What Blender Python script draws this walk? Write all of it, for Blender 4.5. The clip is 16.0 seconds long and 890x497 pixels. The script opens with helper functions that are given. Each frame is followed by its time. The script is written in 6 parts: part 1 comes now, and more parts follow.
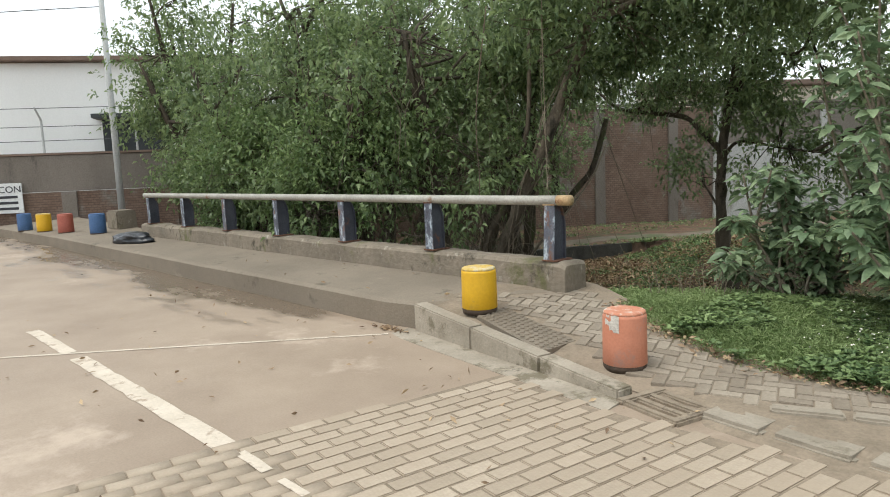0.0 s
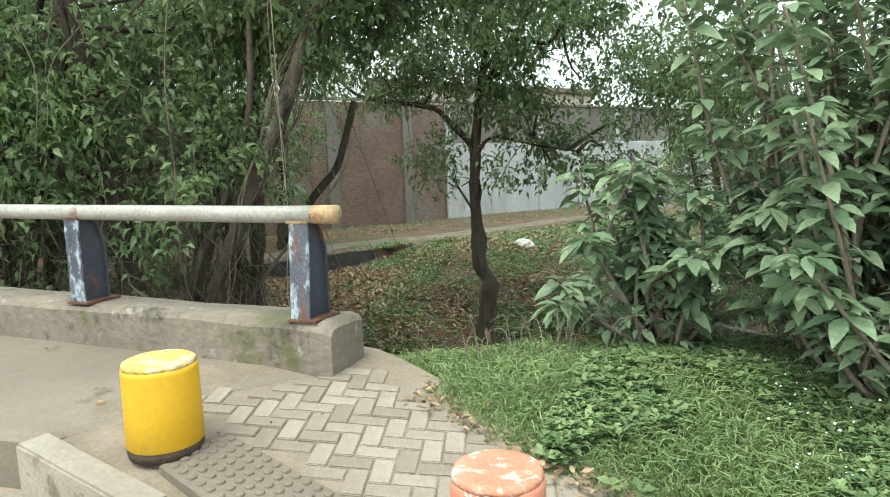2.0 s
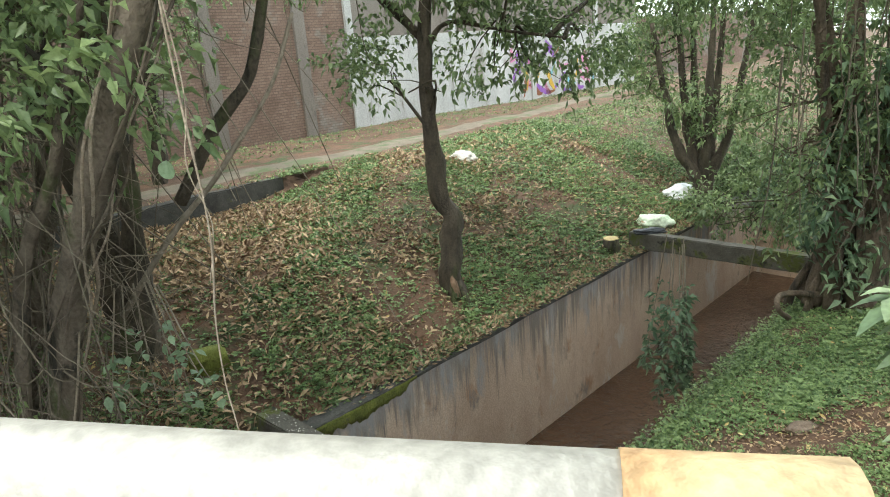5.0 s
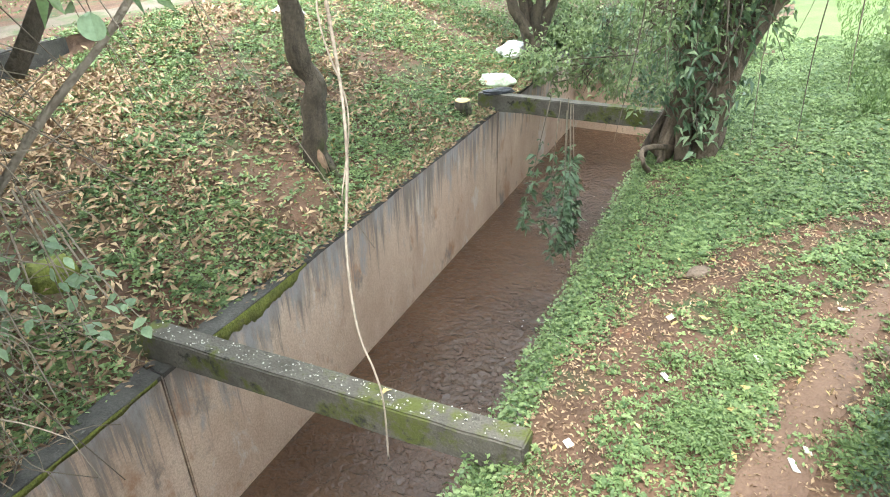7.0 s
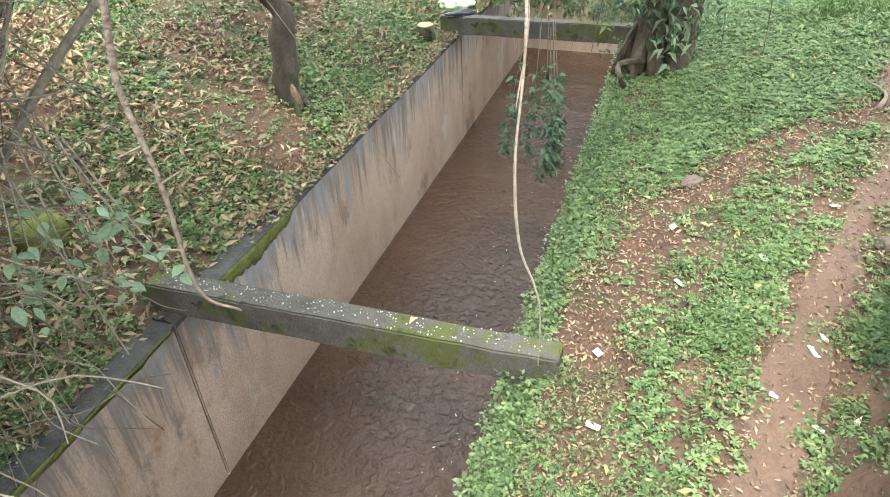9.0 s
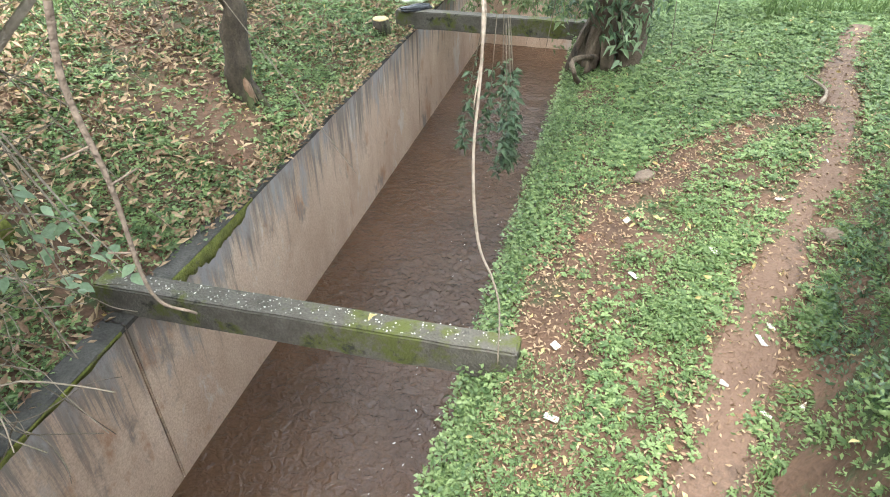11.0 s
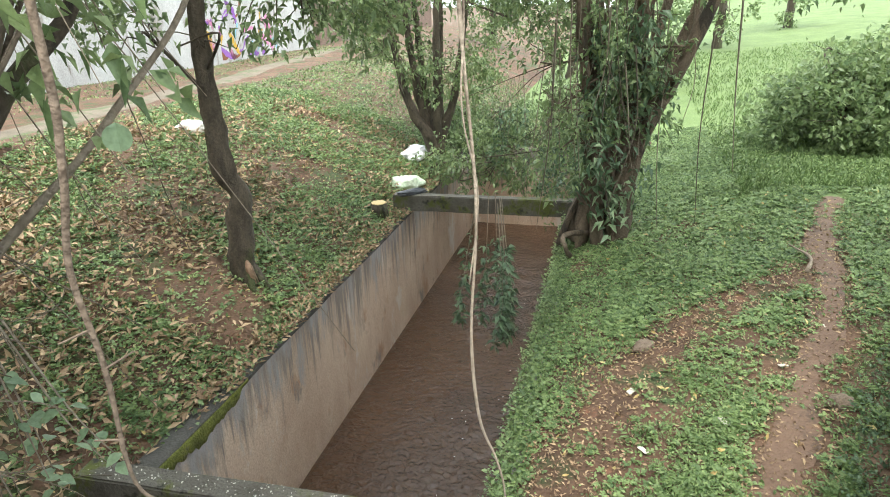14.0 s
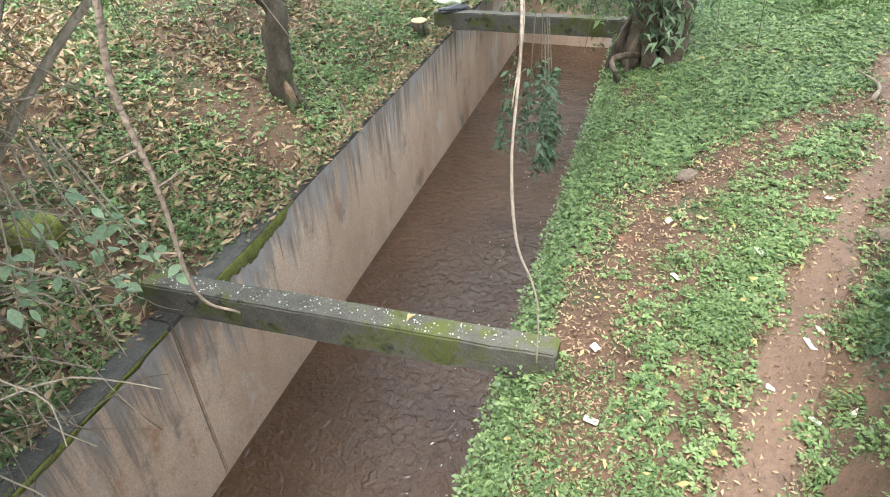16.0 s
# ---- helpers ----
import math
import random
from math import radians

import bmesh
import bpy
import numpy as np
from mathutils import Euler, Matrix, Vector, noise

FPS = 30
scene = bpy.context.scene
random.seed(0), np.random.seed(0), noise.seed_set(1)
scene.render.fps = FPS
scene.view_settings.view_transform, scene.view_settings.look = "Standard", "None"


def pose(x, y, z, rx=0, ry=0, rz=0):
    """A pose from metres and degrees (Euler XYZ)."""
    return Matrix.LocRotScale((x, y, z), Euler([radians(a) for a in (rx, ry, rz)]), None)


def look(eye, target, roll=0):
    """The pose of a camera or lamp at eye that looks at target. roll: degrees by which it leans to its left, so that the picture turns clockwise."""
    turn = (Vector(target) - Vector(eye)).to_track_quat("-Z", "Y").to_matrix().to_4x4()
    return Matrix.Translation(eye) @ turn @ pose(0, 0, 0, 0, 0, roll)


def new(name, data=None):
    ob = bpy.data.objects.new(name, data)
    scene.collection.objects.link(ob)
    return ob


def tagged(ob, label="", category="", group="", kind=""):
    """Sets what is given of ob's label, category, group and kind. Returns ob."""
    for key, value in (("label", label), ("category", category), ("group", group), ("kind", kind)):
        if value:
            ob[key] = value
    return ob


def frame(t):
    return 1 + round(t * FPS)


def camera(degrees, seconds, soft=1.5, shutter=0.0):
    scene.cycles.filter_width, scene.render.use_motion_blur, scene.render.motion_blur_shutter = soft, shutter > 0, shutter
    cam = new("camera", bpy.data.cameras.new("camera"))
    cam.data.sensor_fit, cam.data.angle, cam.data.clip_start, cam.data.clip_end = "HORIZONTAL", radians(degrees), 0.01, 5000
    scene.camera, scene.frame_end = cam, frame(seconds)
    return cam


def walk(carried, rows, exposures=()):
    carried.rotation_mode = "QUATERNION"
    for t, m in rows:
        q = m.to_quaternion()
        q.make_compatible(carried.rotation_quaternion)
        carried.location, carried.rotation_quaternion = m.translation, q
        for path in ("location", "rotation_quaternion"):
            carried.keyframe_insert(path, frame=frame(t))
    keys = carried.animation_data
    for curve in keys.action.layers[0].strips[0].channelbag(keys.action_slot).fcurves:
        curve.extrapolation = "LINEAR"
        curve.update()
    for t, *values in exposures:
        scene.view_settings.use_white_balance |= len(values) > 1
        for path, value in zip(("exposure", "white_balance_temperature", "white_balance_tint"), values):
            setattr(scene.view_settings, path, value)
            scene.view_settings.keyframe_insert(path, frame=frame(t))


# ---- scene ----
cam = camera(68.5, 16.0, soft=1.0)
PATH = [
    (0, look((0.392, 0.135, 1.534), (-1.031, 1.521, 1.304), -2.5)),
    (0.5, look((-0.105, 0.631, 1.552), (-1.323, 2.200, 1.312), -4.5)),
    (1, look((-0.613, 1.213, 1.509), (-1.671, 2.884, 1.213), -1.1)),
    (1.5, look((-1.079, 1.811, 1.495), (-1.984, 3.574, 1.226), -2.5)),
    (2, look((-1.493, 2.466, 1.476), (-2.237, 4.304, 1.214), -1.9)),
    (2.5, look((-1.876, 3.046, 1.453), (-2.557, 4.900, 1.135), -3.5)),
    (3, look((-2.293, 3.677, 1.419), (-2.933, 5.556, 1.178), -0.9)),
    (3.2, look((-2.446, 3.843, 1.452), (-3.074, 5.716, 1.141), -2.6)),
    (5.5, pose(-4.000, 5.580, 1.550, 69.87, 4.59, 7.69)),
    (6, pose(-4.380, 5.790, 1.530, 64.40, 4.63, 2.51)),
    (6.5, pose(-4.720, 5.870, 1.515, 62.31, 1.34, -0.88)),
    (7, pose(-5.070, 5.860, 1.490, 60.41, 1.06, -7.35)),
    (7.5, pose(-5.380, 5.880, 1.475, 61.29, 2.70, -8.96)),
    (8, pose(-5.590, 5.910, 1.455, 59.64, 2.25, -13.90)),
    (8.5, pose(-5.725, 5.950, 1.452, 55.05, 2.24, -13.45)),
    (11, pose(-5.730, 5.965, 1.460, 53.82, 0.41, -17.20)),
    (11.5, pose(-5.730, 5.965, 1.460, 57.58, 0.55, -17.28)),
    (12, pose(-5.730, 5.965, 1.460, 62.83, 0.70, -16.74)),
    (12.5, pose(-5.730, 5.965, 1.460, 66.64, 0.39, -16.40)),
    (13, pose(-5.730, 5.965, 1.460, 69.02, 2.15, -17.48)),
    (13.5, pose(-5.730, 5.965, 1.460, 68.38, 1.85, -18.20)),
    (14, pose(-5.730, 5.965, 1.460, 69.03, 1.63, -18.05)),
    (14.5, pose(-5.730, 5.965, 1.460, 68.26, 1.27, -18.32)),
    (15, pose(-5.730, 5.965, 1.460, 63.56, 2.57, -16.99)),
    (15.5, pose(-5.730, 5.965, 1.460, 57.08, 2.42, -15.19)),
    (16, pose(-5.730, 5.965, 1.460, 53.94, 2.38, -14.49)),
]
EXPOSURES = [(0, 0.45, 6450, 6), (1.5, 1.0, 6250, 0), (3.2, 1.25, 6150, -4), (5.5, 1.9, 6350, 5), (6, 2.4, 6250, 6), (7, 2.6, 6100, 6), (8, 2.42, 6050, 8), (8.5, 2.5, 6050, 8), (11, 2.55, 6050, 8), (12.5, 2.2, 6250, 8), (14, 1.95, 6350, 6), (15, 2.1, 6250, 7), (16, 2.5, 6050, 8)]
import functools

walk(cam, PATH, EXPOSURES)

# ---- world and light ----
world = bpy.data.worlds.new("overcast_sky")
scene.world = world
world.use_nodes = True
wn, wl = world.node_tree.nodes, world.node_tree.links
wn.clear()
sky = wn.new("ShaderNodeTexSky")
sky.sky_type, sky.sun_disc = "NISHITA", False
sky.sun_elevation, sky.sun_rotation = radians(58), radians(200)
sky.dust_density, sky.air_density = 3.0, 1.0
veil = wn.new("ShaderNodeMix")
veil.data_type = "RGBA"
veil.inputs[0].default_value = 0.8
veil.inputs[7].default_value = (9.5, 9.8, 10.2, 1)
bg = wn.new("ShaderNodeBackground")
bg.inputs[1].default_value = 0.115
wout = wn.new("ShaderNodeOutputWorld")
wl.new(sky.outputs[0], veil.inputs[6])
wl.new(veil.outputs[2], bg.inputs[0])
wl.new(bg.outputs[0], wout.inputs[0])
sun_data = bpy.data.lights.new("sun", "SUN")
sun_data.energy, sun_data.angle, sun_data.color = 1.3, radians(25), (1.0, 0.95, 0.88)
sun = new("sun", sun_data)
sun.matrix_world = look((0, 0, 40), (6, 14, 0))

# ---- materials ----


def material(name, c1, c2, scale=2.0, rough=0.85, bump=0.25, fine=45.0, patch=None, patch_scale=0.8, patch_at=0.56,
             metal=0.0, stretch=(1, 1, 1), island=False, thing=False, leafy=0.0, spec=0.4, speck=0.45, film=None):
    m = bpy.data.materials.new(name)
    m.use_nodes = True
    n, l = m.node_tree.nodes, m.node_tree.links
    bsdf, out = n["Principled BSDF"], n["Material Output"]
    tc = n.new("ShaderNodeTexCoord")
    mp = n.new("ShaderNodeMapping")
    mp.inputs["Scale"].default_value = stretch
    l.new(tc.outputs["Object"], mp.inputs[0])
    big = n.new("ShaderNodeTexNoise")
    big.inputs["Scale"].default_value, big.inputs["Detail"].default_value = scale, 6
    big.inputs["Roughness"].default_value = 0.65
    l.new(mp.outputs[0], big.inputs["Vector"])
    ramp = n.new("ShaderNodeValToRGB")
    ramp.color_ramp.elements[0].position, ramp.color_ramp.elements[1].position = 0.3, 0.7
    ramp.color_ramp.elements[0].color, ramp.color_ramp.elements[1].color = (*c1, 1), (*c2, 1)
    if island or thing:
        src = n.new("ShaderNodeNewGeometry") if island else n.new("ShaderNodeObjectInfo")
        mixv = n.new("ShaderNodeMath")
        mixv.operation = "MULTIPLY_ADD"
        mixv.inputs[1].default_value = 0.55
        l.new(src.outputs["Random Per Island" if island else "Random"], mixv.inputs[0])
        half = n.new("ShaderNodeMath")
        half.operation = "MULTIPLY"
        half.inputs[1].default_value = 0.45
        l.new(big.outputs[0], half.inputs[0])
        l.new(half.outputs[0], mixv.inputs[2])
        ramp.color_ramp.elements[0].position, ramp.color_ramp.elements[1].position = 0.15, 0.85
        l.new(mixv.outputs[0], ramp.inputs[0])
    else:
        l.new(big.outputs[0], ramp.inputs[0])
    small = n.new("ShaderNodeTexNoise")
    small.inputs["Scale"].default_value, small.inputs["Detail"].default_value = fine, 3
    l.new(tc.outputs["Object"], small.inputs["Vector"])
    grain = n.new("ShaderNodeMix")
    grain.data_type, grain.blend_type = "RGBA", "MULTIPLY"
    grain.inputs[0].default_value = speck
    gr = n.new("ShaderNodeValToRGB")
    gr.color_ramp.elements[0].position, gr.color_ramp.elements[1].position = 0.3, 0.65
    gr.color_ramp.elements[0].color, gr.color_ramp.elements[1].color = (0.45, 0.45, 0.45, 1), (1.1, 1.1, 1.1, 1)
    l.new(small.outputs[0], gr.inputs[0])
    l.new(ramp.outputs[0], grain.inputs[6])
    l.new(gr.outputs[0], grain.inputs[7])
    col = grain.outputs[2]
    for pc, ps, pa in ([(patch, patch_scale, patch_at)] if patch and not isinstance(patch, list) else patch or []):
        pn = n.new("ShaderNodeTexNoise")
        pn.inputs["Scale"].default_value, pn.inputs["Detail"].default_value = ps, 8
        pn.inputs["Roughness"].default_value = 0.7
        l.new(mp.outputs[0], pn.inputs["Vector"])
        pr = n.new("ShaderNodeValToRGB")
        pr.color_ramp.elements[0].position, pr.color_ramp.elements[1].position = pa, pa + 0.08
        l.new(pn.outputs[0], pr.inputs[0])
        pm = n.new("ShaderNodeMix")
        pm.data_type = "RGBA"
        pm.inputs[7].default_value = (*pc, 1)
        l.new(pr.outputs[0], pm.inputs[0])
        l.new(col, pm.inputs[6])
        col = pm.outputs[2]
    if film:
        fc, fs, fa = film
        place = n.new("ShaderNodeNewGeometry")
        fn = n.new("ShaderNodeTexNoise")
        fn.inputs["Scale"].default_value, fn.inputs["Detail"].default_value, fn.inputs["Roughness"].default_value = fs, 9, 0.72
        l.new(place.outputs["Position"], fn.inputs["Vector"])
        fr = n.new("ShaderNodeValToRGB")
        fr.color_ramp.elements[0].position, fr.color_ramp.elements[1].position = fa, fa + 0.18
        fr.color_ramp.elements[1].color = (0.85, 0.85, 0.85, 1)
        l.new(fn.outputs[0], fr.inputs[0])
        fm = n.new("ShaderNodeMix")
        fm.data_type = "RGBA"
        fm.inputs[7].default_value = (*fc, 1)
        l.new(fr.outputs[0], fm.inputs[0])
        l.new(col, fm.inputs[6])
        col = fm.outputs[2]
    l.new(col, bsdf.inputs["Base Color"])
    bsdf.inputs["Roughness"].default_value, bsdf.inputs["Metallic"].default_value = rough, metal
    bsdf.inputs["Specular IOR Level"].default_value = spec
    if bump:
        b = n.new("ShaderNodeBump")
        b.inputs["Strength"].default_value, b.inputs["Distance"].default_value = bump, 0.02
        l.new(small.outputs[0], b.inputs["Height"])
        l.new(b.outputs[0], bsdf.inputs["Normal"])
    if leafy:
        tr = n.new("ShaderNodeBsdfTranslucent")
        l.new(col, tr.inputs[0])
        mx = n.new("ShaderNodeMixShader")
        mx.inputs[0].default_value = leafy
        l.new(bsdf.outputs[0], mx.inputs[1])
        l.new(tr.outputs[0], mx.inputs[2])
        l.new(mx.outputs[0], out.inputs[0])
    return m


M = {}
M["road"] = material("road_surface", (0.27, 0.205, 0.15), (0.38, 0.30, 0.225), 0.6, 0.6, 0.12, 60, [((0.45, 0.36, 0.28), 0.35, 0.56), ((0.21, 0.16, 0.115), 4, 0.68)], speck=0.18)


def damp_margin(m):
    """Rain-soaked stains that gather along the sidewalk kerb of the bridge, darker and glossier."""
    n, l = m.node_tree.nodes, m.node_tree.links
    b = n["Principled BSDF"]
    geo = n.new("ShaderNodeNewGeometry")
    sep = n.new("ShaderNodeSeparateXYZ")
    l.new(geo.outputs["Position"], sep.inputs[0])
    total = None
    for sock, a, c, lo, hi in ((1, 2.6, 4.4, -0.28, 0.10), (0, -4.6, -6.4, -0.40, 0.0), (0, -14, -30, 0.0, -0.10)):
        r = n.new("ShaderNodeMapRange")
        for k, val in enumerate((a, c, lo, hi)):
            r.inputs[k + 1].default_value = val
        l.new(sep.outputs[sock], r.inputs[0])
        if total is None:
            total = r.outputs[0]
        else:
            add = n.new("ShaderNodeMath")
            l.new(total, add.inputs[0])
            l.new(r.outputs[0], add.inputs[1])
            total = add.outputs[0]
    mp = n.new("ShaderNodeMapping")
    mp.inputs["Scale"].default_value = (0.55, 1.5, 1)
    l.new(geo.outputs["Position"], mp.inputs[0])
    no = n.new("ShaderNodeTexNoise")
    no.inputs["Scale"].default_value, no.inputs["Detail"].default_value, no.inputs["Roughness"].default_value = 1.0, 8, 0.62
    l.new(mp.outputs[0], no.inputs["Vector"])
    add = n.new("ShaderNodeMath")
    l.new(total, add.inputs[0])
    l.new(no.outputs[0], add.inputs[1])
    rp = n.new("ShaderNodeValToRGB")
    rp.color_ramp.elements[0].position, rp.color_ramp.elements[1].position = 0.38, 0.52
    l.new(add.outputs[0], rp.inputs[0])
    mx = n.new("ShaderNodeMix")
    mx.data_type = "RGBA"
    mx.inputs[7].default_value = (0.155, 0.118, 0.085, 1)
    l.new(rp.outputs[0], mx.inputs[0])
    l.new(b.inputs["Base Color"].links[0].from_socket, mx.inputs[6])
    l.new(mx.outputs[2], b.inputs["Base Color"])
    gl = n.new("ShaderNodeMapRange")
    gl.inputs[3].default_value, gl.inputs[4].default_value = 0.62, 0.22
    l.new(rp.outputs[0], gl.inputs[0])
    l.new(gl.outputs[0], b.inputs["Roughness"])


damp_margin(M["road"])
PAVER = dict(scale=3, rough=0.85, bump=0.3, fine=55, speck=0.22, film=((0.36, 0.29, 0.215), 0.6, 0.39))
M["paver"] = material("paver_road", (0.33, 0.27, 0.20), (0.47, 0.39, 0.30), patch=[((0.23, 0.18, 0.13), 1.1, 0.6)], thing=True, **PAVER)
M["paver_stuff"] = material("paver_road_far", (0.33, 0.27, 0.20), (0.47, 0.39, 0.30), patch=[((0.23, 0.18, 0.13), 1.1, 0.6)], island=True, **PAVER)
M["paver_walk"] = material("paver_walk", (0.225, 0.185, 0.14), (0.38, 0.325, 0.255), 4, 0.9, 0.35, 60, (0.18, 0.155, 0.108), 2.0, 0.58, thing=True, speck=0.25, film=((0.20, 0.162, 0.12), 1.4, 0.53))
M["joint"] = material("joint_soil", (0.20, 0.16, 0.115), (0.30, 0.24, 0.175), 5, 0.95, 0.4, speck=0.3, film=((0.35, 0.28, 0.21), 0.55, 0.5))
M["walkway"] = material("sidewalk_concrete", (0.17, 0.14, 0.105), (0.25, 0.208, 0.158), 0.8, 0.9, 0.3, 45, [((0.30, 0.255, 0.20), 0.7, 0.6), ((0.115, 0.098, 0.072), 1.6, 0.58)], speck=0.22)
M["kerb"] = material("kerb_concrete", (0.25, 0.215, 0.165), (0.40, 0.35, 0.28), 2, 0.9, 0.4, 45, [((0.17, 0.145, 0.10), 2.5, 0.55), ((0.10, 0.088, 0.06), 4.0, 0.62)], speck=0.22)
M["parapet"] = material("parapet_concrete", (0.165, 0.138, 0.105), (0.275, 0.232, 0.178), 1.4, 0.95, 0.8, 18, [((0.13, 0.125, 0.06), 1.6, 0.57), ((0.075, 0.064, 0.046), 2.6, 0.57), ((0.36, 0.33, 0.275), 5, 0.6), ((0.035, 0.03, 0.024), 8, 0.66)], speck=0.3, stretch=(1, 1, 0.7))
M["canal_top"] = material("canal_coping", (0.04, 0.038, 0.034), (0.10, 0.095, 0.082), 3, 0.95, 0.6, 40, [((0.12, 0.135, 0.025), 1.3, 0.62), ((0.16, 0.15, 0.13), 5, 0.62)])
M["beam"] = material("mossy_beam", (0.085, 0.078, 0.062), (0.17, 0.155, 0.128), 3, 0.95, 0.8, 40, [((0.095, 0.108, 0.025), 1.6, 0.53), ((0.035, 0.033, 0.027), 3, 0.57)])
M["soil"] = material("bank_soil", (0.075, 0.046, 0.03), (0.17, 0.10, 0.062), 1.6, 0.95, 0.8, 30, [((0.055, 0.075, 0.03), 1.1, 0.52), ((0.20, 0.095, 0.055), 2.0, 0.6)])
M["lawn"] = material("lawn_soil", (0.09, 0.135, 0.042), (0.15, 0.21, 0.072), 0.9, 0.95, 0.5, 25, (0.11, 0.10, 0.05), 0.5, 0.68)
M["lawn_blades"] = material("lawn_blades", (0.09, 0.15, 0.045), (0.23, 0.32, 0.115), 0.6, 0.6, 0, island=True, leafy=0.25)
M["dirt"] = material("bare_dirt", (0.125, 0.076, 0.05), (0.205, 0.13, 0.087), 2, 0.8, 0.6, 35, [((0.095, 0.062, 0.043), 2.0, 0.52), ((0.26, 0.135, 0.07), 1.3, 0.58)], speck=0.3)
M["footpath"] = material("footpath", (0.12, 0.10, 0.072), (0.20, 0.168, 0.125), 1.5, 0.95, 0.3, 30, [((0.09, 0.11, 0.05), 0.9, 0.5)])
M["bark"] = material("bark", (0.04, 0.033, 0.024), (0.13, 0.105, 0.075), 5, 0.95, 1.0, 28, [((0.065, 0.075, 0.03), 1.3, 0.54), ((0.025, 0.022, 0.016), 4.0, 0.56)], stretch=(1, 1, 0.3))
M["bare_wood"] = material("bare_heartwood", (0.23, 0.135, 0.085), (0.40, 0.27, 0.18), 6, 0.9, 0.8, 30, (0.12, 0.075, 0.05), 5, 0.56, stretch=(1, 1, 0.15))
M["bark_pale"] = material("bark_pale", (0.15, 0.12, 0.085), (0.29, 0.25, 0.19), 5, 0.95, 0.9, 30, (0.08, 0.07, 0.05), 2.5, 0.56, stretch=(1, 1, 0.3))
M["vine"] = material("dry_vine", (0.20, 0.155, 0.11), (0.36, 0.30, 0.225), 6, 0.9, 0.6, 60, (0.13, 0.10, 0.075), 4, 0.56)
M["twig"] = material("vine_twigs", (0.075, 0.06, 0.042), (0.25, 0.21, 0.155), 2, 0.95, 0.3, island=True)
M["leaf_dark"] = material("leaf_dark", (0.095, 0.15, 0.068), (0.30, 0.38, 0.18), 0.5, 0.36, 0, island=True, leafy=0.45)
M["leaf_mid"] = material("leaf_mid", (0.105, 0.165, 0.068), (0.33, 0.42, 0.18), 0.5, 0.38, 0, island=True, leafy=0.45)
M["leaf_bright"] = material("leaf_bright", (0.09, 0.155, 0.055), (0.25, 0.345, 0.13), 0.5, 0.45, 0, island=True, leafy=0.35)
M["leaf_big"] = material("leaf_big", (0.11, 0.18, 0.095), (0.40, 0.50, 0.29), 1.0, 0.38, 0, island=True, leafy=0.32)
M["leaf_deep"] = material("leaf_deep", (0.055, 0.105, 0.055), (0.17, 0.25, 0.13), 1.0, 0.36, 0, island=True, leafy=0.25)
M["bark_grey"] = material("bark_grey", (0.075, 0.06, 0.042), (0.21, 0.17, 0.125), 5, 0.95, 1.0, 30, [((0.04, 0.035, 0.026), 2.0, 0.53), ((0.28, 0.285, 0.22), 4.5, 0.62), ((0.07, 0.085, 0.03), 1.2, 0.56)], stretch=(1, 1, 0.35))
M["cover"] = material("ground_cover", (0.05, 0.10, 0.035), (0.29, 0.385, 0.155), 0.7, 0.5, 0, island=True, leafy=0.2)
M["cover_bright"] = material("ground_cover_bright", (0.065, 0.125, 0.042), (0.325, 0.43, 0.17), 0.7, 0.5, 0, island=True, leafy=0.25)
M["grass"] = material("grass_blades", (0.14, 0.22, 0.07), (0.46, 0.56, 0.26), 0.6, 0.7, 0, island=True, leafy=0.3, spec=0.25)
M["dead"] = material("dead_leaves", (0.12, 0.065, 0.04), (0.55, 0.405, 0.245), 0.6, 0.8, 0, island=True)
M["leaf_pale"] = material("pale_vine_leaves", (0.13, 0.20, 0.11), (0.27, 0.36, 0.21), 1.0, 0.4, 0, island=True, leafy=0.25)
M["bark_brown"] = material("bark_brown", (0.07, 0.052, 0.036), (0.20, 0.15, 0.105), 5, 0.95, 1.0, 35, [((0.04, 0.032, 0.024), 2.2, 0.54), ((0.075, 0.09, 0.04), 1.6, 0.6)], stretch=(1, 1, 0.25))
M["moss"] = material("thick_moss", (0.075, 0.09, 0.02), (0.20, 0.215, 0.04), 6, 0.95, 0.9, 40, (0.075, 0.07, 0.05), 3, 0.58)
M["litter_leaf"] = material("yellow_leaves", (0.42, 0.30, 0.10), (0.60, 0.50, 0.24), 0.6, 0.7, 0, island=True)
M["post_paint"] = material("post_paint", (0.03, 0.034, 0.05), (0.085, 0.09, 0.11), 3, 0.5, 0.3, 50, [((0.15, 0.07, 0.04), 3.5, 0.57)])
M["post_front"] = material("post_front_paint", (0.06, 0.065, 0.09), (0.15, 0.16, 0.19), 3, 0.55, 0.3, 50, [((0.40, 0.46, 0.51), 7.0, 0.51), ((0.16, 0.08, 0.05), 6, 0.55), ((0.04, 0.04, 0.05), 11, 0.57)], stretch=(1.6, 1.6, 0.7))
M["rust"] = material("rusty_steel", (0.10, 0.045, 0.028), (0.20, 0.10, 0.06), 8, 0.85, 0.5)
M["pipe"] = material("worn_pipe", (0.30, 0.285, 0.245), (0.44, 0.42, 0.37), 2.5, 0.5, 0.2, 50, [((0.20, 0.10, 0.05), 2.2, 0.62), ((0.45, 0.43, 0.38), 3, 0.6)], metal=0.2)
M["pipe_end"] = material("rusted_pipe_end", (0.40, 0.25, 0.12), (0.50, 0.38, 0.22), 6, 0.8, 0.4, 50, (0.22, 0.10, 0.05), 5, 0.56)
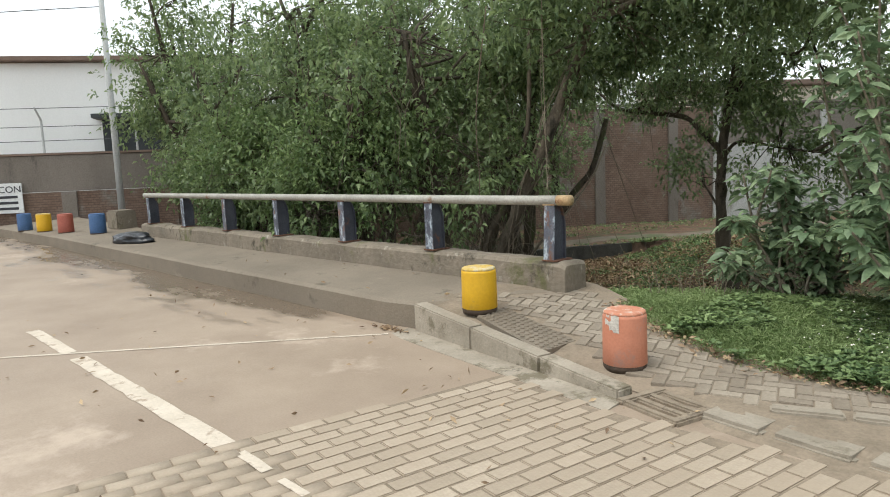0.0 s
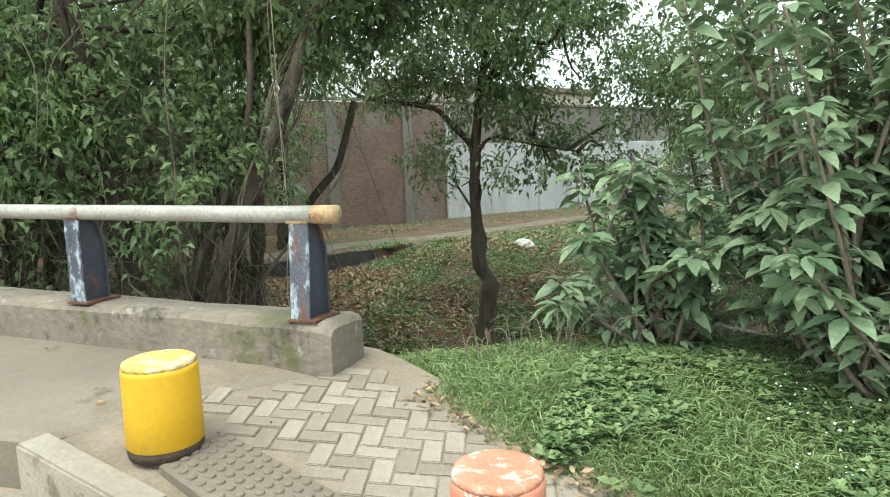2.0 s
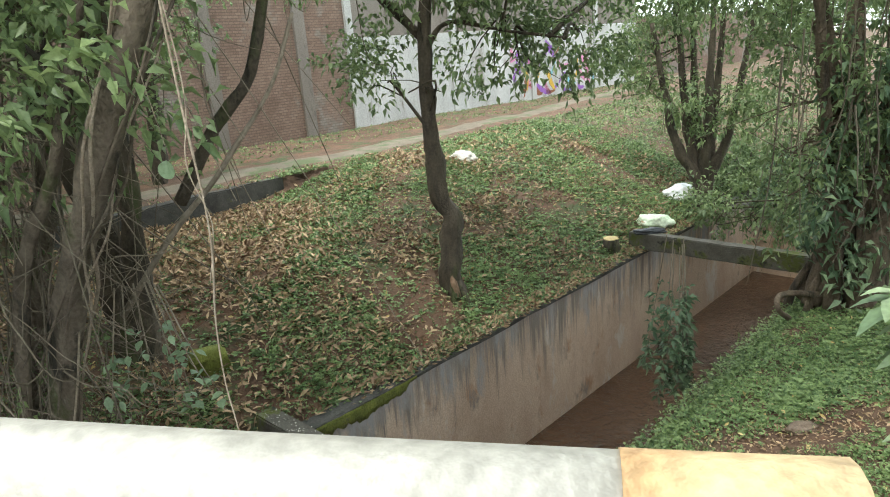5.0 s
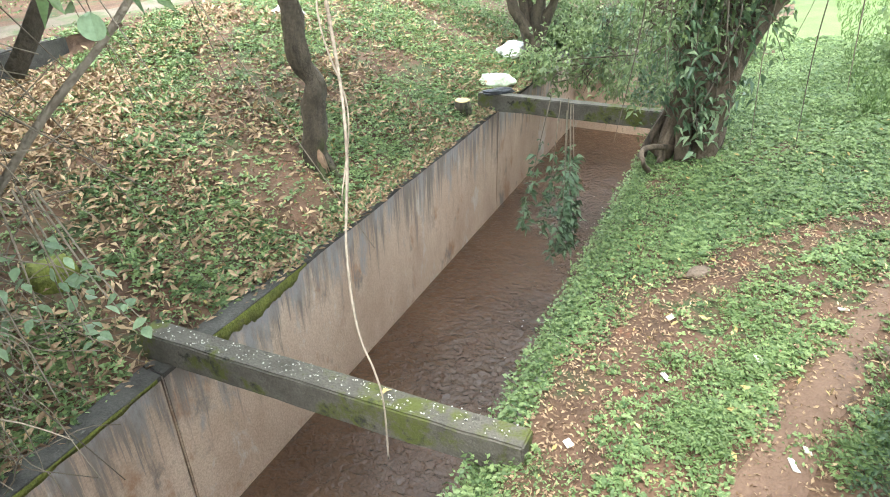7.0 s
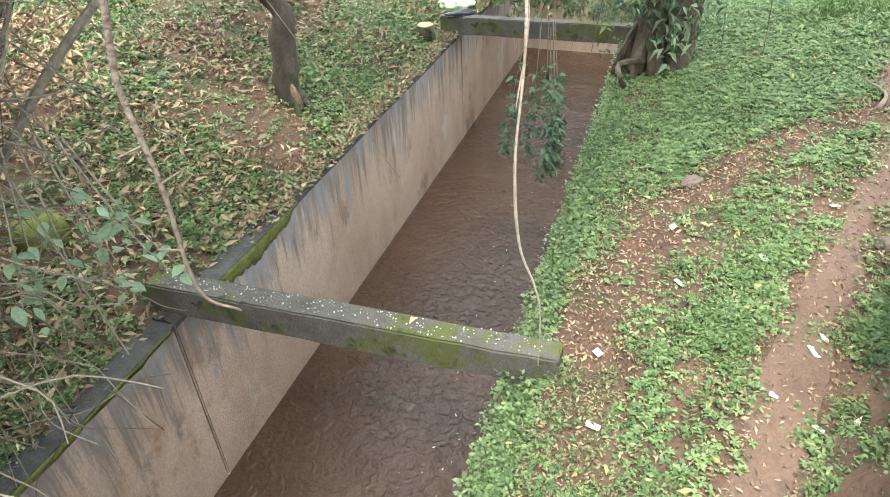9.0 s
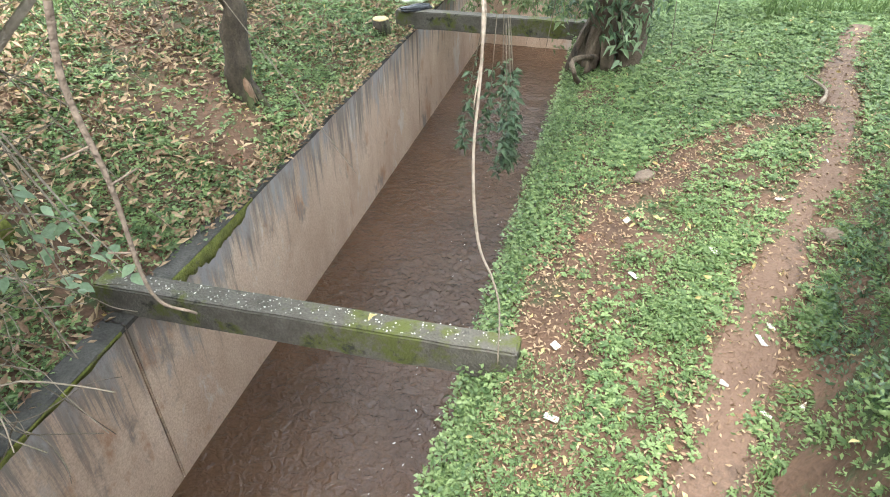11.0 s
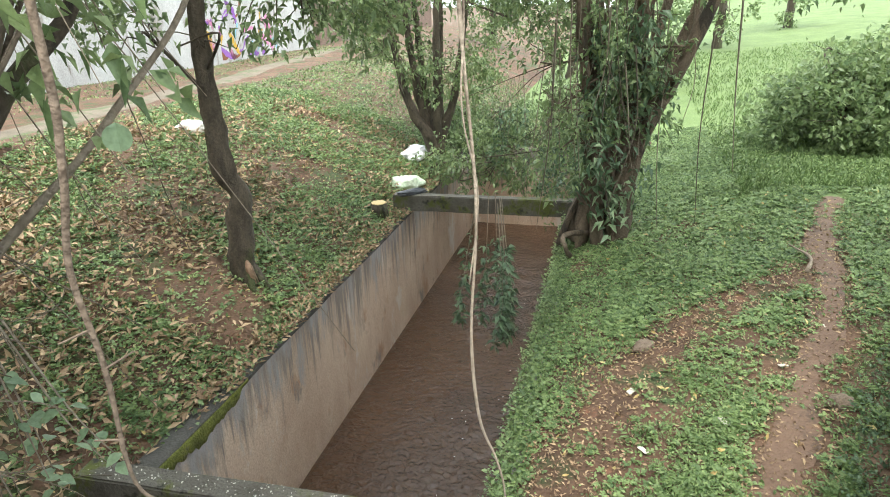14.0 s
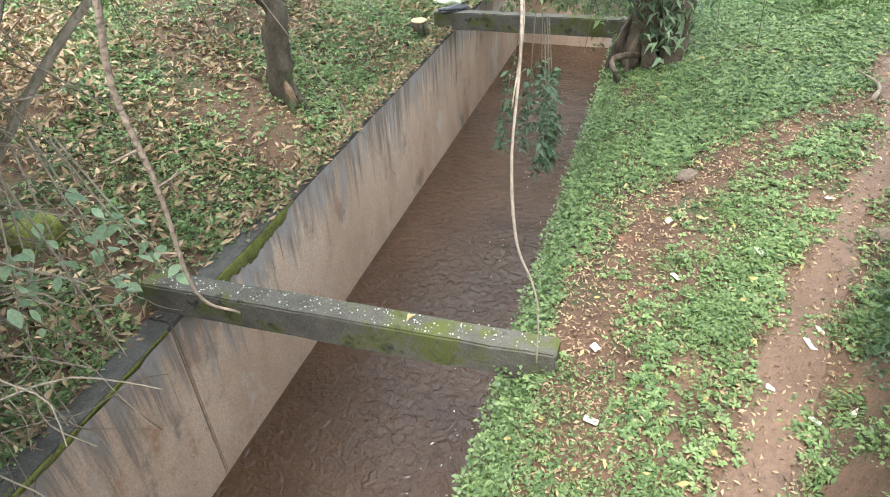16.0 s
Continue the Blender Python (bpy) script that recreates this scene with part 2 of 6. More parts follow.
M["yellow"] = material("yellow_paint", (0.60, 0.34, 0.012), (0.69, 0.41, 0.02), 2, 0.55, 0.08, 40, [((0.52, 0.33, 0.05), 4, 0.6), ((0.70, 0.47, 0.08), 3, 0.62), ((0.24, 0.16, 0.05), 9, 0.68)], speck=0.12)
M["yellow_top"] = material("yellow_paint_worn", (0.56, 0.37, 0.06), (0.64, 0.47, 0.18), 5, 0.8, 0.7, 40, [((0.60, 0.52, 0.34), 6, 0.5), ((0.24, 0.17, 0.07), 10, 0.6)], speck=0.3)
M["orange"] = material("orange_paint", (0.50, 0.19, 0.11), (0.58, 0.25, 0.16), 2.5, 0.7, 0.1, 60, [((0.42, 0.24, 0.19), 3.5, 0.56), ((0.62, 0.42, 0.33), 6, 0.64)], speck=0.15)
M["orange_worn"] = material("orange_paint_worn", (0.50, 0.19, 0.11), (0.60, 0.28, 0.18), 5, 0.8, 0.4, 60, [((0.64, 0.58, 0.50), 7, 0.52), ((0.35, 0.27, 0.2), 11, 0.65)], speck=0.25)
M["chip"] = material("bare_concrete_chip", (0.50, 0.46, 0.40), (0.66, 0.63, 0.58), 6, 0.9, 0.6)
M["blue"] = material("blue_paint", (0.05, 0.11, 0.24), (0.08, 0.16, 0.32), 2, 0.6, 0.2)
M["red"] = material("red_paint", (0.33, 0.085, 0.06), (0.42, 0.13, 0.09), 2, 0.6, 0.2)
M["dark_base"] = material("tar_base", (0.05, 0.035, 0.025), (0.10, 0.07, 0.05), 5, 0.9, 0.4)
M["white_line"] = material("worn_white_line", (0.50, 0.43, 0.34), (0.66, 0.58, 0.48), 3, 0.8, 0.15, 45, [((0.36, 0.285, 0.215), 7, 0.55)], speck=0.15)
M["bag_white"] = material("white_plastic", (0.66, 0.67, 0.66), (0.82, 0.83, 0.82), 5, 0.35, 0.3, 20)
M["bag_green"] = material("pale_green_plastic", (0.50, 0.62, 0.42), (0.72, 0.78, 0.62), 5, 0.35, 0.3, 20)
M["bag_black"] = material("black_plastic", (0.012, 0.013, 0.016), (0.035, 0.038, 0.045), 5, 0.3, 0.4, 20)
M["sackcloth"] = material("sack_weave", (0.50, 0.47, 0.41), (0.68, 0.65, 0.59), 5, 0.8, 0.5, 60, (0.3, 0.25, 0.2), 4, 0.6)
M["stone"] = material("stone", (0.13, 0.095, 0.068), (0.23, 0.175, 0.13), 6, 0.9, 0.6)
M["chalk"] = material("pale_litter", (0.62, 0.58, 0.50), (0.80, 0.77, 0.70), 8, 0.7, 0.3)
M["wood_cut"] = material("cut_wood", (0.50, 0.36, 0.15), (0.66, 0.52, 0.27), 8, 0.85, 0.4)
M["render_grey"] = material("grey_render", (0.15, 0.13, 0.11), (0.24, 0.21, 0.18), 0.5, 0.95, 0.4, 25, [((0.09, 0.08, 0.065), 0.7, 0.56)], stretch=(1, 1, 0.35))
M["white_wall"] = material("whitewashed_wall", (0.38, 0.375, 0.355), (0.54, 0.54, 0.52), 0.8, 0.9, 0.4, 20, [((0.24, 0.22, 0.19), 0.9, 0.56), ((0.16, 0.14, 0.115), 1.7, 0.64)], stretch=(1, 1, 0.4))
M["building"] = material("white_building", (0.76, 0.76, 0.73), (0.82, 0.82, 0.80), 0.3, 0.9, 0.1, 20, (0.66, 0.65, 0.61), 0.4, 0.62, stretch=(1, 1, 0.3), speck=0.08)
M["cream"] = material("cream_building", (0.52, 0.46, 0.36), (0.62, 0.56, 0.45), 0.3, 0.9, 0.1, 20)
M["roof"] = material("roof_sheet", (0.16, 0.11, 0.085), (0.24, 0.17, 0.13), 1, 0.8, 0.3)
M["dark_void"] = material("dark_opening", (0.02, 0.024, 0.026), (0.05, 0.056, 0.058), 1, 0.6, 0.1)
M["pole"] = material("pole_concrete", (0.42, 0.43, 0.42), (0.56, 0.57, 0.56), 1, 0.85, 0.2)
M["wire"] = material("wire", (0.05, 0.05, 0.05), (0.10, 0.10, 0.10), 1, 0.7, 0)
M["sign_white"] = material("sign_board", (0.68, 0.70, 0.69), (0.78, 0.79, 0.78), 2, 0.6, 0.1)
M["ink"] = material("sign_ink", (0.03, 0.03, 0.035), (0.06, 0.06, 0.07), 2, 0.7, 0)
M["iron"] = material("muddy_iron", (0.20, 0.16, 0.115), (0.33, 0.27, 0.20), 4, 0.85, 0.4, 40, (0.14, 0.11, 0.08), 6, 0.58, speck=0.25)
for k, c in dict(purple=(0.28, 0.12, 0.42), cyan=(0.25, 0.5, 0.6), gold=(0.6, 0.38, 0.06), brown=(0.25, 0.10, 0.05), pink=(0.6, 0.25, 0.4)).items():
    M["spray_" + k] = material("spray_" + k, tuple(0.8 * v for v in c), tuple(1.1 * v for v in c), 3, 0.8, 0.1)


def brick_material():
    m = material("old_brick", (0.18, 0.12, 0.09), (0.27, 0.19, 0.145), 0.8, 0.95, 0.5, 25, [((0.24, 0.21, 0.18), 0.5, 0.53), ((0.11, 0.085, 0.07), 0.8, 0.62)])
    n, l = m.node_tree.nodes, m.node_tree.links
    bt = n.new("ShaderNodeTexBrick")
    bt.inputs["Scale"].default_value = 1.0
    bt.inputs["Brick Width"].default_value, bt.inputs["Row Height"].default_value = 0.26, 0.09
    bt.inputs["Mortar Size"].default_value = 0.012
    bt.inputs[1].default_value, bt.inputs[2].default_value, bt.inputs[3].default_value = (1, 1, 1, 1), (0.75, 0.72, 0.7, 1), (0.55, 0.55, 0.55, 1)
    tc = [x for x in n if x.type == "TEX_COORD"][0]
    sep, com = n.new("ShaderNodeSeparateXYZ"), n.new("ShaderNodeCombineXYZ")
    l.new(tc.outputs["Object"], sep.inputs[0])
    add = n.new("ShaderNodeMath")
    l.new(sep.outputs[0], add.inputs[0])
    l.new(sep.outputs[1], add.inputs[1])
    l.new(add.outputs[0], com.inputs[0])
    l.new(sep.outputs[2], com.inputs[1])
    l.new(com.outputs[0], bt.inputs["Vector"])
    mul = n.new("ShaderNodeMix")
    mul.data_type, mul.blend_type = "RGBA", "MULTIPLY"
    mul.inputs[0].default_value = 0.9
    b = n["Principled BSDF"]
    l.new(b.inputs["Base Color"].links[0].from_socket, mul.inputs[6])
    l.new(bt.outputs[0], mul.inputs[7])
    l.new(mul.outputs[2], b.inputs["Base Color"])
    return m


M["brick"] = brick_material()


def water_material():
    m = material("muddy_water", (0.055, 0.029, 0.016), (0.088, 0.049, 0.027), 0.7, 0.06, 0, 30, spec=0.5)
    n, l = m.node_tree.nodes, m.node_tree.links
    tc = [x for x in n if x.type == "TEX_COORD"][0]
    no = n.new("ShaderNodeTexNoise")
    no.inputs["Scale"].default_value, no.inputs["Detail"].default_value, no.inputs["Distortion"].default_value = 8.0, 4, 1.0
    l.new(tc.outputs["Object"], no.inputs["Vector"])
    b = n.new("ShaderNodeBump")
    b.inputs["Strength"].default_value, b.inputs["Distance"].default_value = 1.0, 0.045
    l.new(no.outputs[0], b.inputs["Height"])
    l.new(b.outputs[0], n["Principled BSDF"].inputs["Normal"])
    return m


M["water"] = water_material()


def canal_material():
    """Cast concrete with run-off streaks below the coping and a damp, muddy foot."""
    m = material("canal_concrete_streaked", (0.40, 0.285, 0.205), (0.57, 0.445, 0.34), 0.9, 0.85, 0.4, 40, [((0.49, 0.44, 0.39), 1.1, 0.56), ((0.33, 0.205, 0.13), 1.6, 0.56), ((0.22, 0.185, 0.155), 1.7, 0.57)], stretch=(1, 1, 0.5))
    n, l = m.node_tree.nodes, m.node_tree.links
    tc = [x for x in n if x.type == "TEX_COORD"][0]
    b = n["Principled BSDF"]
    sep = n.new("ShaderNodeSeparateXYZ")
    l.new(tc.outputs["Object"], sep.inputs[0])

    def streaks(scale, tall, lo, hi, z0, z1, colour):
        mp = n.new("ShaderNodeMapping")
        mp.inputs["Scale"].default_value = (scale, scale, tall)
        l.new(tc.outputs["Object"], mp.inputs[0])
        no = n.new("ShaderNodeTexNoise")
        no.inputs["Scale"].default_value, no.inputs["Detail"].default_value, no.inputs["Roughness"].default_value = 1.0, 7, 0.7
        l.new(mp.outputs[0], no.inputs["Vector"])
        run = n.new("ShaderNodeMapRange")
        run.inputs[1].default_value, run.inputs[2].default_value = z0, z1
        run.inputs[3].default_value, run.inputs[4].default_value = -0.22, 0.10
        l.new(sep.outputs[2], run.inputs[0])
        add = n.new("ShaderNodeMath")
        l.new(no.outputs[0], add.inputs[0])
        l.new(run.outputs[0], add.inputs[1])
        rp = n.new("ShaderNodeValToRGB")
        rp.color_ramp.elements[0].position, rp.color_ramp.elements[1].position = lo, hi
        l.new(add.outputs[0], rp.inputs[0])
        mx = n.new("ShaderNodeMix")
        mx.data_type = "RGBA"
        mx.inputs[7].default_value = (*colour, 1)
        l.new(rp.outputs[0], mx.inputs[0])
        l.new(b.inputs["Base Color"].links[0].from_socket, mx.inputs[6])
        l.new(mx.outputs[2], b.inputs["Base Color"])

    streaks(5.5, 0.35, 0.49, 0.65, 1.2, 3.2, (0.17, 0.145, 0.125))
    streaks(13.0, 0.5, 0.53, 0.62, 1.6, 3.2, (0.20, 0.17, 0.145))
    streaks(2.2, 0.8, 0.54, 0.68, 0.6, 3.2, (0.27, 0.26, 0.25))
    return m


M["canal"] = canal_material()

# ---- builders ----
ORIGIN = {}


def make_mesh(name, V, F, mat, smooth=False):
    me = bpy.data.meshes.new(name)
    V = np.asarray(V, dtype=np.float32)
    if isinstance(F, np.ndarray):
        k = F.shape[1]
        me.vertices.add(len(V))
        me.vertices.foreach_set("co", V.ravel())
        me.loops.add(F.size)
        me.loops.foreach_set("vertex_index", F.astype(np.int32).ravel())
        me.polygons.add(len(F))
        me.polygons.foreach_set("loop_start", np.arange(0, F.size, k, dtype=np.int32))
        me.update(calc_edges=True)
    else:
        me.from_pydata([tuple(map(float, v)) for v in V], [], F)
    me.materials.append(mat)
    if smooth:
        me.polygons.foreach_set("use_smooth", np.ones(len(me.polygons), dtype=bool))
    me.validate()
    return me


def thing(name, at, label, category, group="", kind=""):
    ob = new(name)
    ob.empty_display_size = 0.1
    ob.location = at
    ORIGIN[ob.name] = np.array(at, dtype=float)
    return tagged(ob, label, category, group, kind)


def part(name, VF, mat, parent, label="", smooth=False):
    o = ORIGIN[parent.name]
    ob = new(name, make_mesh(name, np.asarray(VF[0], dtype=float) - o, VF[1], mat, smooth))
    ob.parent = parent
    ORIGIN[ob.name] = o
    return tagged(ob, label)


def solid(name, VF, mat, label, category, group="", kind="", smooth=False):
    V = np.asarray(VF[0], dtype=float)
    o = np.array([V[:, 0].mean(), V[:, 1].mean(), V[:, 2].min()])
    ob = new(name, make_mesh(name, V - o, VF[1], mat, smooth))
    ob.location = o
    ORIGIN[ob.name] = o
    return tagged(ob, label, category, group, kind)


def from_bm(bm):
    bm.verts.index_update()
    VF = ([v.co.copy() for v in bm.verts], [[v.index for v in f.verts] for f in bm.faces])
    bm.free()
    return VF


def box(cx, cy, cz, sx, sy, sz, bevel=0.0, m=None, wobble=0.0, cuts=0):
    """A bevelled box about its centre, turned by m."""
    bm = bmesh.new()
    bmesh.ops.create_cube(bm, size=1)
    bmesh.ops.scale(bm, vec=(sx, sy, sz), verts=bm.verts)
    if cuts:
        big = max(sx, sy, sz)
        bmesh.ops.subdivide_edges(bm, edges=[e for e in bm.edges if e.calc_length() > 0.9 * big], cuts=cuts, use_grid_fill=True)
    if bevel:
        bmesh.ops.bevel(bm, geom=[e for e in bm.edges if len(e.link_faces) == 2 and e.calc_face_angle(0) > 0.5], offset=bevel, segments=2, affect="EDGES")
    if wobble:
        for v in bm.verts:
            v.co += Vector((noise.noise(v.co * 3 + Vector((cx, cy, cz))), noise.noise(v.co * 3 + Vector((9, cy, cx))), noise.noise(v.co * 3 + Vector((cy, 7, cz))))) * wobble
    bmesh.ops.transform(bm, matrix=Matrix.Translation((cx, cy, cz)) @ (m or Matrix()), verts=bm.verts)
    return from_bm(bm)


def join(*VFs):
    V, F = [], []
    for v, f in VFs:
        k = len(V)
        V += list(v)
        F += [[i + k for i in q] for q in f]
    return V, F


def prism(poly, z0, z1):
    """Upright prism over a polygon given anticlockwise; z0 and z1 may be functions of x and y."""
    f0 = z0 if callable(z0) else (lambda x, y: z0)
    f1 = z1 if callable(z1) else (lambda x, y: z1)
    k = len(poly)
    V = [(x, y, f0(x, y)) for x, y in poly] + [(x, y, f1(x, y)) for x, y in poly]
    return V, [list(range(k))[::-1], list(range(k, 2 * k))] + [[i, (i + 1) % k, k + (i + 1) % k, k + i] for i in range(k)]


def spline(pts, n):
    """n points on a smooth curve through pts."""
    P = np.asarray(pts, dtype=float)
    P = np.vstack([2 * P[0] - P[1], P, 2 * P[-1] - P[-2]])
    out = []
    for t in np.linspace(0, len(P) - 3 - 1e-6, n):
        i, f = int(t), t - int(t)
        a, b, c, d = P[i:i + 4]
        out.append(0.5 * (2 * b + (c - a) * f + (2 * a - 5 * b + 4 * c - d) * f * f + (3 * b - a - 3 * c + d) * f ** 3))
    return np.array(out)


def tube(path, radii, sides=8, rough=0.0, cap=True):
    path = np.asarray(path, dtype=float)
    n = len(path)
    radii = np.interp(np.linspace(0, 1, n), np.linspace(0, 1, len(radii)), radii)
    V, F = [], []
    side = None
    for i in range(n):
        d = path[min(i + 1, n - 1)] - path[max(i - 1, 0)]
        d = d / (np.linalg.norm(d) + 1e-9)
        if side is None:
            side = np.cross(d, (0.31, 0.77, 0.55))
        side = side - d * (side @ d)
        side /= np.linalg.norm(side) + 1e-9
        up = np.cross(d, side)
        for k in range(sides):
            a = 2 * math.pi * k / sides
            r = radii[i] * (1 + (rough * noise.noise(Vector(path[i] * 3) + Vector((math.cos(a), math.sin(a), 0)) * 1.3) if rough else 0))
            V.append(path[i] + (side * math.cos(a) + up * math.sin(a)) * r)
    for i in range(n - 1):
        for k in range(sides):
            F.append([i * sides + k, i * sides + (k + 1) % sides, (i + 1) * sides + (k + 1) % sides, (i + 1) * sides + k])
    if cap:
        F += [list(range(sides))[::-1], [(n - 1) * sides + k for k in range(sides)]]
    return V, F


def lathe(profile, sides=32, at=(0, 0, 0), wobble=0.0):
    V, F = [], []
    for j, (r, z) in enumerate(profile):
        for k in range(sides):
            a = 2 * math.pi * k / sides
            w = 1 + wobble * noise.noise(Vector((math.cos(a) * 2, math.sin(a) * 2, z * 8 + at[0])))
            V.append((at[0] + r * w * math.cos(a), at[1] + r * w * math.sin(a), at[2] + z))
    for j in range(len(profile) - 1):
        for k in range(sides):
            F.append([j * sides + k, j * sides + (k + 1) % sides, (j + 1) * sides + (k + 1) % sides, (j + 1) * sides + k])
    F += [list(range(sides))[::-1], [(len(profile) - 1) * sides + k for k in range(sides)]]
    return V, F


def unit(a):
    return a / (np.linalg.norm(a, axis=-1, keepdims=True) + 1e-9)


def leaf_mesh(P, D, size, rng, width=0.42, droop=0.25, fold=0.18):
    """Folded leaves that start at P and point along D: six corners and four triangles each."""
    n = len(P)
    size = np.broadcast_to(np.asarray(size, dtype=float), (n,))[:, None]
    D = unit(D)
    S = unit(np.cross(D, unit(rng.normal(0, 1, (n, 3)) * 0.6 + np.array([0, 0, 1.0]))))
    N = np.cross(S, D)
    down = np.array([0, 0, -1.0])
    mid = P + D * size * 0.48
    tip = P + D * size + down * size * droop
    a, b = mid + S * size * width * 0.5 + N * size * fold, mid - S * size * width * 0.5 + N * size * fold
    V = np.stack([P, a, tip, b, mid], axis=1).reshape(-1, 3)
    base = (np.arange(n) * 5)[:, None]
    F = np.concatenate([base + np.array(q) for q in ((0, 4, 1), (1, 4, 2), (4, 3, 2), (0, 3, 4))], axis=0)
    return V, F


def small_leaf_mesh(P, D, size, rng, width=0.55):
    """Two-triangle leaves for ground cover and far crowns."""
    n = len(P)
    size = np.broadcast_to(np.asarray(size, dtype=float), (n,))[:, None]
    D = unit(D)
    S = unit(np.cross(D, unit(rng.normal(0, 0.7, (n, 3)) + np.array([0, 0, 1.0]))))
    N = np.cross(S, D)
    mid = P + D * size * 0.5
    V = np.stack([P, mid + S * size * width * 0.5 + N * size * 0.12, P + D * size, mid - S * size * width * 0.5 + N * size * 0.12], axis=1).reshape(-1, 3)
    base = (np.arange(n) * 4)[:, None]
    return V, np.concatenate([base + np.array(q) for q in ((0, 1, 2), (0, 2, 3))], axis=0)


def rosette_mesh(P, size, rng, k=7, lift=0.55):
    """Low plants: k pointed leaves spread about one root, each plant one connected piece."""
    n = len(P)
    size = np.broadcast_to(np.asarray(size, dtype=float), (n,))[:, None]
    start = rng.uniform(0, 6.28, n)
    V = [P]
    for j in range(k):
        a = start + j * 2.4 + rng.normal(0, 0.25, n)
        up = rng.uniform(0.1, lift, n) + (0.5 if j == 0 else 0.0)
        D = unit(np.stack([np.cos(a), np.sin(a), up], 1))
        S = np.stack([-np.sin(a), np.cos(a), rng.normal(0, 0.25, n)], 1)
        reach = size * rng.uniform(0.7, 1.25, (n, 1))
        mid = P + D * reach * 0.55
        V += [mid + S * reach * 0.24, P + D * reach - np.array([0, 0, 1.0]) * reach * 0.22, mid - S * reach * 0.24]
    m = 3 * k + 1
    base = (np.arange(n) * m)[:, None]
    F = []
    for j in range(k):
        F += [base + np.array((0, 3 * j + 1, 3 * j + 2)), base + np.array((0, 3 * j + 2, 3 * j + 3))]
    return np.stack(V, 1).reshape(-1, 3), np.concatenate(F, axis=0)


# ---- plan: the canal's own axes and the heights of the ground ----
CO, CX, CY = np.array([-7.682, 10.690]), np.array([0.8426, -0.5385]), np.array([0.5385, 0.8426])
Z_TOP, Z_WATER, WIDE = -2.81, -5.18, 3.4


def can(u, v, z=None):
    p = CO + u * CX + v * CY
    return (p[0], p[1]) if z is None else (p[0], p[1], z)


def hump(x):
    return 0.011 * min(max(0.0, -4 - x), 14)


def walk_z(x, y):
    return max(0.0, 0.22 + 0.05 * (y - 4.4) - 0.1 * max(0.0, x + 4)) + hump(x)


def smooth(a, b, x):
    t = min(max((x - a) / (b - a), 0.0), 1.0)
    return t * t * (3 - 2 * t)


EDGE = [(-3.45, 5.95), (-2.9, 5.66), (-2.3, 5.28), (-1.7, 5.07), (-1.1, 4.96), (0.0, 4.9), (40, 4.9)]


def edge_y(x):
    return float(np.interp(x, [p[0] for p in EDGE], [p[1] for p in EDGE]))


RIM = [(-3.6, 6.1), (-2.6, 7.0), (-1.5, 7.75), (0.5, 8.4), (3, 8.9), (8, 9.4), (60, 10)]


def rim(x, y):
    """How far a place lies beyond the rim of the level verge."""
    return 0.73 * (y - float(np.interp(x, [p[0] for p in RIM], [p[1] for p in RIM])))


def ground_z(x, y):
    dx, dy = x - CO[0], y - CO[1]
    u, v = dx * CX[0] + dy * CX[1], dx * CY[0] + dy * CY[1]
    n = 0.05 * noise.noise(Vector((x * 0.9, y * 0.9, 0))) + 0.12 * noise.noise(Vector((x * 0.25, y * 0.25, 3)))
    if u < WIDE / 2:
        z = float(np.interp(u, [-200, -60, -13.4, -9, -5, -3, -1.1, -0.2], [-0.9, -0.9, -0.98, -1.02, -1.18, -1.72, -2.42, -2.86]))
        z += n * smooth(-0.1, -1.0, u)
        if u > -7.3:
            z -= 0.4 * smooth(-2.5, -5.5, u) * smooth(8.0, 5.6, v)
        rise = smooth(7.6, 6.1, y)
        return z + (-0.35 + hump(x) - z) * rise
    z = float(np.interp(u, [3.4, 3.8, 5.6, 7, 11, 20, 60], [-2.82, -2.62, -2.27, -2.05, -1.75, -1.0, 0.6])) + n * smooth(3.5, 4.5, u)
    z += 0.02 * max(0, v - 14)
    z = min(z, 1.2)
    d = rim(x, y)
    level = walk_z(x, y) - 0.02 + 0.4 * n - 0.12 * smooth(-0.8, 0.0, d)
    if y < edge_y(x) + 0.1:
        level = min(level, -0.3)
    return level + (z - level) * smooth(0.0, 0.75 + 0.5 * max(0.0, x + 1.5), d)


# ---- ground sheet ----
def ground_sheet():
    vs = [-75, -45, -28, -18, -13] + list(np.arange(-10, 24, 0.4)) + [25, 28, 32, 38, 46, 60, 80, 120, 180]
    V, F = [], []
    for us in ([-190, -120, -80, -55, -40, -30, -24, -19, -16] + list(np.arange(-14, -0.3, 0.4)) + [-0.12], [WIDE + 0.1] + list(np.arange(3.7, 15, 0.35)) + [16, 18, 21, 25, 32, 42, 60, 90, 140, 200], [-0.12, 0.6, 1.3, 2.0, 2.8, WIDE + 0.1]):
        k = len(V)
        rows = [v for v in vs if v > 16.3] if len(us) == 6 else vs
        for u in us:
            for v in rows:
                x, y = can(u, v)
                V.append((x, y, ground_z(x, y)))
        m = len(rows)
        for i in range(len(us) - 1):
            for j in range(m - 1):
                F.append([k + i * m + j, k + (i + 1) * m + j, k + (i + 1) * m + j + 1, k + i * m + j + 1])
    ob = solid("ground", (V, F), M["soil"], "sloping earth banks with leaf litter and low weeds", "ground", kind="structure", smooth=True)
    ob.data.materials.append(M["lawn"])
    o = np.array(ob.location)
    for p in ob.data.polygons:
        c = np.array(p.center) + o
        u, v = (c[:2] - CO) @ CX, (c[:2] - CO) @ CY
        if (u > 5.0 + 0.5 * math.sin(v) and v > 9 + 1.2 * math.sin(u * 0.6)) or u > 16 or (v > 22 and u > 0):
            p.material_index = 1


ground_sheet()


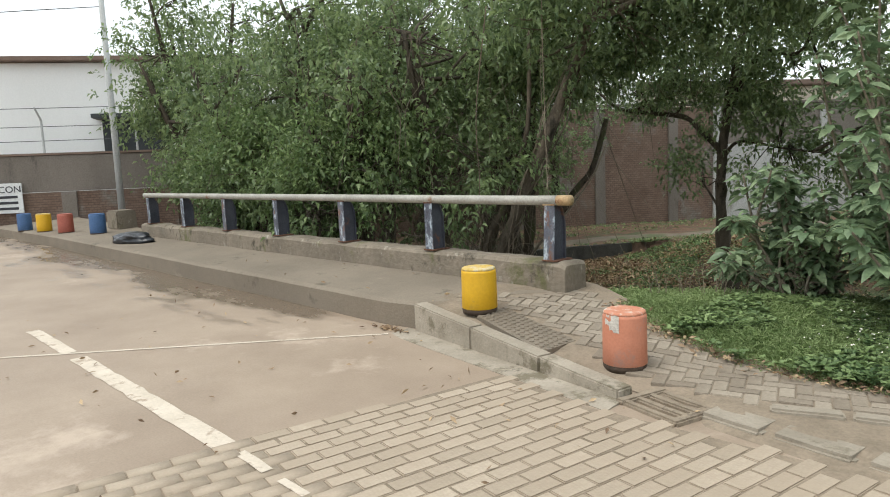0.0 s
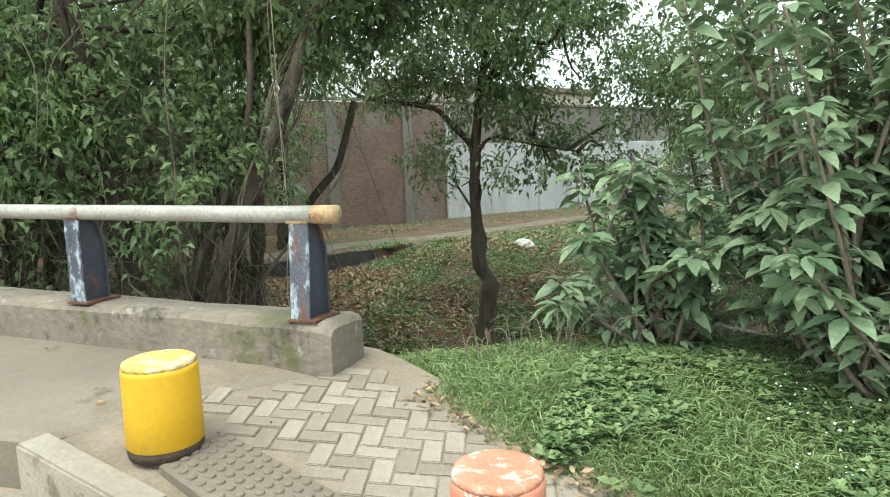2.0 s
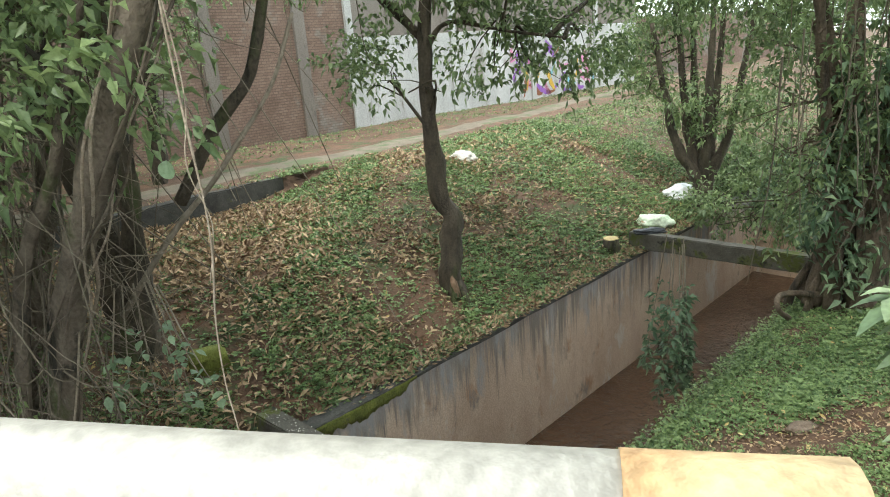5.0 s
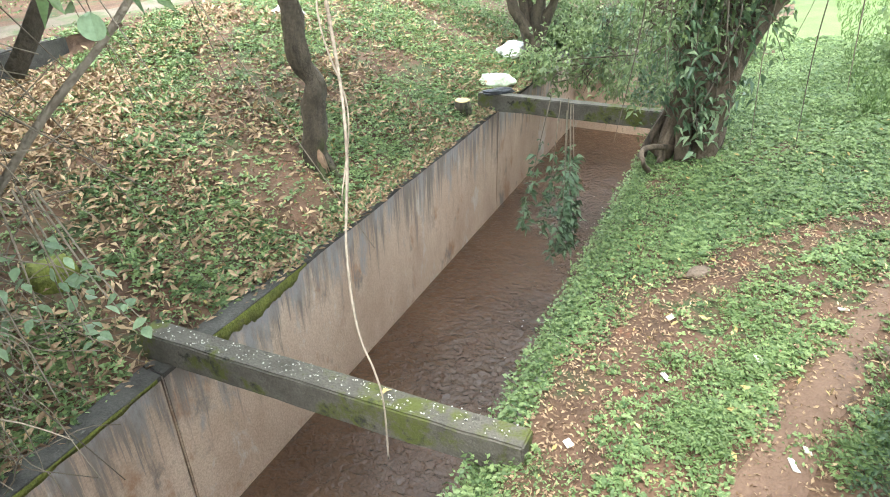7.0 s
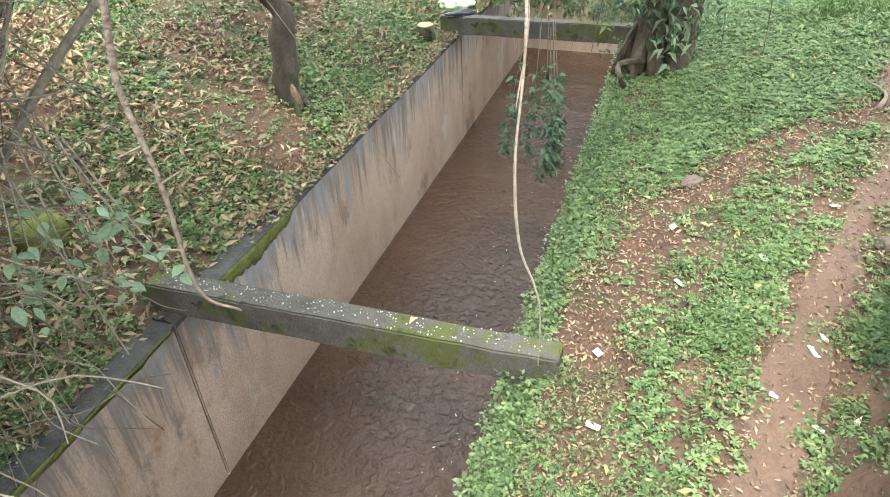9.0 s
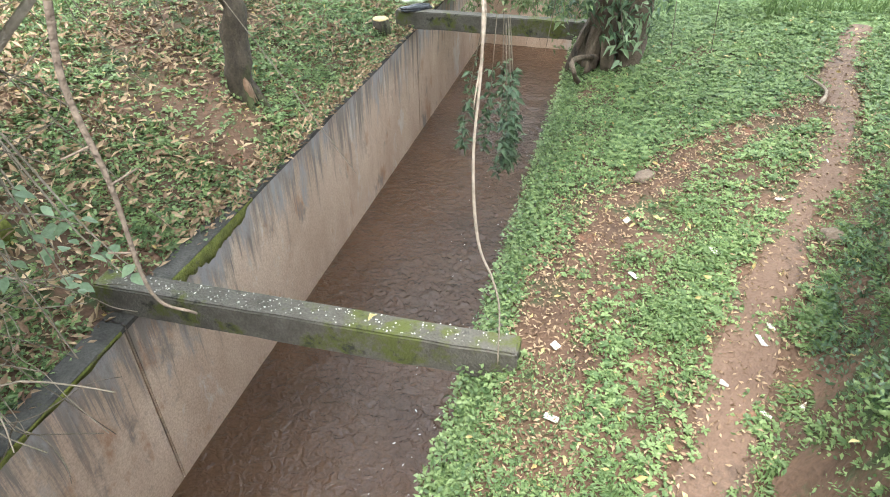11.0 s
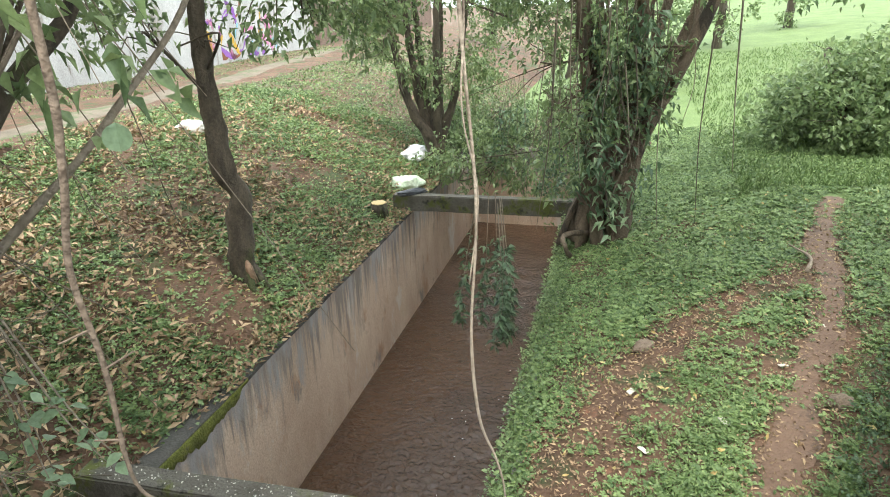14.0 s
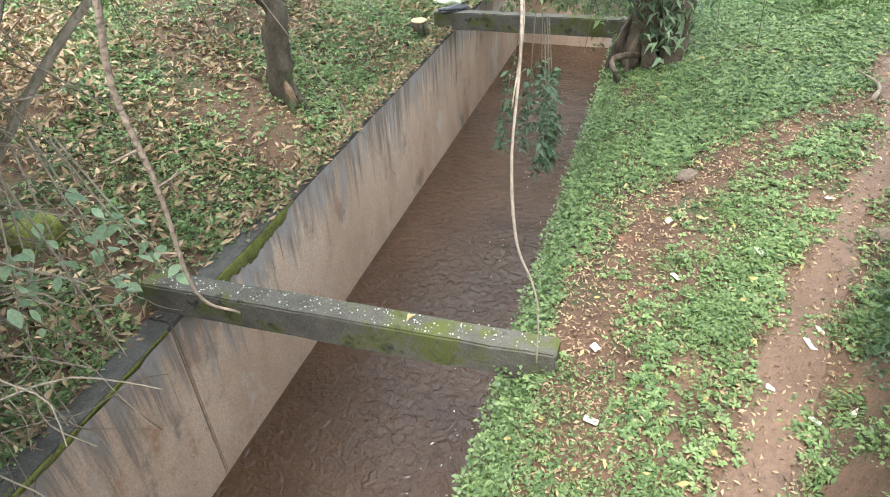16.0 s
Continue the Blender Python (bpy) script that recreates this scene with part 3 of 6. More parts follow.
def road_sheet():
    xs, ys = list(np.arange(-24, 6, 1.0)) + [8, 12, 20, 40, 120], [-150, -60, -20, -8, -3, 0, 2, 4.0, 4.75]
    xs = [-200, -90, -50, -35, -28] + xs
    V = [(x, y, -0.05 + hump(x)) for x in xs for y in ys]
    m = len(ys)
    F = [[i * m + j, (i + 1) * m + j, (i + 1) * m + j + 1, i * m + j + 1] for i in range(len(xs) - 1) for j in range(m - 1)]
    solid("road", (V, F), M["road"], "worn concrete road stained with brown mud", "road", kind="structure")


road_sheet()


def strip(x0, y0, x1, y1, w, z, seg=1.0):
    """A thin painted strip between two points on the road."""
    L = math.dist((x0, y0), (x1, y1))
    nx, ny = -(y1 - y0) / L * w / 2, (x1 - x0) / L * w / 2
    k = max(2, int(L / seg))
    V = []
    for i in range(k + 1):
        x, y = x0 + (x1 - x0) * i / k, y0 + (y1 - y0) * i / k
        e = 0.12 * w * noise.noise(Vector((x * 5, y * 5, 0)))
        V += [(x + nx, y + ny + e, z + hump(x)), (x - nx, y - ny + e, z + hump(x))]
    return V, [[2 * i, 2 * i + 1, 2 * i + 3, 2 * i + 2] for i in range(k)]


def road_line(a, b, w, z=-0.046):
    V, F = strip(*a, *b, w, z, 0.15)
    V2 = V + [(x, y, z - 0.006) for x, y, z in V]
    solid("road_line", (V2, F), M["white_line"], "worn white painted line on the road", "road marking", group="road lines", kind="structure")


road_line((-7.9, 1.8), (-6.52, 1.8), 0.13)
road_line((-6.25, 1.8), (-3.3, 1.8), 0.15)
road_line((-3.1, 1.79), (-2.75, 1.775), 0.07, -0.0305)
road_line((-2.6, 1.77), (-2.35, 1.765), 0.05, -0.0305)
road_line((-6.88, 1.3), (-4.62, 4.17), 0.045)
road_line((-10.2, -2.9), (-6.88, 1.3), 0.06)


# bridge deck, sidewalk


def deck():
    xs = np.linspace(-26, -3.45, 46)
    lo = np.interp(xs, [-26, -16, -10, -4.6, -3.45], [4.62, 4.5, 4.45, 4.42, 4.42])
    hi = np.interp(xs, [-26, -15.2, -3.45], [7.2, 6.1, 6.08])
    V, F = [], []
    for x, a, b in zip(xs, lo, hi):
        if x > -4.6:
            a = np.interp(x, [-4.6, -4.42, -3.78, -3.45], [4.42, 4.5, 5.4, 5.95])
        for f, zz in ((0.0, -0.9), (0.0, None), (0.04, None), (0.5, None), (1.0, None), (1.0, -0.9)):
            y = a + (b - a) * f
            z = zz if zz is not None else walk_z(x, y) - (0.03 if f == 0.0 else 0) + 0.008 * noise.noise(Vector((x * 2, y * 2, 0)))
            V.append((x, y + (-0.03 * noise.noise(Vector((x, 3, 0))) if f < 0.1 else 0), z))
    m = 6
    for i in range(len(xs) - 1):
        for j in range(m):
            F.append([i * m + j, (i + 1) * m + j, (i + 1) * m + (j + 1) % m, i * m + (j + 1) % m])
    F += [list(range(m))[::-1], [(len(xs) - 1) * m + j for j in range(m)]]
    solid("pavement_1", (V, F), M["walkway"], "dusty concrete sidewalk over the bridge with a rough kerb", "sidewalk", kind="structure")


deck()


def parapet():
    V, F = [], []
    xs = list(np.linspace(-15.2, -3.62, 48)) + [-3.56, -3.52]
    prof = [(5.62, 0.0), (5.63, 0.24), (5.66, 0.275), (5.75, 0.29), (5.98, 0.285), (6.06, 0.26), (6.08, 0.0)]
    for i, x in enumerate(xs):
        s = 0.86 if i == len(xs) - 1 else 0.97 if i == len(xs) - 2 else 1.0
        for y, z in prof:
            w = 0.018 * noise.noise(Vector((x * 2.2, y * 9, z * 9))) + 0.008 * noise.noise(Vector((x * 7, y * 20, z * 20)))
            base = 0.275 + hump(x) if z else -1.0
            V.append((x, 5.8 + (y - 5.8) * s + w, base + z * s + w if z else base))
    m = len(prof)
    for i in range(len(xs) - 1):
        F += [[i * m + j, (i + 1) * m + j, (i + 1) * m + j + 1, i * m + j + 1] for j in range(m - 1)]
    F += [list(range(m))[::-1], [(len(xs) - 1) * m + j for j in range(m)]]
    solid("parapet", (V, F), M["parapet"], "low weathered concrete parapet with moss stains", "parapet", kind="structure", smooth=False)
    # wing wall that holds the grass verge
    a, b = np.array([-3.54, 6.07]), np.array([-1.6, 7.8])
    d = (b - a) / np.linalg.norm(b - a)
    nrm = np.array([-d[1], d[0]])
    pts = [a, b, b + nrm * 0.2, a + nrm * 0.2]
    solid("wing_wall", prism([tuple(p) for p in pts], -3.0, lambda x, y: 0.13 - 0.05 * (x + 3.5)), M["parapet"], "concrete wing wall beside the bridge, grass behind", "retaining wall", kind="structure")


parapet()


# ---- guard rail ----
def guard_rail():
    rail = thing("guard_rail", (-9.2, 5.74, 0.56), "steel pipe guard rail on dark painted posts", "guard rail")
    pipe_pts = [(x, 5.70, 1.2 + hump(x)) for x in np.linspace(-15.0, -3.62, 40)]
    part("pipe", tube(pipe_pts, [0.052], 18), M["pipe"], rail, "grey worn steel pipe", smooth=True)
    part("pipe_end", tube([(-3.62, 5.70, 1.2), (-3.54, 5.70, 1.2), (-3.46, 5.70, 1.201)], [0.0535], 18), M["pipe_end"], rail, "rusted ochre pipe end", smooth=True)
    for k in range(7):
        x = -3.72 - 1.845 * k
        z0, h = 0.565 + hump(x), 0.585
        m = Matrix.Rotation(radians(2.5 if k == 0 else 0.8 * math.sin(k * 2.1)), 4, "Y")
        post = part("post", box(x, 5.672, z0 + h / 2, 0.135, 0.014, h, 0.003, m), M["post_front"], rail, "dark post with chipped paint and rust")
        bm = bmesh.new()
        prof = [(0.68, 0.0), (0.86, 0.0), (0.865, 0.25), (0.86, 0.42), (0.82, 0.54), (0.78, h), (0.68, h)]
        for s in (-1, 1):
            for y, z in prof:
                bm.verts.new((x + s * 0.008 + 0.03, 5.0 + y, z0 + z))
        bm.verts.ensure_lookup_table()
        kk = len(prof)
        bm.faces.new([bm.verts[i] for i in range(kk)])
        bm.faces.new([bm.verts[kk + i] for i in range(kk)][::-1])
        for i in range(kk):
            bm.faces.new([bm.verts[(i + 1) % kk], bm.verts[i], bm.verts[kk + i], bm.verts[kk + (i + 1) % kk]])
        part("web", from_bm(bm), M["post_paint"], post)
        V, F = [], []
        for y, z in prof[1:6]:
            for sx, dy in ((-0.065, 0), (0.065, 0), (0.065, 0.014), (-0.065, 0.014)):
                V.append((x + sx, 5.0 + y + dy, z0 + z))
        for i in range(4):
            F += [[i * 4 + j, i * 4 + (j + 1) % 4, i * 4 + 4 + (j + 1) % 4, i * 4 + 4 + j] for j in range(4)]
        F += [[0, 3, 2, 1], [16, 17, 18, 19]]
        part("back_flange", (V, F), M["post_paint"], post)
        part("base_plate", box(x + 0.01, 5.785, z0 + 0.004, 0.2, 0.28, 0.016, 0.003), M["rust"], post, "rusty base plate")
        part("saddle", box(x, 5.72, z0 + h + 0.008, 0.15, 0.12, 0.02, 0.004), M["pipe_end"] if k == 0 else M["rust"], post)


guard_rail()


# ---- bollards ----
def bollard(at, paint, top, label, chipped=False, turn=0.0, h=0.40, r=0.148):
    b = thing("bollard", at, label, "bollard", group="painted bollards")
    body = lathe([(r - 0.004, 0.016), (r + 0.004, 0.024), (r + 0.002, 0.2), (r, h - 0.05), (r - 0.004, h - 0.025)], 40, at, 0.012)
    part("body", body, M[paint], b, smooth=True)
    part("base_ring", lathe([(r - 0.006, -0.03), (r + 0.002, 0.0), (r - 0.002, 0.033)], 40, at, 0.03), M["dark_base"], b, "bare dark base ring", smooth=True)
    part("top", lathe([(r - 0.004, h - 0.026), (r - 0.008, h - 0.008), (r - 0.022, h), (r - 0.045, h - 0.004), (0.04, h - 0.01)], 40, at, 0.03), M[top], b, "worn rough top", smooth=True)
    if chipped:
        V, F = [], []
        for i in range(9):
            for j in range(9):
                a = turn + (i - 4) * 0.095 + 0.03 * noise.noise(Vector((i, j, 0)))
                z = h - 0.02 - j * 0.016 - (0.02 * noise.noise(Vector((i * 1.7, 3, j))))
                V.append((at[0] + (r + 0.0045) * math.cos(a), at[1] + (r + 0.0045) * math.sin(a), at[2] + z))
        for i in range(8):
            for j in range(8):
                if noise.noise(Vector((i * 0.4, j * 0.37, 5.6))) + 0.5 - 0.02 * ((i - 4) ** 2 + (j - 2) ** 2) > 0:
                    F.append([i * 9 + j, i * 9 + j + 1, (i + 1) * 9 + j + 1, (i + 1) * 9 + j])
        part("chip", (V, F), M["chip"], b, "pale patch where the paint has flaked off", smooth=True)
    return b


bollard((-3.80, 4.65, 0.225), "yellow", "yellow_top", "bright yellow painted concrete bollard with a worn top", h=0.41, r=0.166)
bollard((-2.13, 4.44, 0.035), "orange", "orange_worn", "faded orange painted concrete bollard with flaked paint", True, math.atan2(-1, -0.1), h=0.425, r=0.161)
for (x, y), c, lab in (((-17.2, 5.3), "blue", "blue painted concrete bollard on the far sidewalk"), ((-18.8, 5.0), "red", "red painted concrete bollard on the far sidewalk"),
                       ((-20.3, 4.85), "yellow", "yellow painted concrete bollard on the far sidewalk"), ((-21.8, 4.7), "blue", "dark blue painted concrete bollard on the far sidewalk")):
    bollard((x, y, walk_z(x, y)), c, c if c != "yellow" else "yellow_top", lab, h=0.5, r=0.185)

# ---- canal ----
def canal():
    left = thing("canal_wall_left", can(-0.15, 5, -6.0), "stained concrete retaining wall of the canal", "canal wall", kind="structure")
    turn = Matrix.Rotation(math.atan2(-CX[1], CX[0]) * -1, 4, "Z")
    for a, b in ((-9, 0.66), (0.68, 9.98), (10.0, 16.3)):
        x, y = can(-0.15, (a + b) / 2)
        part("panel", box(x, y, (Z_TOP - 6.0) / 2, 0.3, b - a, Z_TOP + 6.0, 0.015, turn), M["canal"], left)
        V, F = [], []
        k = int((b - a) / 0.25)
        for i in range(k + 1):
            v = a + (b - a) * i / k
            for du, dz in ((0.012, -0.03), (0.012, 0.02), (-0.02, 0.035), (-0.24, 0.04), (-0.3, -0.06)):
                w = 0.018 * noise.noise(Vector((v * 2.5, du * 9, dz * 20)))
                V.append(can(du + w * 0.4, v, Z_TOP + dz + w + 0.02 * noise.noise(Vector((v * 0.6, 0, 0)))))
        for i in range(k):
            F += [[i * 5 + j, (i + 1) * 5 + j, (i + 1) * 5 + j + 1, i * 5 + j + 1] for j in range(4)]
        part("coping", (V, F), M["canal_top"], left, "dark mossy coping")
    for a, b, deep in ((-3.2, 0.6, 0.13), (1.15, 3.1, 0.34)):
        V, F = [], []
        k = 44
        for i in range(k + 1):
            v = a + (b - a) * i / k
            fall = deep * (0.55 + 0.6 * noise.noise(Vector((v * 3.1, 1, 0))) + 0.25 * noise.noise(Vector((v * 11, 2, 0)))) * math.sin(math.pi * min(max(i / k, 0.04), 0.98)) ** 0.5
            for du, dz in ((0.004, 0.012), (0.016, 0.006), (0.02, -0.03), (0.016, -0.5 * fall), (0.01, -fall), (-0.02, -fall - 0.01)):
                w = 0.005 * noise.noise(Vector((v * 9, du * 30, dz * 12)))
                V.append(can(du + w, v, Z_TOP + dz + w + 0.02 * noise.noise(Vector((v * 0.6, 0, 0)))))
        for i in range(k):
            F += [[i * 6 + j, (i + 1) * 6 + j, (i + 1) * 6 + j + 1, i * 6 + j + 1] for j in range(5)]
        part("moss", (V, F), M["moss"], left, "yellow-green moss along the coping", smooth=True)
    right = thing("canal_wall_right", can(WIDE + 0.15, 5, -6.0), "concrete canal wall overhung by weeds", "canal wall", kind="structure")
    for a, b in ((-9, 12), (12.02, 16.3)):
        x, y = can(WIDE + 0.15, (a + b) / 2)
        part("panel", box(x, y, (Z_TOP - 6.05) / 2, 0.3, b - a, Z_TOP + 5.95, 0.015, turn), M["canal"], right)
    end = thing("canal_end_wall", can(1.7, 16.4, -6), "far end wall of the canal", "canal wall", kind="structure")
    x, y = can(WIDE / 2, 16.4)
    part("panel", box(x, y, -4.4, WIDE + 0.6, 0.3, 3.2, 0.01, turn), M["canal"], end)
    # water with low ripples
    V, F = [], []
    us, vs = np.linspace(0, WIDE, 44), np.arange(-9, 16.5, 0.08)
    for u in us:
        for v in vs:
            rip = 0.012 * noise.noise(Vector((u * 2.6, v * 1.6, 0))) + 0.009 * math.sin(v * 9 - 6.0 * abs(u - 2.3) + 4 * noise.noise(Vector((u * 1.4, v * 0.9, 2)))) * (0.6 + noise.noise(Vector((u * 1.1, v * 0.5, 9))))
            V.append(can(u, v, Z_WATER + rip * (0.35 + 0.65 * smooth(0.6, 1.8, u))))
    m = len(vs)
    F = np.array([[i * m + j, (i + 1) * m + j, (i + 1) * m + j + 1, i * m + j + 1] for i in range(len(us) - 1) for j in range(m - 1)])
    solid("water", (V, F), M["water"], "muddy brown rippling canal water", "water", kind="structure", smooth=True)
    # foam flecks drifting on the fast side
    rng = np.random.default_rng(4)
    n = 380
    v = rng.uniform(-4, 12, n)
    u = 1.7 + 1.6 * rng.random(n) ** 0.7
    keep = np.array([noise.noise(Vector((a * 2, b * 0.8, 7))) > -0.05 for a, b in zip(u, v)])
    P = np.array([can(a, b, Z_WATER + 0.016) for a, b in zip(u[keep], v[keep])])
    D = np.zeros_like(P)
    ang = rng.normal(0.9, 0.5, len(P))
    D[:, 0], D[:, 1] = np.cos(ang), np.sin(ang)
    s = rng.uniform(0.02, 0.06, len(P))[:, None]
    S = np.stack([-D[:, 1], D[:, 0], 0 * ang], 1) * 0.12
    Vf = np.stack([P, P + (D * 0.5 + S) * s, P + D * s, P + (D * 0.5 - S) * s], 1).reshape(-1, 3)
    solid("foam", (Vf, np.arange(len(Vf)).reshape(-1, 4)), M["chalk"], "flecks of foam on the brown water", "foam", kind="stuff")


canal()


def beam(v0, v1, u0, u1, z, label, mat, deep=0.34, wide=0.26):
    a, b = np.array(can(u0, v0)), np.array(can(u1, v1))
    L = np.linalg.norm(b - a)
    m = Matrix.Rotation(math.atan2(b[1] - a[1], b[0] - a[0]), 4, "Z")
    c = (a + b) / 2
    return solid("canal_beam", box(c[0], c[1], z - deep / 2, L, wide, deep, 0.018, m, 0.015, 14), mat, label, "concrete beam", "beams across the canal", kind="structure")


beam(0.93, 1.04, -0.36, 3.72, -2.45, "mossy concrete strut across the canal, strewn with petals", M["beam"])
beam(9.85, 9.95, -0.36, 4.0, -2.42, "dark mossy concrete strut across the canal", M["beam"])


def scatter_on_beam():
    rng = np.random.default_rng(8)
    n = 230
    u = rng.uniform(-0.3, 3.6, n)
    v = 0.93 + (u + 0.36) / 4.08 * 0.11 + rng.uniform(-0.11, 0.11, n)
    P = np.array([can(a, b, -2.435) for a, b in zip(u, v)])
    D = unit(np.concatenate([rng.normal(0, 1, (n, 2)), 0.15 * np.abs(rng.normal(0, 1, (n, 1)))], 1))
    solid("petals", small_leaf_mesh(P, D, rng.uniform(0.01, 0.024, n), rng, 0.8), M["chalk"], "small pale petals fallen on the strut", "petals", kind="stuff")
    P = np.array([can(2.38, 0.98, -2.435)])
    solid("fallen_leaf", leaf_mesh(P, np.array([[0.8, 0.6, 0.12]]), 0.14, rng), M["litter_leaf"], "yellow fallen leaf on the mossy strut", "leaf")


scatter_on_beam()


# ---- far walls and buildings ----
def boundary_wall():
    w = thing("wall_north", can(-13.5, 10, -1.4), "tall old boundary wall, part brick, part whitewashed", "wall", kind="structure")
    turn = Matrix.Rotation(math.atan2(CX[1], CX[0]), 4, "Z")

    def slab(name, v0, v1, z0, z1, du, thick, mat, label=""):
        x, y = can(-13.5 + du, (v0 + v1) / 2)
        return part(name, box(x, y, (z0 + z1) / 2, thick, v1 - v0, z1 - z0, 0.01, turn), mat, w, label)

    slab("brick_section", -7.5, 13.0, -1.5, 3.9, 0, 0.22, M["brick"], "bare brick section with crumbling render")
    slab("whitewashed_section", 13.02, 34, -1.5, 2.25, 0.02, 0.26, M["white_wall"], "whitewashed lower section")
    slab("upper_band", 13.02, 34, 2.27, 3.95, 0, 0.2, M["render_grey"], "grey rendered upper band")
    slab("far_section", 34.02, 60, -1.2, 2.6, -0.1, 0.2, M["brick"], "low brick continuation")
    slab("coping", -7.5, 34, 3.97, 4.07, 0, 0.36, M["render_grey"])
    for v in np.arange(-6, 13, 3.4):
        slab("pillar", v - 0.22, v + 0.22, -1.5, 3.9, 0.14, 0.16, M["render_grey"])
    for v in (13.1, 18.5, 24, 29.6):
        slab("pillar", v - 0.16, v + 0.16, -1.5, 3.9, 0.18, 0.12, M["white_wall"])
    rng = random.Random(3)
    for k in range(34):
        v0, z0 = rng.uniform(22.6, 29.2), rng.uniform(-0.7, 1.2)
        a, pts = rng.uniform(0, 6.3), []
        for i in range(9):
            a += rng.uniform(-0.9, 0.9)
            v0 = min(max(v0 + 0.16 * math.cos(a), 22.4), 29.4)
            z0 = min(max(z0 + 0.16 * math.sin(a), -0.85), 1.7)
            pts.append((v0, z0))
        V = []
        for i, (v, z) in enumerate(pts):
            wd = 0.05 + 0.05 * math.sin(math.pi * i / 8)
            V += [can(-13.338, v + wd, z + wd), can(-13.338, v - wd, z - wd), can(-13.352, v - wd, z - wd), can(-13.352, v + wd, z + wd)]
        F = []
        for i in range(8):
            F += [[i * 4 + j, i * 4 + (j + 1) % 4, i * 4 + 4 + (j + 1) % 4, i * 4 + 4 + j] for j in range(4)]
        part("spray_stroke", (V, F), M["spray_" + rng.choice(["purple", "purple", "cyan", "gold", "pink", "brown"])], w)
    # the wall goes on past the bridge to the bend of the road
    r = thing("wall_west", can(-13.5, -20, -0.6), "weathered roadside wall, dark render over patchy brick", "wall", kind="structure")

    def bay(name, v0, v1, z0, z1, du, thick, mat, label=""):
        x, y = can(-13.5 + du, (v0 + v1) / 2)
        return part(name, box(x, y, (z0 + z1) / 2, thick, v1 - v0, z1 - z0, 0.01, turn), mat, r, label)

    bay("lower", -36, -7.52, -0.8, 1.45, 0, 0.22, M["brick"], "patchy brick lower half")
    bay("upper", -36, -7.52, 1.47, 2.75, 0.015, 0.24, M["render_grey"], "dark stained rendered band")
    bay("coping", -36, -7.52, 2.76, 2.84, 0, 0.36, M["roof"])
    for k in range(7):
        bay("pillar", -9.5 - 3.4 * k - 0.25, -9.5 - 3.4 * k + 0.25, -0.8, 1.45, 0.13, 0.14, M["render_grey"] if k % 2 else M["brick"])
    for k in range(6):
        x, y = can(-13.5, -10.5 - 3.1 * k)
        part("wire_post", tube([(x, y, 2.8), (x, y, 4.0), (x + 0.35, y - 0.25, 4.4)], [0.045, 0.035], 6), M["pole"], r, "pale angled wire post")
    for z in (3.3, 3.8, 4.4):
        o = 0.4 if z > 4.2 else 0.0
        part("wire", tube([can(-13.5 + o, -30, z), can(-13.5 + o, -18, z - 0.05), can(-13.5 + o, -9, z)], [0.012], 4), M["wire"], r)
    x0, y0 = can(-13.2, -15.1)
    s = thing("sign_board", (x0, y0, 0.7), "white painted sign board with black lettering on the wall", "sign")
    yaw = math.degrees(math.atan2(CY[1], CY[0]))
    tilt = Matrix.Rotation(radians(yaw), 4, "Z")
    part("board", box(x0, y0, 1.3, 1.5, 0.04, 1.05, 0.008, tilt), M["sign_white"], s)
    face = Vector((CX[0], CX[1], 0))
    along = Vector((CY[0], CY[1], 0))
    cu = bpy.data.curves.new("lettering", "FONT")
    cu.body, cu.size, cu.extrude = "S CON", 0.32, 0.004
    cu.align_x = "CENTER"
    cu.materials.append(M["ink"])
    tx = new("lettering", cu)
    tx.parent = s
    q = face * 0.028 + along * 0.25
    tx.matrix_basis = pose(q.x, q.y, 0.8, 90, 0, yaw)
    for z, l, dx in ((1.34, 0.8, 0.2), (1.14, 1.1, 0.05), (0.94, 0.9, 0.15)):
        q = face * 0.026 + along * dx
        part("text_bar", box(x0 + q.x, y0 + q.y, z, l, 0.008, 0.09, 0.002, tilt), M["ink"], s)


boundary_wall()


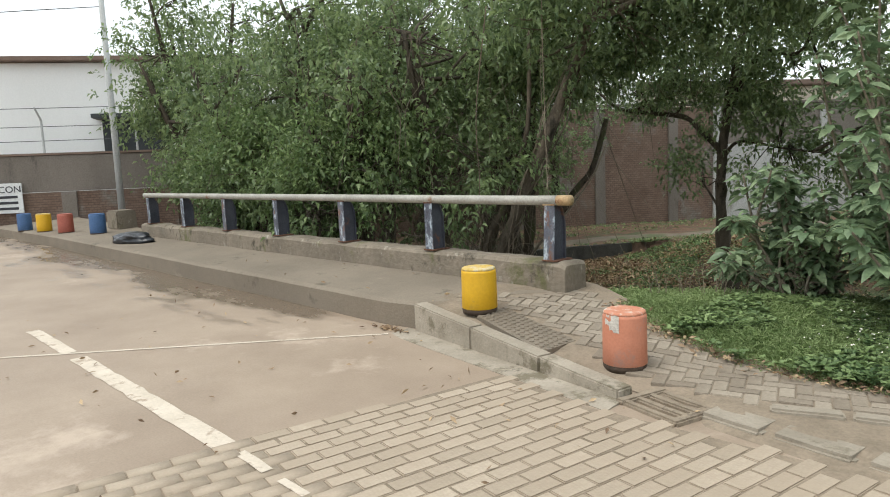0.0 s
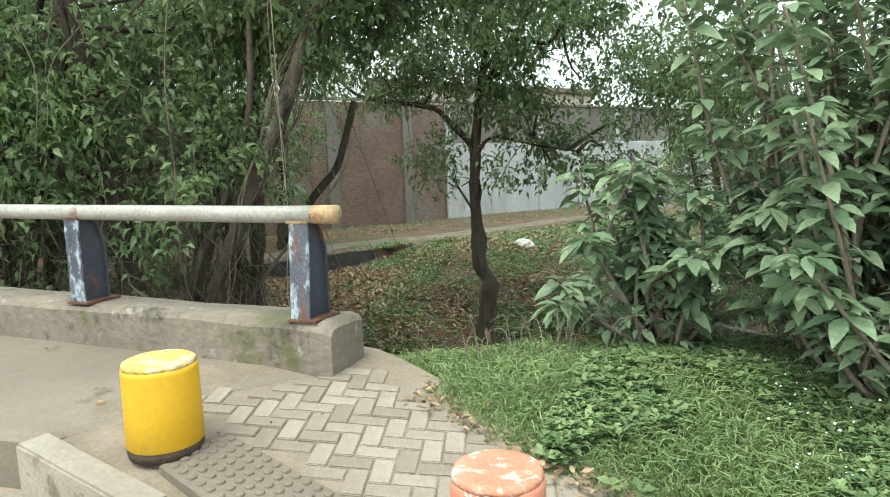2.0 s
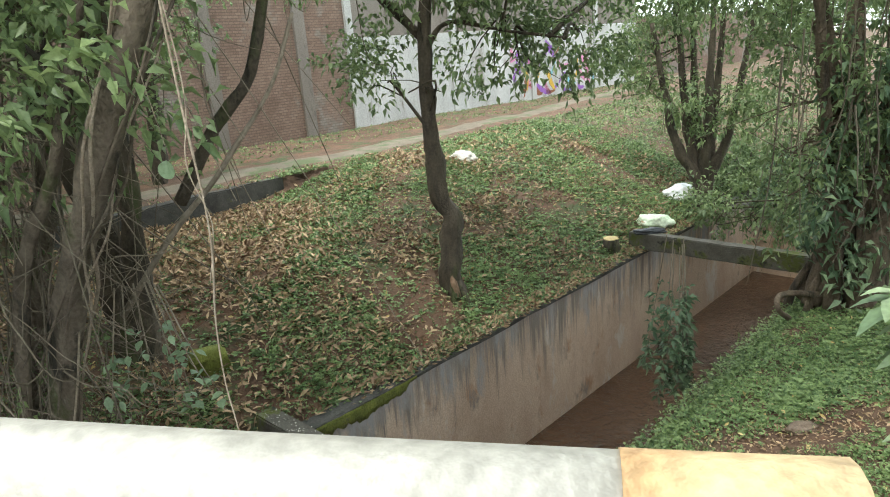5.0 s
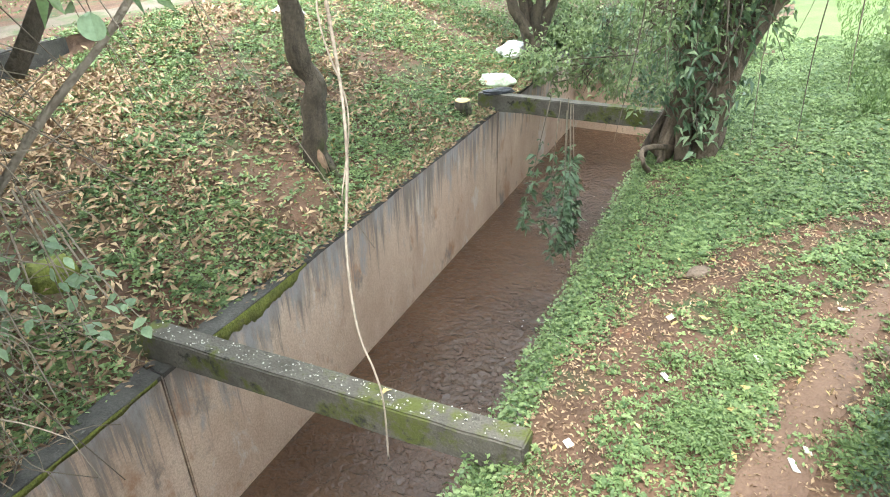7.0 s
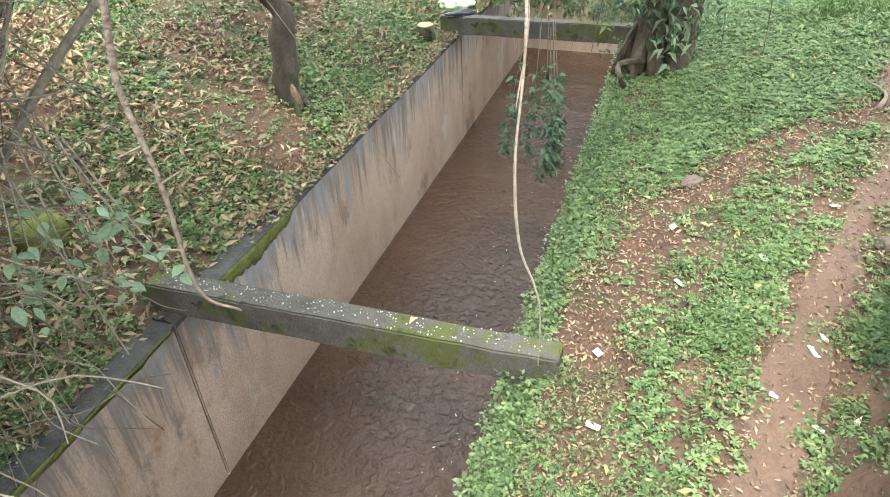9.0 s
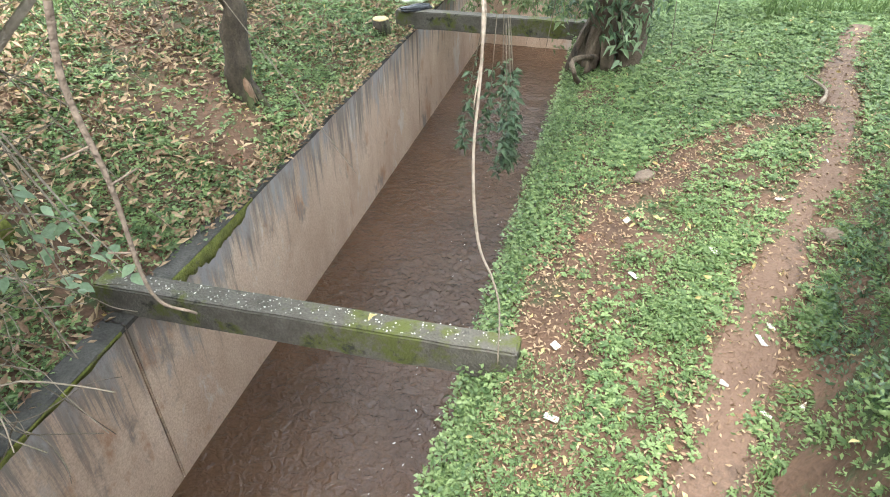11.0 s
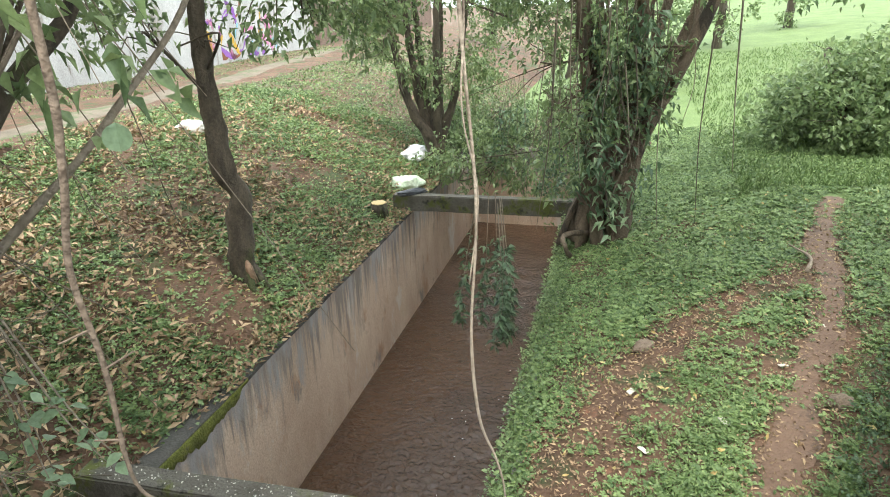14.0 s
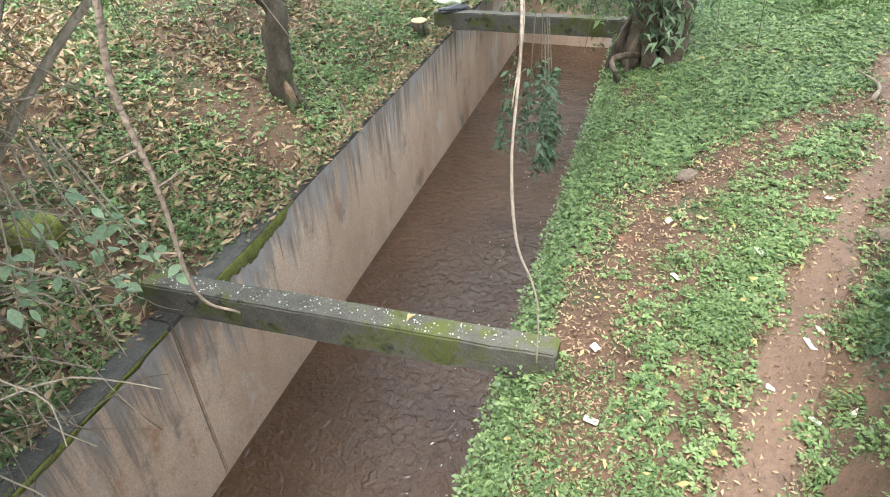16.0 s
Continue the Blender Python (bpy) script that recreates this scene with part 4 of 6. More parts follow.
def white_building():
    turn = Matrix.Rotation(math.atan2(CX[1], CX[0]), 4, "Z")
    b = thing("warehouse", can(-22, -3, -0.5), "large white rendered building behind the wall", "building")

    def block(name, u0, u1, v0, v1, z0, z1, mat, label="", bev=0.02, parent=None):
        x, y = can((u0 + u1) / 2, (v0 + v1) / 2)
        return part(name, box(x, y, (z0 + z1) / 2, u1 - u0, v1 - v0, z1 - z0, bev, turn), mat, parent or b, label)

    block("wall", -28, -16.5, -16.5, 11, -0.6, 6.5, M["building"])
    block("roof", -28.4, -16.1, -16.9, 11.4, 6.52, 6.7, M["roof"], "thin brown roof edge")
    block("awning", -16.46, -15.7, -12.6, -9.6, 4.25, 4.42, M["dark_void"], "dark awning over an opening")
    block("window", -16.49, -16.4, -12.4, -9.8, 2.6, 4.24, M["dark_void"], "dark opening below the awning")
    x, y = can(-16.35, -6.6)
    part("downpipe", tube([(x, y, 0), (x, y, 6.5)], [0.09], 8), M["pole"], b)
    c = thing("house", can(-28, 24, -0.8), "pale house behind the boundary wall", "building")
    block("wall", -33, -24, 12, 34, -1, 6.0, M["cream"], "", 0.02, c)
    block("roof", -33.5, -23.5, 11.5, 34.5, 6.02, 6.35, M["roof"], "", 0.05, c)
    x0, y0 = can(-12.2, -10.9)
    p = thing("utility_pole", (x0, y0, -0.2), "slim pale utility pole at the roadside", "pole")
    part("shaft", tube([(x0, y0, -0.6), (x0, y0, 9.5)], [0.12, 0.08], 12), M["pole"], p, smooth=True)
    for z in (7.6, 8.3, 9.0):
        part("cable", tube(spline([can(-14.8, -40, z + 0.4), can(-13.5, -24, z - 0.4), (x0, y0, z)], 12), [0.015], 5), M["wire"], p)
    q = thing("concrete_block", (-17.9, 6.1, walk_z(-17.9, 6.1)), "dark concrete block beside the far bollards", "block")
    part("block", box(-17.9, 6.1, walk_z(-17.9, 6.1) + 0.22, 0.8, 0.5, 0.5, 0.04, None, 0.03), M["parapet"], q)


white_building()


def footpath():
    V, F = [], []
    vs = np.arange(-6, 40, 0.5)
    for v in vs:
        uc = float(np.interp(v, [-6, 5, 9, 13, 22, 30, 40], [-9.2, -9.0, -8.7, -9.0, -9.9, -11, -12.2]))
        for du in (-0.6, -0.3, 0.3, 0.6):
            u = uc + du + 0.12 * noise.noise(Vector((v, du, 4)))
            x, y = can(u, v)
            V.append((x, y, ground_z(x, y) + (0.02 if abs(du) < 0.4 else -0.01)))
    for i in range(len(vs) - 1):
        F += [[i * 4 + j, i * 4 + j + 1, (i + 1) * 4 + j + 1, (i + 1) * 4 + j] for j in range(3)]
    solid("path_1", (V, F), M["footpath"], "pale trodden footpath along the wall", "path", kind="structure", smooth=True)
    x, y = can(-7.25, 3.2)
    turn = Matrix.Rotation(math.atan2(CX[1], CX[0]) + 0.08, 4, "Z")
    solid("low_wall", box(x, y, -1.45, 0.3, 5.4, 0.85, 0.03, turn, 0.03, 10), M["canal_top"], "low dark mossy retaining wall below the footpath", "wall", kind="structure")
    x, y = can(-1.6, 0.9)
    solid("drain_pillar", box(x, y, ground_z(x, y) + 0.02, 0.5, 0.34, 0.5, 0.05, Matrix.Rotation(0.5, 4, "Z") @ Matrix.Rotation(0.2, 4, "X"), 0.06, 4), M["moss"], "rounded mossy concrete stub on the bank", "concrete stub", smooth=True)

    def trail(pts, w, seed):
        V, F = [], []
        for i, (u, v) in enumerate(spline(pts, 40)):
            p, q = spline(pts, 40)[max(i - 1, 0)], spline(pts, 40)[min(i + 1, 39)]
            t = unit(np.array(q) - np.array(p))
            nn = np.array([-t[1], t[0]])
            for s in (-1, -0.4, 0.4, 1):
                ww = w * (1 + 0.6 * noise.noise(Vector((u * 1.4 + 3 * s, v * 1.4, seed))) + 0.3 * noise.noise(Vector((u * 5, v * 5 + s, seed))))
                a, b = u + nn[0] * s * ww, v + nn[1] * s * ww
                x, y = can(a, b)
                V.append((x, y, ground_z(x, y) + (0.035 if abs(s) < 0.5 else 0.004)))
        for i in range(39):
            F += [[i * 4 + j, i * 4 + j + 1, i * 4 + 5 + j, i * 4 + 4 + j] for j in range(3)]
        solid("path_dirt", (V, F), M["dirt"], "narrow trail of bare reddish dirt on the bank", "path", "dirt trails", kind="structure", smooth=True)

    trail(TRAIL_A, 0.2, 1)


TRAIL_A = [(4.6, -2.2), (5.15, -0.1), (5.5, 1.3), (5.72, 2.1), (6.12, 3.25), (6.55, 4.2), (6.95, 5.6), (7.2, 7.2), (7.9, 9.4)]
TRAIL_B = [(3.95, 0.2), (3.82, 1.4), (4.06, 2.6), (4.6, 3.8), (5.3, 4.8), (6.1, 5.5), (6.8, 6.1)]
footpath()


# ---- foliage ----
def clump_points(blobs, n, rng):
    """Leaf places in loose sprays about twigs in the given ellipsoids: centre, radii, share."""
    P, D = [], []
    total = sum(b[2] for b in blobs)
    for c, r, share in blobs:
        k = max(4, int(n * share / total / 9))
        m = max(5, int(k / 13))
        core = unit(rng.normal(0, 1, (m, 3))) * (rng.random((m, 1)) ** 0.4)
        q = core[rng.integers(0, m, k)] + rng.normal(0, 1, (k, 3)) * 0.2 / (0.35 + 0.65 * np.array(r))
        hub = np.array(c) + q * np.array(r)
        d = unit(q + rng.normal(0, 0.7, (k, 3)) + np.array([0, 0, -0.15]))
        t = rng.random((k, 9, 1)) * 0.5
        pts = hub[:, None, :] + d[:, None, :] * t + rng.normal(0, 0.05, (k, 9, 3))
        dirs = d[:, None, :] * 0.6 + rng.normal(0, 0.8, (k, 9, 3)) + np.array([0, 0, -0.1])
        P.append(pts.reshape(-1, 3))
        D.append(dirs.reshape(-1, 3))
    return np.concatenate(P), np.concatenate(D)


def tree(name, stems, blobs, n, leaf, mats, label, rng, limbs=16, bark="bark", fine=True, group=""):
    """stems: lists of points with first and last radius; limbs run from the stems into the crown."""
    base = stems[0][0][0]
    t = thing(name, tuple(base), label, "tree" if "bush" not in name and "shrub" not in name else "bush", group)
    tops = []
    for pts, r0, r1 in stems:
        path = spline(pts, 22 if r0 < 0.1 else 34)
        part("trunk", tube(path, [r0 * 1.3, r0, (r0 + r1) / 2, r1], 12, 0.55), M[bark], t, smooth=True)
        tops += [path[k] for k in range(len(path) * 2 // 5, len(path))]
    tops = np.array(tops)
    for i in range(limbs):
        b = blobs[i % len(blobs)]
        tgt = np.array(b[0]) + unit(rng.normal(0, 1, 3)) * np.array(b[1]) * rng.uniform(0.3, 0.95)
        src = tops[np.argmin(np.linalg.norm(tops - tgt, axis=1) + rng.random(len(tops)) * 0.8)]
        mid = (src + tgt) / 2 + rng.normal(0, 0.25, 3) + np.array([0, 0, 0.2])
        L = np.linalg.norm(tgt - src)
        limb = [tube(spline([src, mid, tgt], 9), [0.018 + 0.012 * L, 0.012], 6)]
        for j in range(3):
            e = tgt + rng.normal(0, 0.5, 3) * np.array([1, 1, 0.7])
            limb.append(tube(spline([(src + 2 * mid + tgt) / 4, (mid + tgt + e) / 3 + rng.normal(0, 0.1, 3), e], 6), [0.014, 0.005], 5))
        part("limb", join(*limb), M[bark], t, smooth=True)
    P, D = clump_points(blobs, n, rng)
    half = rng.random(len(P)) < (0.6 if len(mats) > 1 else 2)
    for sel, mat, lab in ((half, mats[0], ""), (~half, mats[-1], "")):
        if sel.sum() > 3:
            size = leaf * rng.uniform(0.6, 1.3, sel.sum())
            mesh = leaf_mesh(P[sel], D[sel], size, rng, 0.5) if fine else small_leaf_mesh(P[sel], D[sel], size, rng)
            part("crown", mesh, M[mat], t)
    return t


R = np.random.default_rng(21)


def g(x, y, z=0.0):
    return np.array([x, y, ground_z(x, y) - 0.15 + z])


def wood():
    # the slim crooked tree on the far bank
    tree("slim_tree", [([(-5.86, 15.6, -2.6), (-5.90, 15.6, -2.1), (-5.84, 15.6, -1.5), (-5.80, 15.6, -1.08), (-5.96, 15.55, -0.78), (-6.0, 15.5, -0.1), (-6.02, 15.46, 0.85), (-5.98, 15.42, 1.7), (-5.85, 15.6, 3.2), (-5.6, 16.0, 5.2)], 0.17, 0.07),
                       ([(-6.0, 15.44, 1.75), (-6.5, 15.5, 2.25), (-7.0, 15.5, 2.64), (-8.2, 15.5, 2.86), (-8.95, 15.5, 3.15), (-9.9, 15.5, 4.2)], 0.06, 0.03),
                       ([(-5.98, 15.42, 1.6), (-5.6, 15.45, 1.95), (-4.7, 15.5, 1.75), (-3.9, 15.6, 1.6)], 0.035, 0.015),
                       ([(-5.9, 15.5, 2.7), (-5.2, 15.5, 3.8), (-4.4, 15.5, 3.75), (-4.0, 15.6, 4.6)], 0.05, 0.025)],
         [((-5.9, 15.6, 4.8), (2.9, 2.6, 1.5), 6), ((-4.2, 16.5, 3.4), (1.8, 1.6, 0.7), 1.2), ((-8.0, 16.0, 3.4), (1.6, 1.5, 0.7), 1.2), ((-6.9, 15.6, 1.2), (0.9, 0.8, 0.5), 0.5),
          ((-4.6, 15.7, 1.4), (1.0, 0.9, 0.5), 1.0), ((-5.4, 15.4, 2.9), (1.0, 0.9, 0.6), 1.4), ((-5.6, 17, 6.5), (3, 3, 1.5), 0.8), ((-7.3, 15.6, 3.7), (1.6, 1.2, 0.7), 2.0), ((-4.6, 15.6, 4.0), (1.2, 1.0, 0.7), 1.6), ((-3.9, 17.3, 1.7), (0.9, 0.7, 0.4), 0.4)], 22000, 0.13, ("leaf_dark", "leaf_mid"), "slim crooked tree with mossy dark bark on the leaf-strewn bank", R, 20)
    st = bpy.data.objects["slim_tree"]
    part("bare_wood", tube([(-5.80, 15.44, -2.45), (-5.83, 15.43, -2.15), (-5.85, 15.44, -1.85)], [0.085, 0.06, 0.012], 9, 0.3), M["bare_wood"], st, "bare split wood at the foot", smooth=True)
    for dx, dy in ((-0.28, -0.1), (0.25, -0.18), (0.05, -0.32)):
        part("root", tube([(-5.86, 15.6, -2.15), (-5.86 + dx * 0.6, 15.6 + dy * 0.6, -2.36), (-5.86 + dx * 1.3, 15.6 + dy * 1.3, -2.62)], [0.09, 0.06, 0.03], 7, 0.3), M["bark"], st, smooth=True)
    # the many-stemmed tree beyond the strut
    b = np.array(can(-0.45, 13.6, -2.6))
    stems = []
    for k, (dx, dy, h) in enumerate(((-0.95, 0.0, 3.0), (-0.5, 0.4, 3.6), (0.05, -0.2, 3.9), (0.35, 0.5, 3.4), (0.75, 0.0, 3.1), (-0.2, 0.7, 4.0))):
        stems.append(([b + (0.12 * math.cos(k), 0.12 * math.sin(k), 0), b + (0.25 * dx, 0.25 * dy, 0.8), b + (0.75 * dx, 0.75 * dy, h * 0.55), b + (dx * 1.35, dy * 1.35, h + 1.4)], 0.15, 0.05))
    c = b + (0.2, 0.6, 5.2)
    tree("stemmed_tree", stems, [(c, (2.6, 2.2, 1.5), 5), (c + (-1.6, 0.5, -1.6), (1.2, 1.2, 0.8), 1.2), (c + (1.9, 0, -1.3), (1.4, 1.2, 0.9), 1.5), (c + (0, 1.5, 1.5), (3, 3, 1.3), 3), (b + (0.4, -0.3, 2.3), (1.1, 0.8, 0.6), 1.0), (b + (-0.8, 0.2, 2.6), (0.9, 0.8, 0.5), 0.8)],
         18000, 0.12, ("leaf_mid", "leaf_dark"), "many-stemmed dark tree growing beside the canal", R, 18)
    # the vine-clad tree at the strut's far end
    b = np.array(can(3.95, 8.35, -2.6))
    stems = []
    for k in range(8):
        a = k * 0.85
        o = np.array([0.34 * math.cos(a), 0.3 * math.sin(a), 0])
        lean = np.array([0.10 + 0.55 * (k % 3 == 0) - 0.30 * (k % 4 == 1), 0.25 * math.sin(a * 2), 0])
        stems.append(([b + o * 1.25, b + o * 0.9 + lean * 0.25 + (0, 0, 0.9), b + o * 0.8 + lean * 0.8 + (0.04 * math.sin(k * 3), 0, 2.0), b + o * 1.5 + lean * 1.5 + (0, 0, 3.4), b + o * 3 + lean * 2 + (0, 0, 5.5)], 0.17 if k % 3 == 0 else 0.10, 0.06))
    root = np.array(can(3.55, 7.35, -2.6))
    for dx, dy, du in ((-0.5, -0.2, 0.3), (-0.7, 0.1, 0.5), (0.35, -0.45, 0.25)):
        stems.append(([b + (dx, dy, -0.1), b + (dx * 0.8, dy * 0.8, 0.35), b + (dx * 0.35, dy * 0.4, 1.1), b + (dx * 0.5 + du * 0.3, dy * 0.3, 2.4), b + (dx * 0.9 + du, dy, 4.2)], 0.05, 0.03))
    stems.append(([root, root + (-0.22, -0.25, 0.26), root + (-0.05, 0.1, 0.34), b + (0.0, 0.0, 0.1)], 0.035, 0.045))
    c = b + (0.5, 0.2, 6.0)
    tree("vine_clad_tree", stems, [(c, (3.6, 3.2, 1.8), 6), (c + (-1.0, 0.4, -2.3), (0.9, 0.9, 0.9), 0.5), (b + (0.35, -0.3, 2.9), (0.5, 0.45, 1.0), 0.6),
                                   (b + (-0.5, -0.1, 2.0), (0.6, 0.5, 0.7), 0.25), (c + (3.2, 0.4, -0.8), (2.0, 2.0, 1.2), 2.0), (c + (-2.6, 0.8, -0.4), (1.8, 1.8, 1.0), 2.0)],
         24000, 0.12, ("leaf_dark", "leaf_mid"), "thick multi-trunked tree wrapped in vines beside the canal", R, 26, "bark_brown")
    vt = bpy.data.objects["vine_clad_tree"]
    for k in range(26):
        q = b + (R.normal(0.05, 0.34), R.normal(-0.35, 0.2), R.uniform(0.3, 3.6))
        P = q + R.normal(0, 1, (40, 3)) * (0.14, 0.12, 0.3)
        D = R.normal(0, 1, (40, 3)) * (1, 1, 0.4) + (0, 0, -0.6)
        part("vine_leaves", leaf_mesh(P, D, R.uniform(0.10, 0.24, 40), R, 0.4), M["leaf_big" if k % 3 == 0 else "leaf_deep"], vt)
    # dense trees and scrub behind the parapet
    spots = [(-16.6, 8.6, 0.12, 6.4), (-18.8, 9.0, 0.13, 7.8), (-8.6, 9.2, 0.16, 7.0), (-10.2, 8.0, 0.13, 6.2), (-11.8, 9.8, 0.15, 7.4), (-13.4, 8.2, 0.12, 6.0), (-9.4, 12.2, 0.17, 8.0), (-12.6, 12.6, 0.16, 8.2), (-15.0, 10.6, 0.13, 6.8)]
    for i, (x, y, r, h) in enumerate(spots):
        b = g(x, y)
        lean = R.normal(0, 0.5, 2)
        stems = []
        for k in range(3):
            a = R.uniform(0, 6.28)
            stems.append(([b + (0.1 * math.cos(a), 0.1 * math.sin(a), 0), b + (0.35 * math.cos(a) + lean[0] * 0.2, 0.35 * math.sin(a), h * 0.25),
                           b + (0.8 * math.cos(a) + lean[0] * 0.5, 0.8 * math.sin(a) + lean[1] * 0.4, h * 0.6), b + (1.5 * math.cos(a) + lean[0], 1.4 * math.sin(a) + lean[1], h)], r * (1 - 0.2 * k), 0.04))
        zc = b[2] + h
        blobs = [((x + lean[0], y + lean[1], zc - 0.5), (2.2, 1.9, 1.4), 3.2), ((x + 0.2, y - 0.5, zc - 2.4), (1.9, 1.4, 1.1), 2.6), ((x - 0.9, y - 0.3, zc - 3.3), (1.2, 1.0, 0.7), 1.0)]
        if i == 2:
            blobs = blobs[:2]
        tree("scrub_tree", stems, blobs, 5000 if i in (2, 3, 6) else 10000, 0.13, ("leaf_dark", "leaf_mid") if i % 2 else ("leaf_mid", "leaf_dark"), "dense tangled tree with small leaves behind the bridge parapet", R, 22, group="trees behind the parapet")
    # low shrubs just behind the parapet
    for x, y, z, s in ((-8.9, 7.7, 2.3, 0.85), (-9.8, 7.0, 2.0, 0.85), (-11.0, 7.2, 1.5, 0.95), (-12.4, 7.1, 2.2, 0.95), (-14.2, 7.4, 1.5, 1.0), (-15.6, 8.2, 2.0, 1.1)):
        b = g(x, y)
        stems = [([b, b + (0.1, 0, 0.5), b + (R.normal(0, 0.2), R.normal(0, 0.2), 1.2), (x + R.normal(0, 0.3), y, z)], 0.035, 0.012) for k in range(4)]
        tree("shrub", stems, [((x, y, z), (s, s * 0.7, s * 0.75), 2), ((x + 0.3, y - 0.1, z - 0.9), (s * 0.8, s * 0.5, 0.4), 0.35)], 3400, 0.11, ("leaf_bright", "leaf_mid"), "bright green shrub pushing up behind the parapet", R, 8, group="shrubs behind the parapet")
    # leaning vine-covered trunk that overhangs the channel
    b = g(-8.7, 9.6)
    tree("leaning_tree", [([b, (-7.75, 9.4, -0.4), (-6.95, 9.15, 0.9), (-6.1, 9.2, 2.5), (-5.5, 9.5, 4.2), (-5.3, 9.8, 6.2)], 0.11, 0.065), ([b + (-0.3, 0.2, 0), (-8.1, 9.7, 0.2), (-7.4, 9.8, 1.8), (-6.9, 9.9, 3.6), (-6.6, 10.2, 5.6)], 0.075, 0.045),
                          ([b + (-0.1, -0.2, 0), (-7.9, 9.2, -0.1), (-7.2, 9.1, 1.0), (-6.6, 9.0, 2.2), (-6.5, 9.0, 3.8)], 0.05, 0.03)],
         [((-5.4, 10.0, 5.6), (2.6, 1.9, 1.3), 2.6), ((-6.9, 9.9, 4.0), (1.3, 1.0, 0.9), 2.4), ((-8.2, 9.8, 3.2), (1.0, 0.8, 0.7), 1.3), ((-3.4, 10.6, 5.0), (2.2, 1.6, 1.0), 3), ((-6.4, 11.2, 7.5), (2.8, 2.4, 1.2), 0.8), ((-6.3, 9.9, 3.3), (0.9, 0.7, 0.5), 1.0), ((-4.9, 10.4, 3.7), (0.9, 0.7, 0.4), 0.9), ((-1.2, 10.6, 5.4), (2.0, 1.6, 1.0), 2.2), ((-2.6, 11.4, 4.3), (2.2, 1.5, 0.8), 2.2), ((-4.6, 11.4, 4.4), (1.6, 1.4, 0.7), 1.6), ((-7.5, 9.3, 1.7), (0.6, 0.5, 0.7), 0.6), ((-5.5, 7.9, 3.9), (1.1, 0.7, 0.5), 1.2)],
         42000, 0.12, ("leaf_dark", "leaf_mid"), "leaning trunk hung with vines over the channel", R, 22, "bark_grey")
    lt = bpy.data.objects["leaning_tree"]
    spine = spline([b, (-7.75, 9.4, -0.4), (-6.95, 9.15, 0.9), (-6.1, 9.2, 2.5), (-5.5, 9.5, 4.2)], 40)
    for k in range(7):
        a0, turns, r = R.uniform(0, 6.28), R.uniform(-1.8, 1.8), R.uniform(0.13, 0.2)
        pts = [spine[j] + r * (1 + 0.25 * math.sin(j * 0.7 + k)) * np.array([math.cos(a0 + turns * j / 9), math.sin(a0 + turns * j / 9), 0]) for j in range(2, 38)]
        part("creeper", tube(pts, [R.uniform(0.008, 0.02), 0.008], 6, 0.3), M["vine" if k % 3 == 0 else "bark_grey"], lt, smooth=True)
    b = g(2.2, 10.4)
    tree("verge_tree", [([b, b + (0.1, 0.1, 2.5), b + (-0.5, 0, 5.5), b + (-0.9, 0.2, 8)], 0.16, 0.07), ([b + (0.1, 0, 1.5), b + (0.6, 0.1, 3.5), b + (1.4, 0.1, 7)], 0.1, 0.05)],
         [((0.8, 10.2, 6.6), (2.8, 2.0, 1.5), 4), ((3.4, 10.4, 6.2), (2.4, 1.8, 1.4), 3), ((1.8, 10.0, 4.6), (1.9, 1.3, 0.8), 1.5), ((-1.4, 10.8, 6.8), (1.8, 1.6, 1.0), 2), ((5.6, 9.6, 4.6), (2.0, 1.6, 1.6), 2)],
         14000, 0.13, ("leaf_dark", "leaf_mid"), "tall dark tree above the verge shrubs", R, 20)
    # a second, darker row of trees towards the wall
    for x, y, h in ((-17.6, 11.6, 7.0), (-16.4, 13.8, 8.2), (-13.8, 15.8, 8.6), (-17.8, 16.6, 8.4), (-14.0, 19.6, 8.4)):
        b = g(x, y)
        stems = [([b, b + (0.2, 0.1, h * 0.3), b + (R.normal(0, 0.6), R.normal(0, 0.6), h * 0.85)], 0.15, 0.05) for k in range(3)]
        tree("back_tree", stems, [(b + (0, 0, h * 0.75), (2.3, 2.1, h * 0.2), 2), (b + (0.6, -0.4, h * 0.52), (1.9, 1.6, h * 0.16), 3), (b + (-0.6, -0.2, h * 0.3), (1.6, 1.3, h * 0.14), 2)],
             5200, 0.14, ("leaf_dark", "leaf_mid"), "dark leafy tree in front of the boundary wall", R, 9, fine=False, group="trees by the wall")


wood()


def broad_leaf_mesh(P, D, size, rng, wide=0.46):
    """Oval pointed leaves with a folded midrib that arch over: five cross-sections."""
    n = len(P)
    size = np.asarray(size)[:, None]
    D = unit(D)
    S = unit(np.cross(D, np.array([0, 0, 1.0]) + rng.normal(0, 0.3, (n, 3))))
    N = np.cross(S, D)
    V = []
    for f, w in ((0.0, 0.03), (0.22, 0.34), (0.48, 0.5), (0.75, 0.33), (1.0, 0.02)):
        mid = P + D * size * f - np.array([0, 0, 1.0]) * size * 0.42 * f * f
        V += [mid + S * size * w * wide + N * size * w * 0.13, mid, mid - S * size * w * wide + N * size * w * 0.13]
    V = np.stack(V, 1).reshape(-1, 3)
    base = (np.arange(n) * 15)[:, None]
    F = [base + np.array((3 * i + j, 3 * i + j + 1, 3 * i + j + 4, 3 * i + j + 3)) for i in range(4) for j in range(2)]
    return V, np.concatenate(F, axis=0)


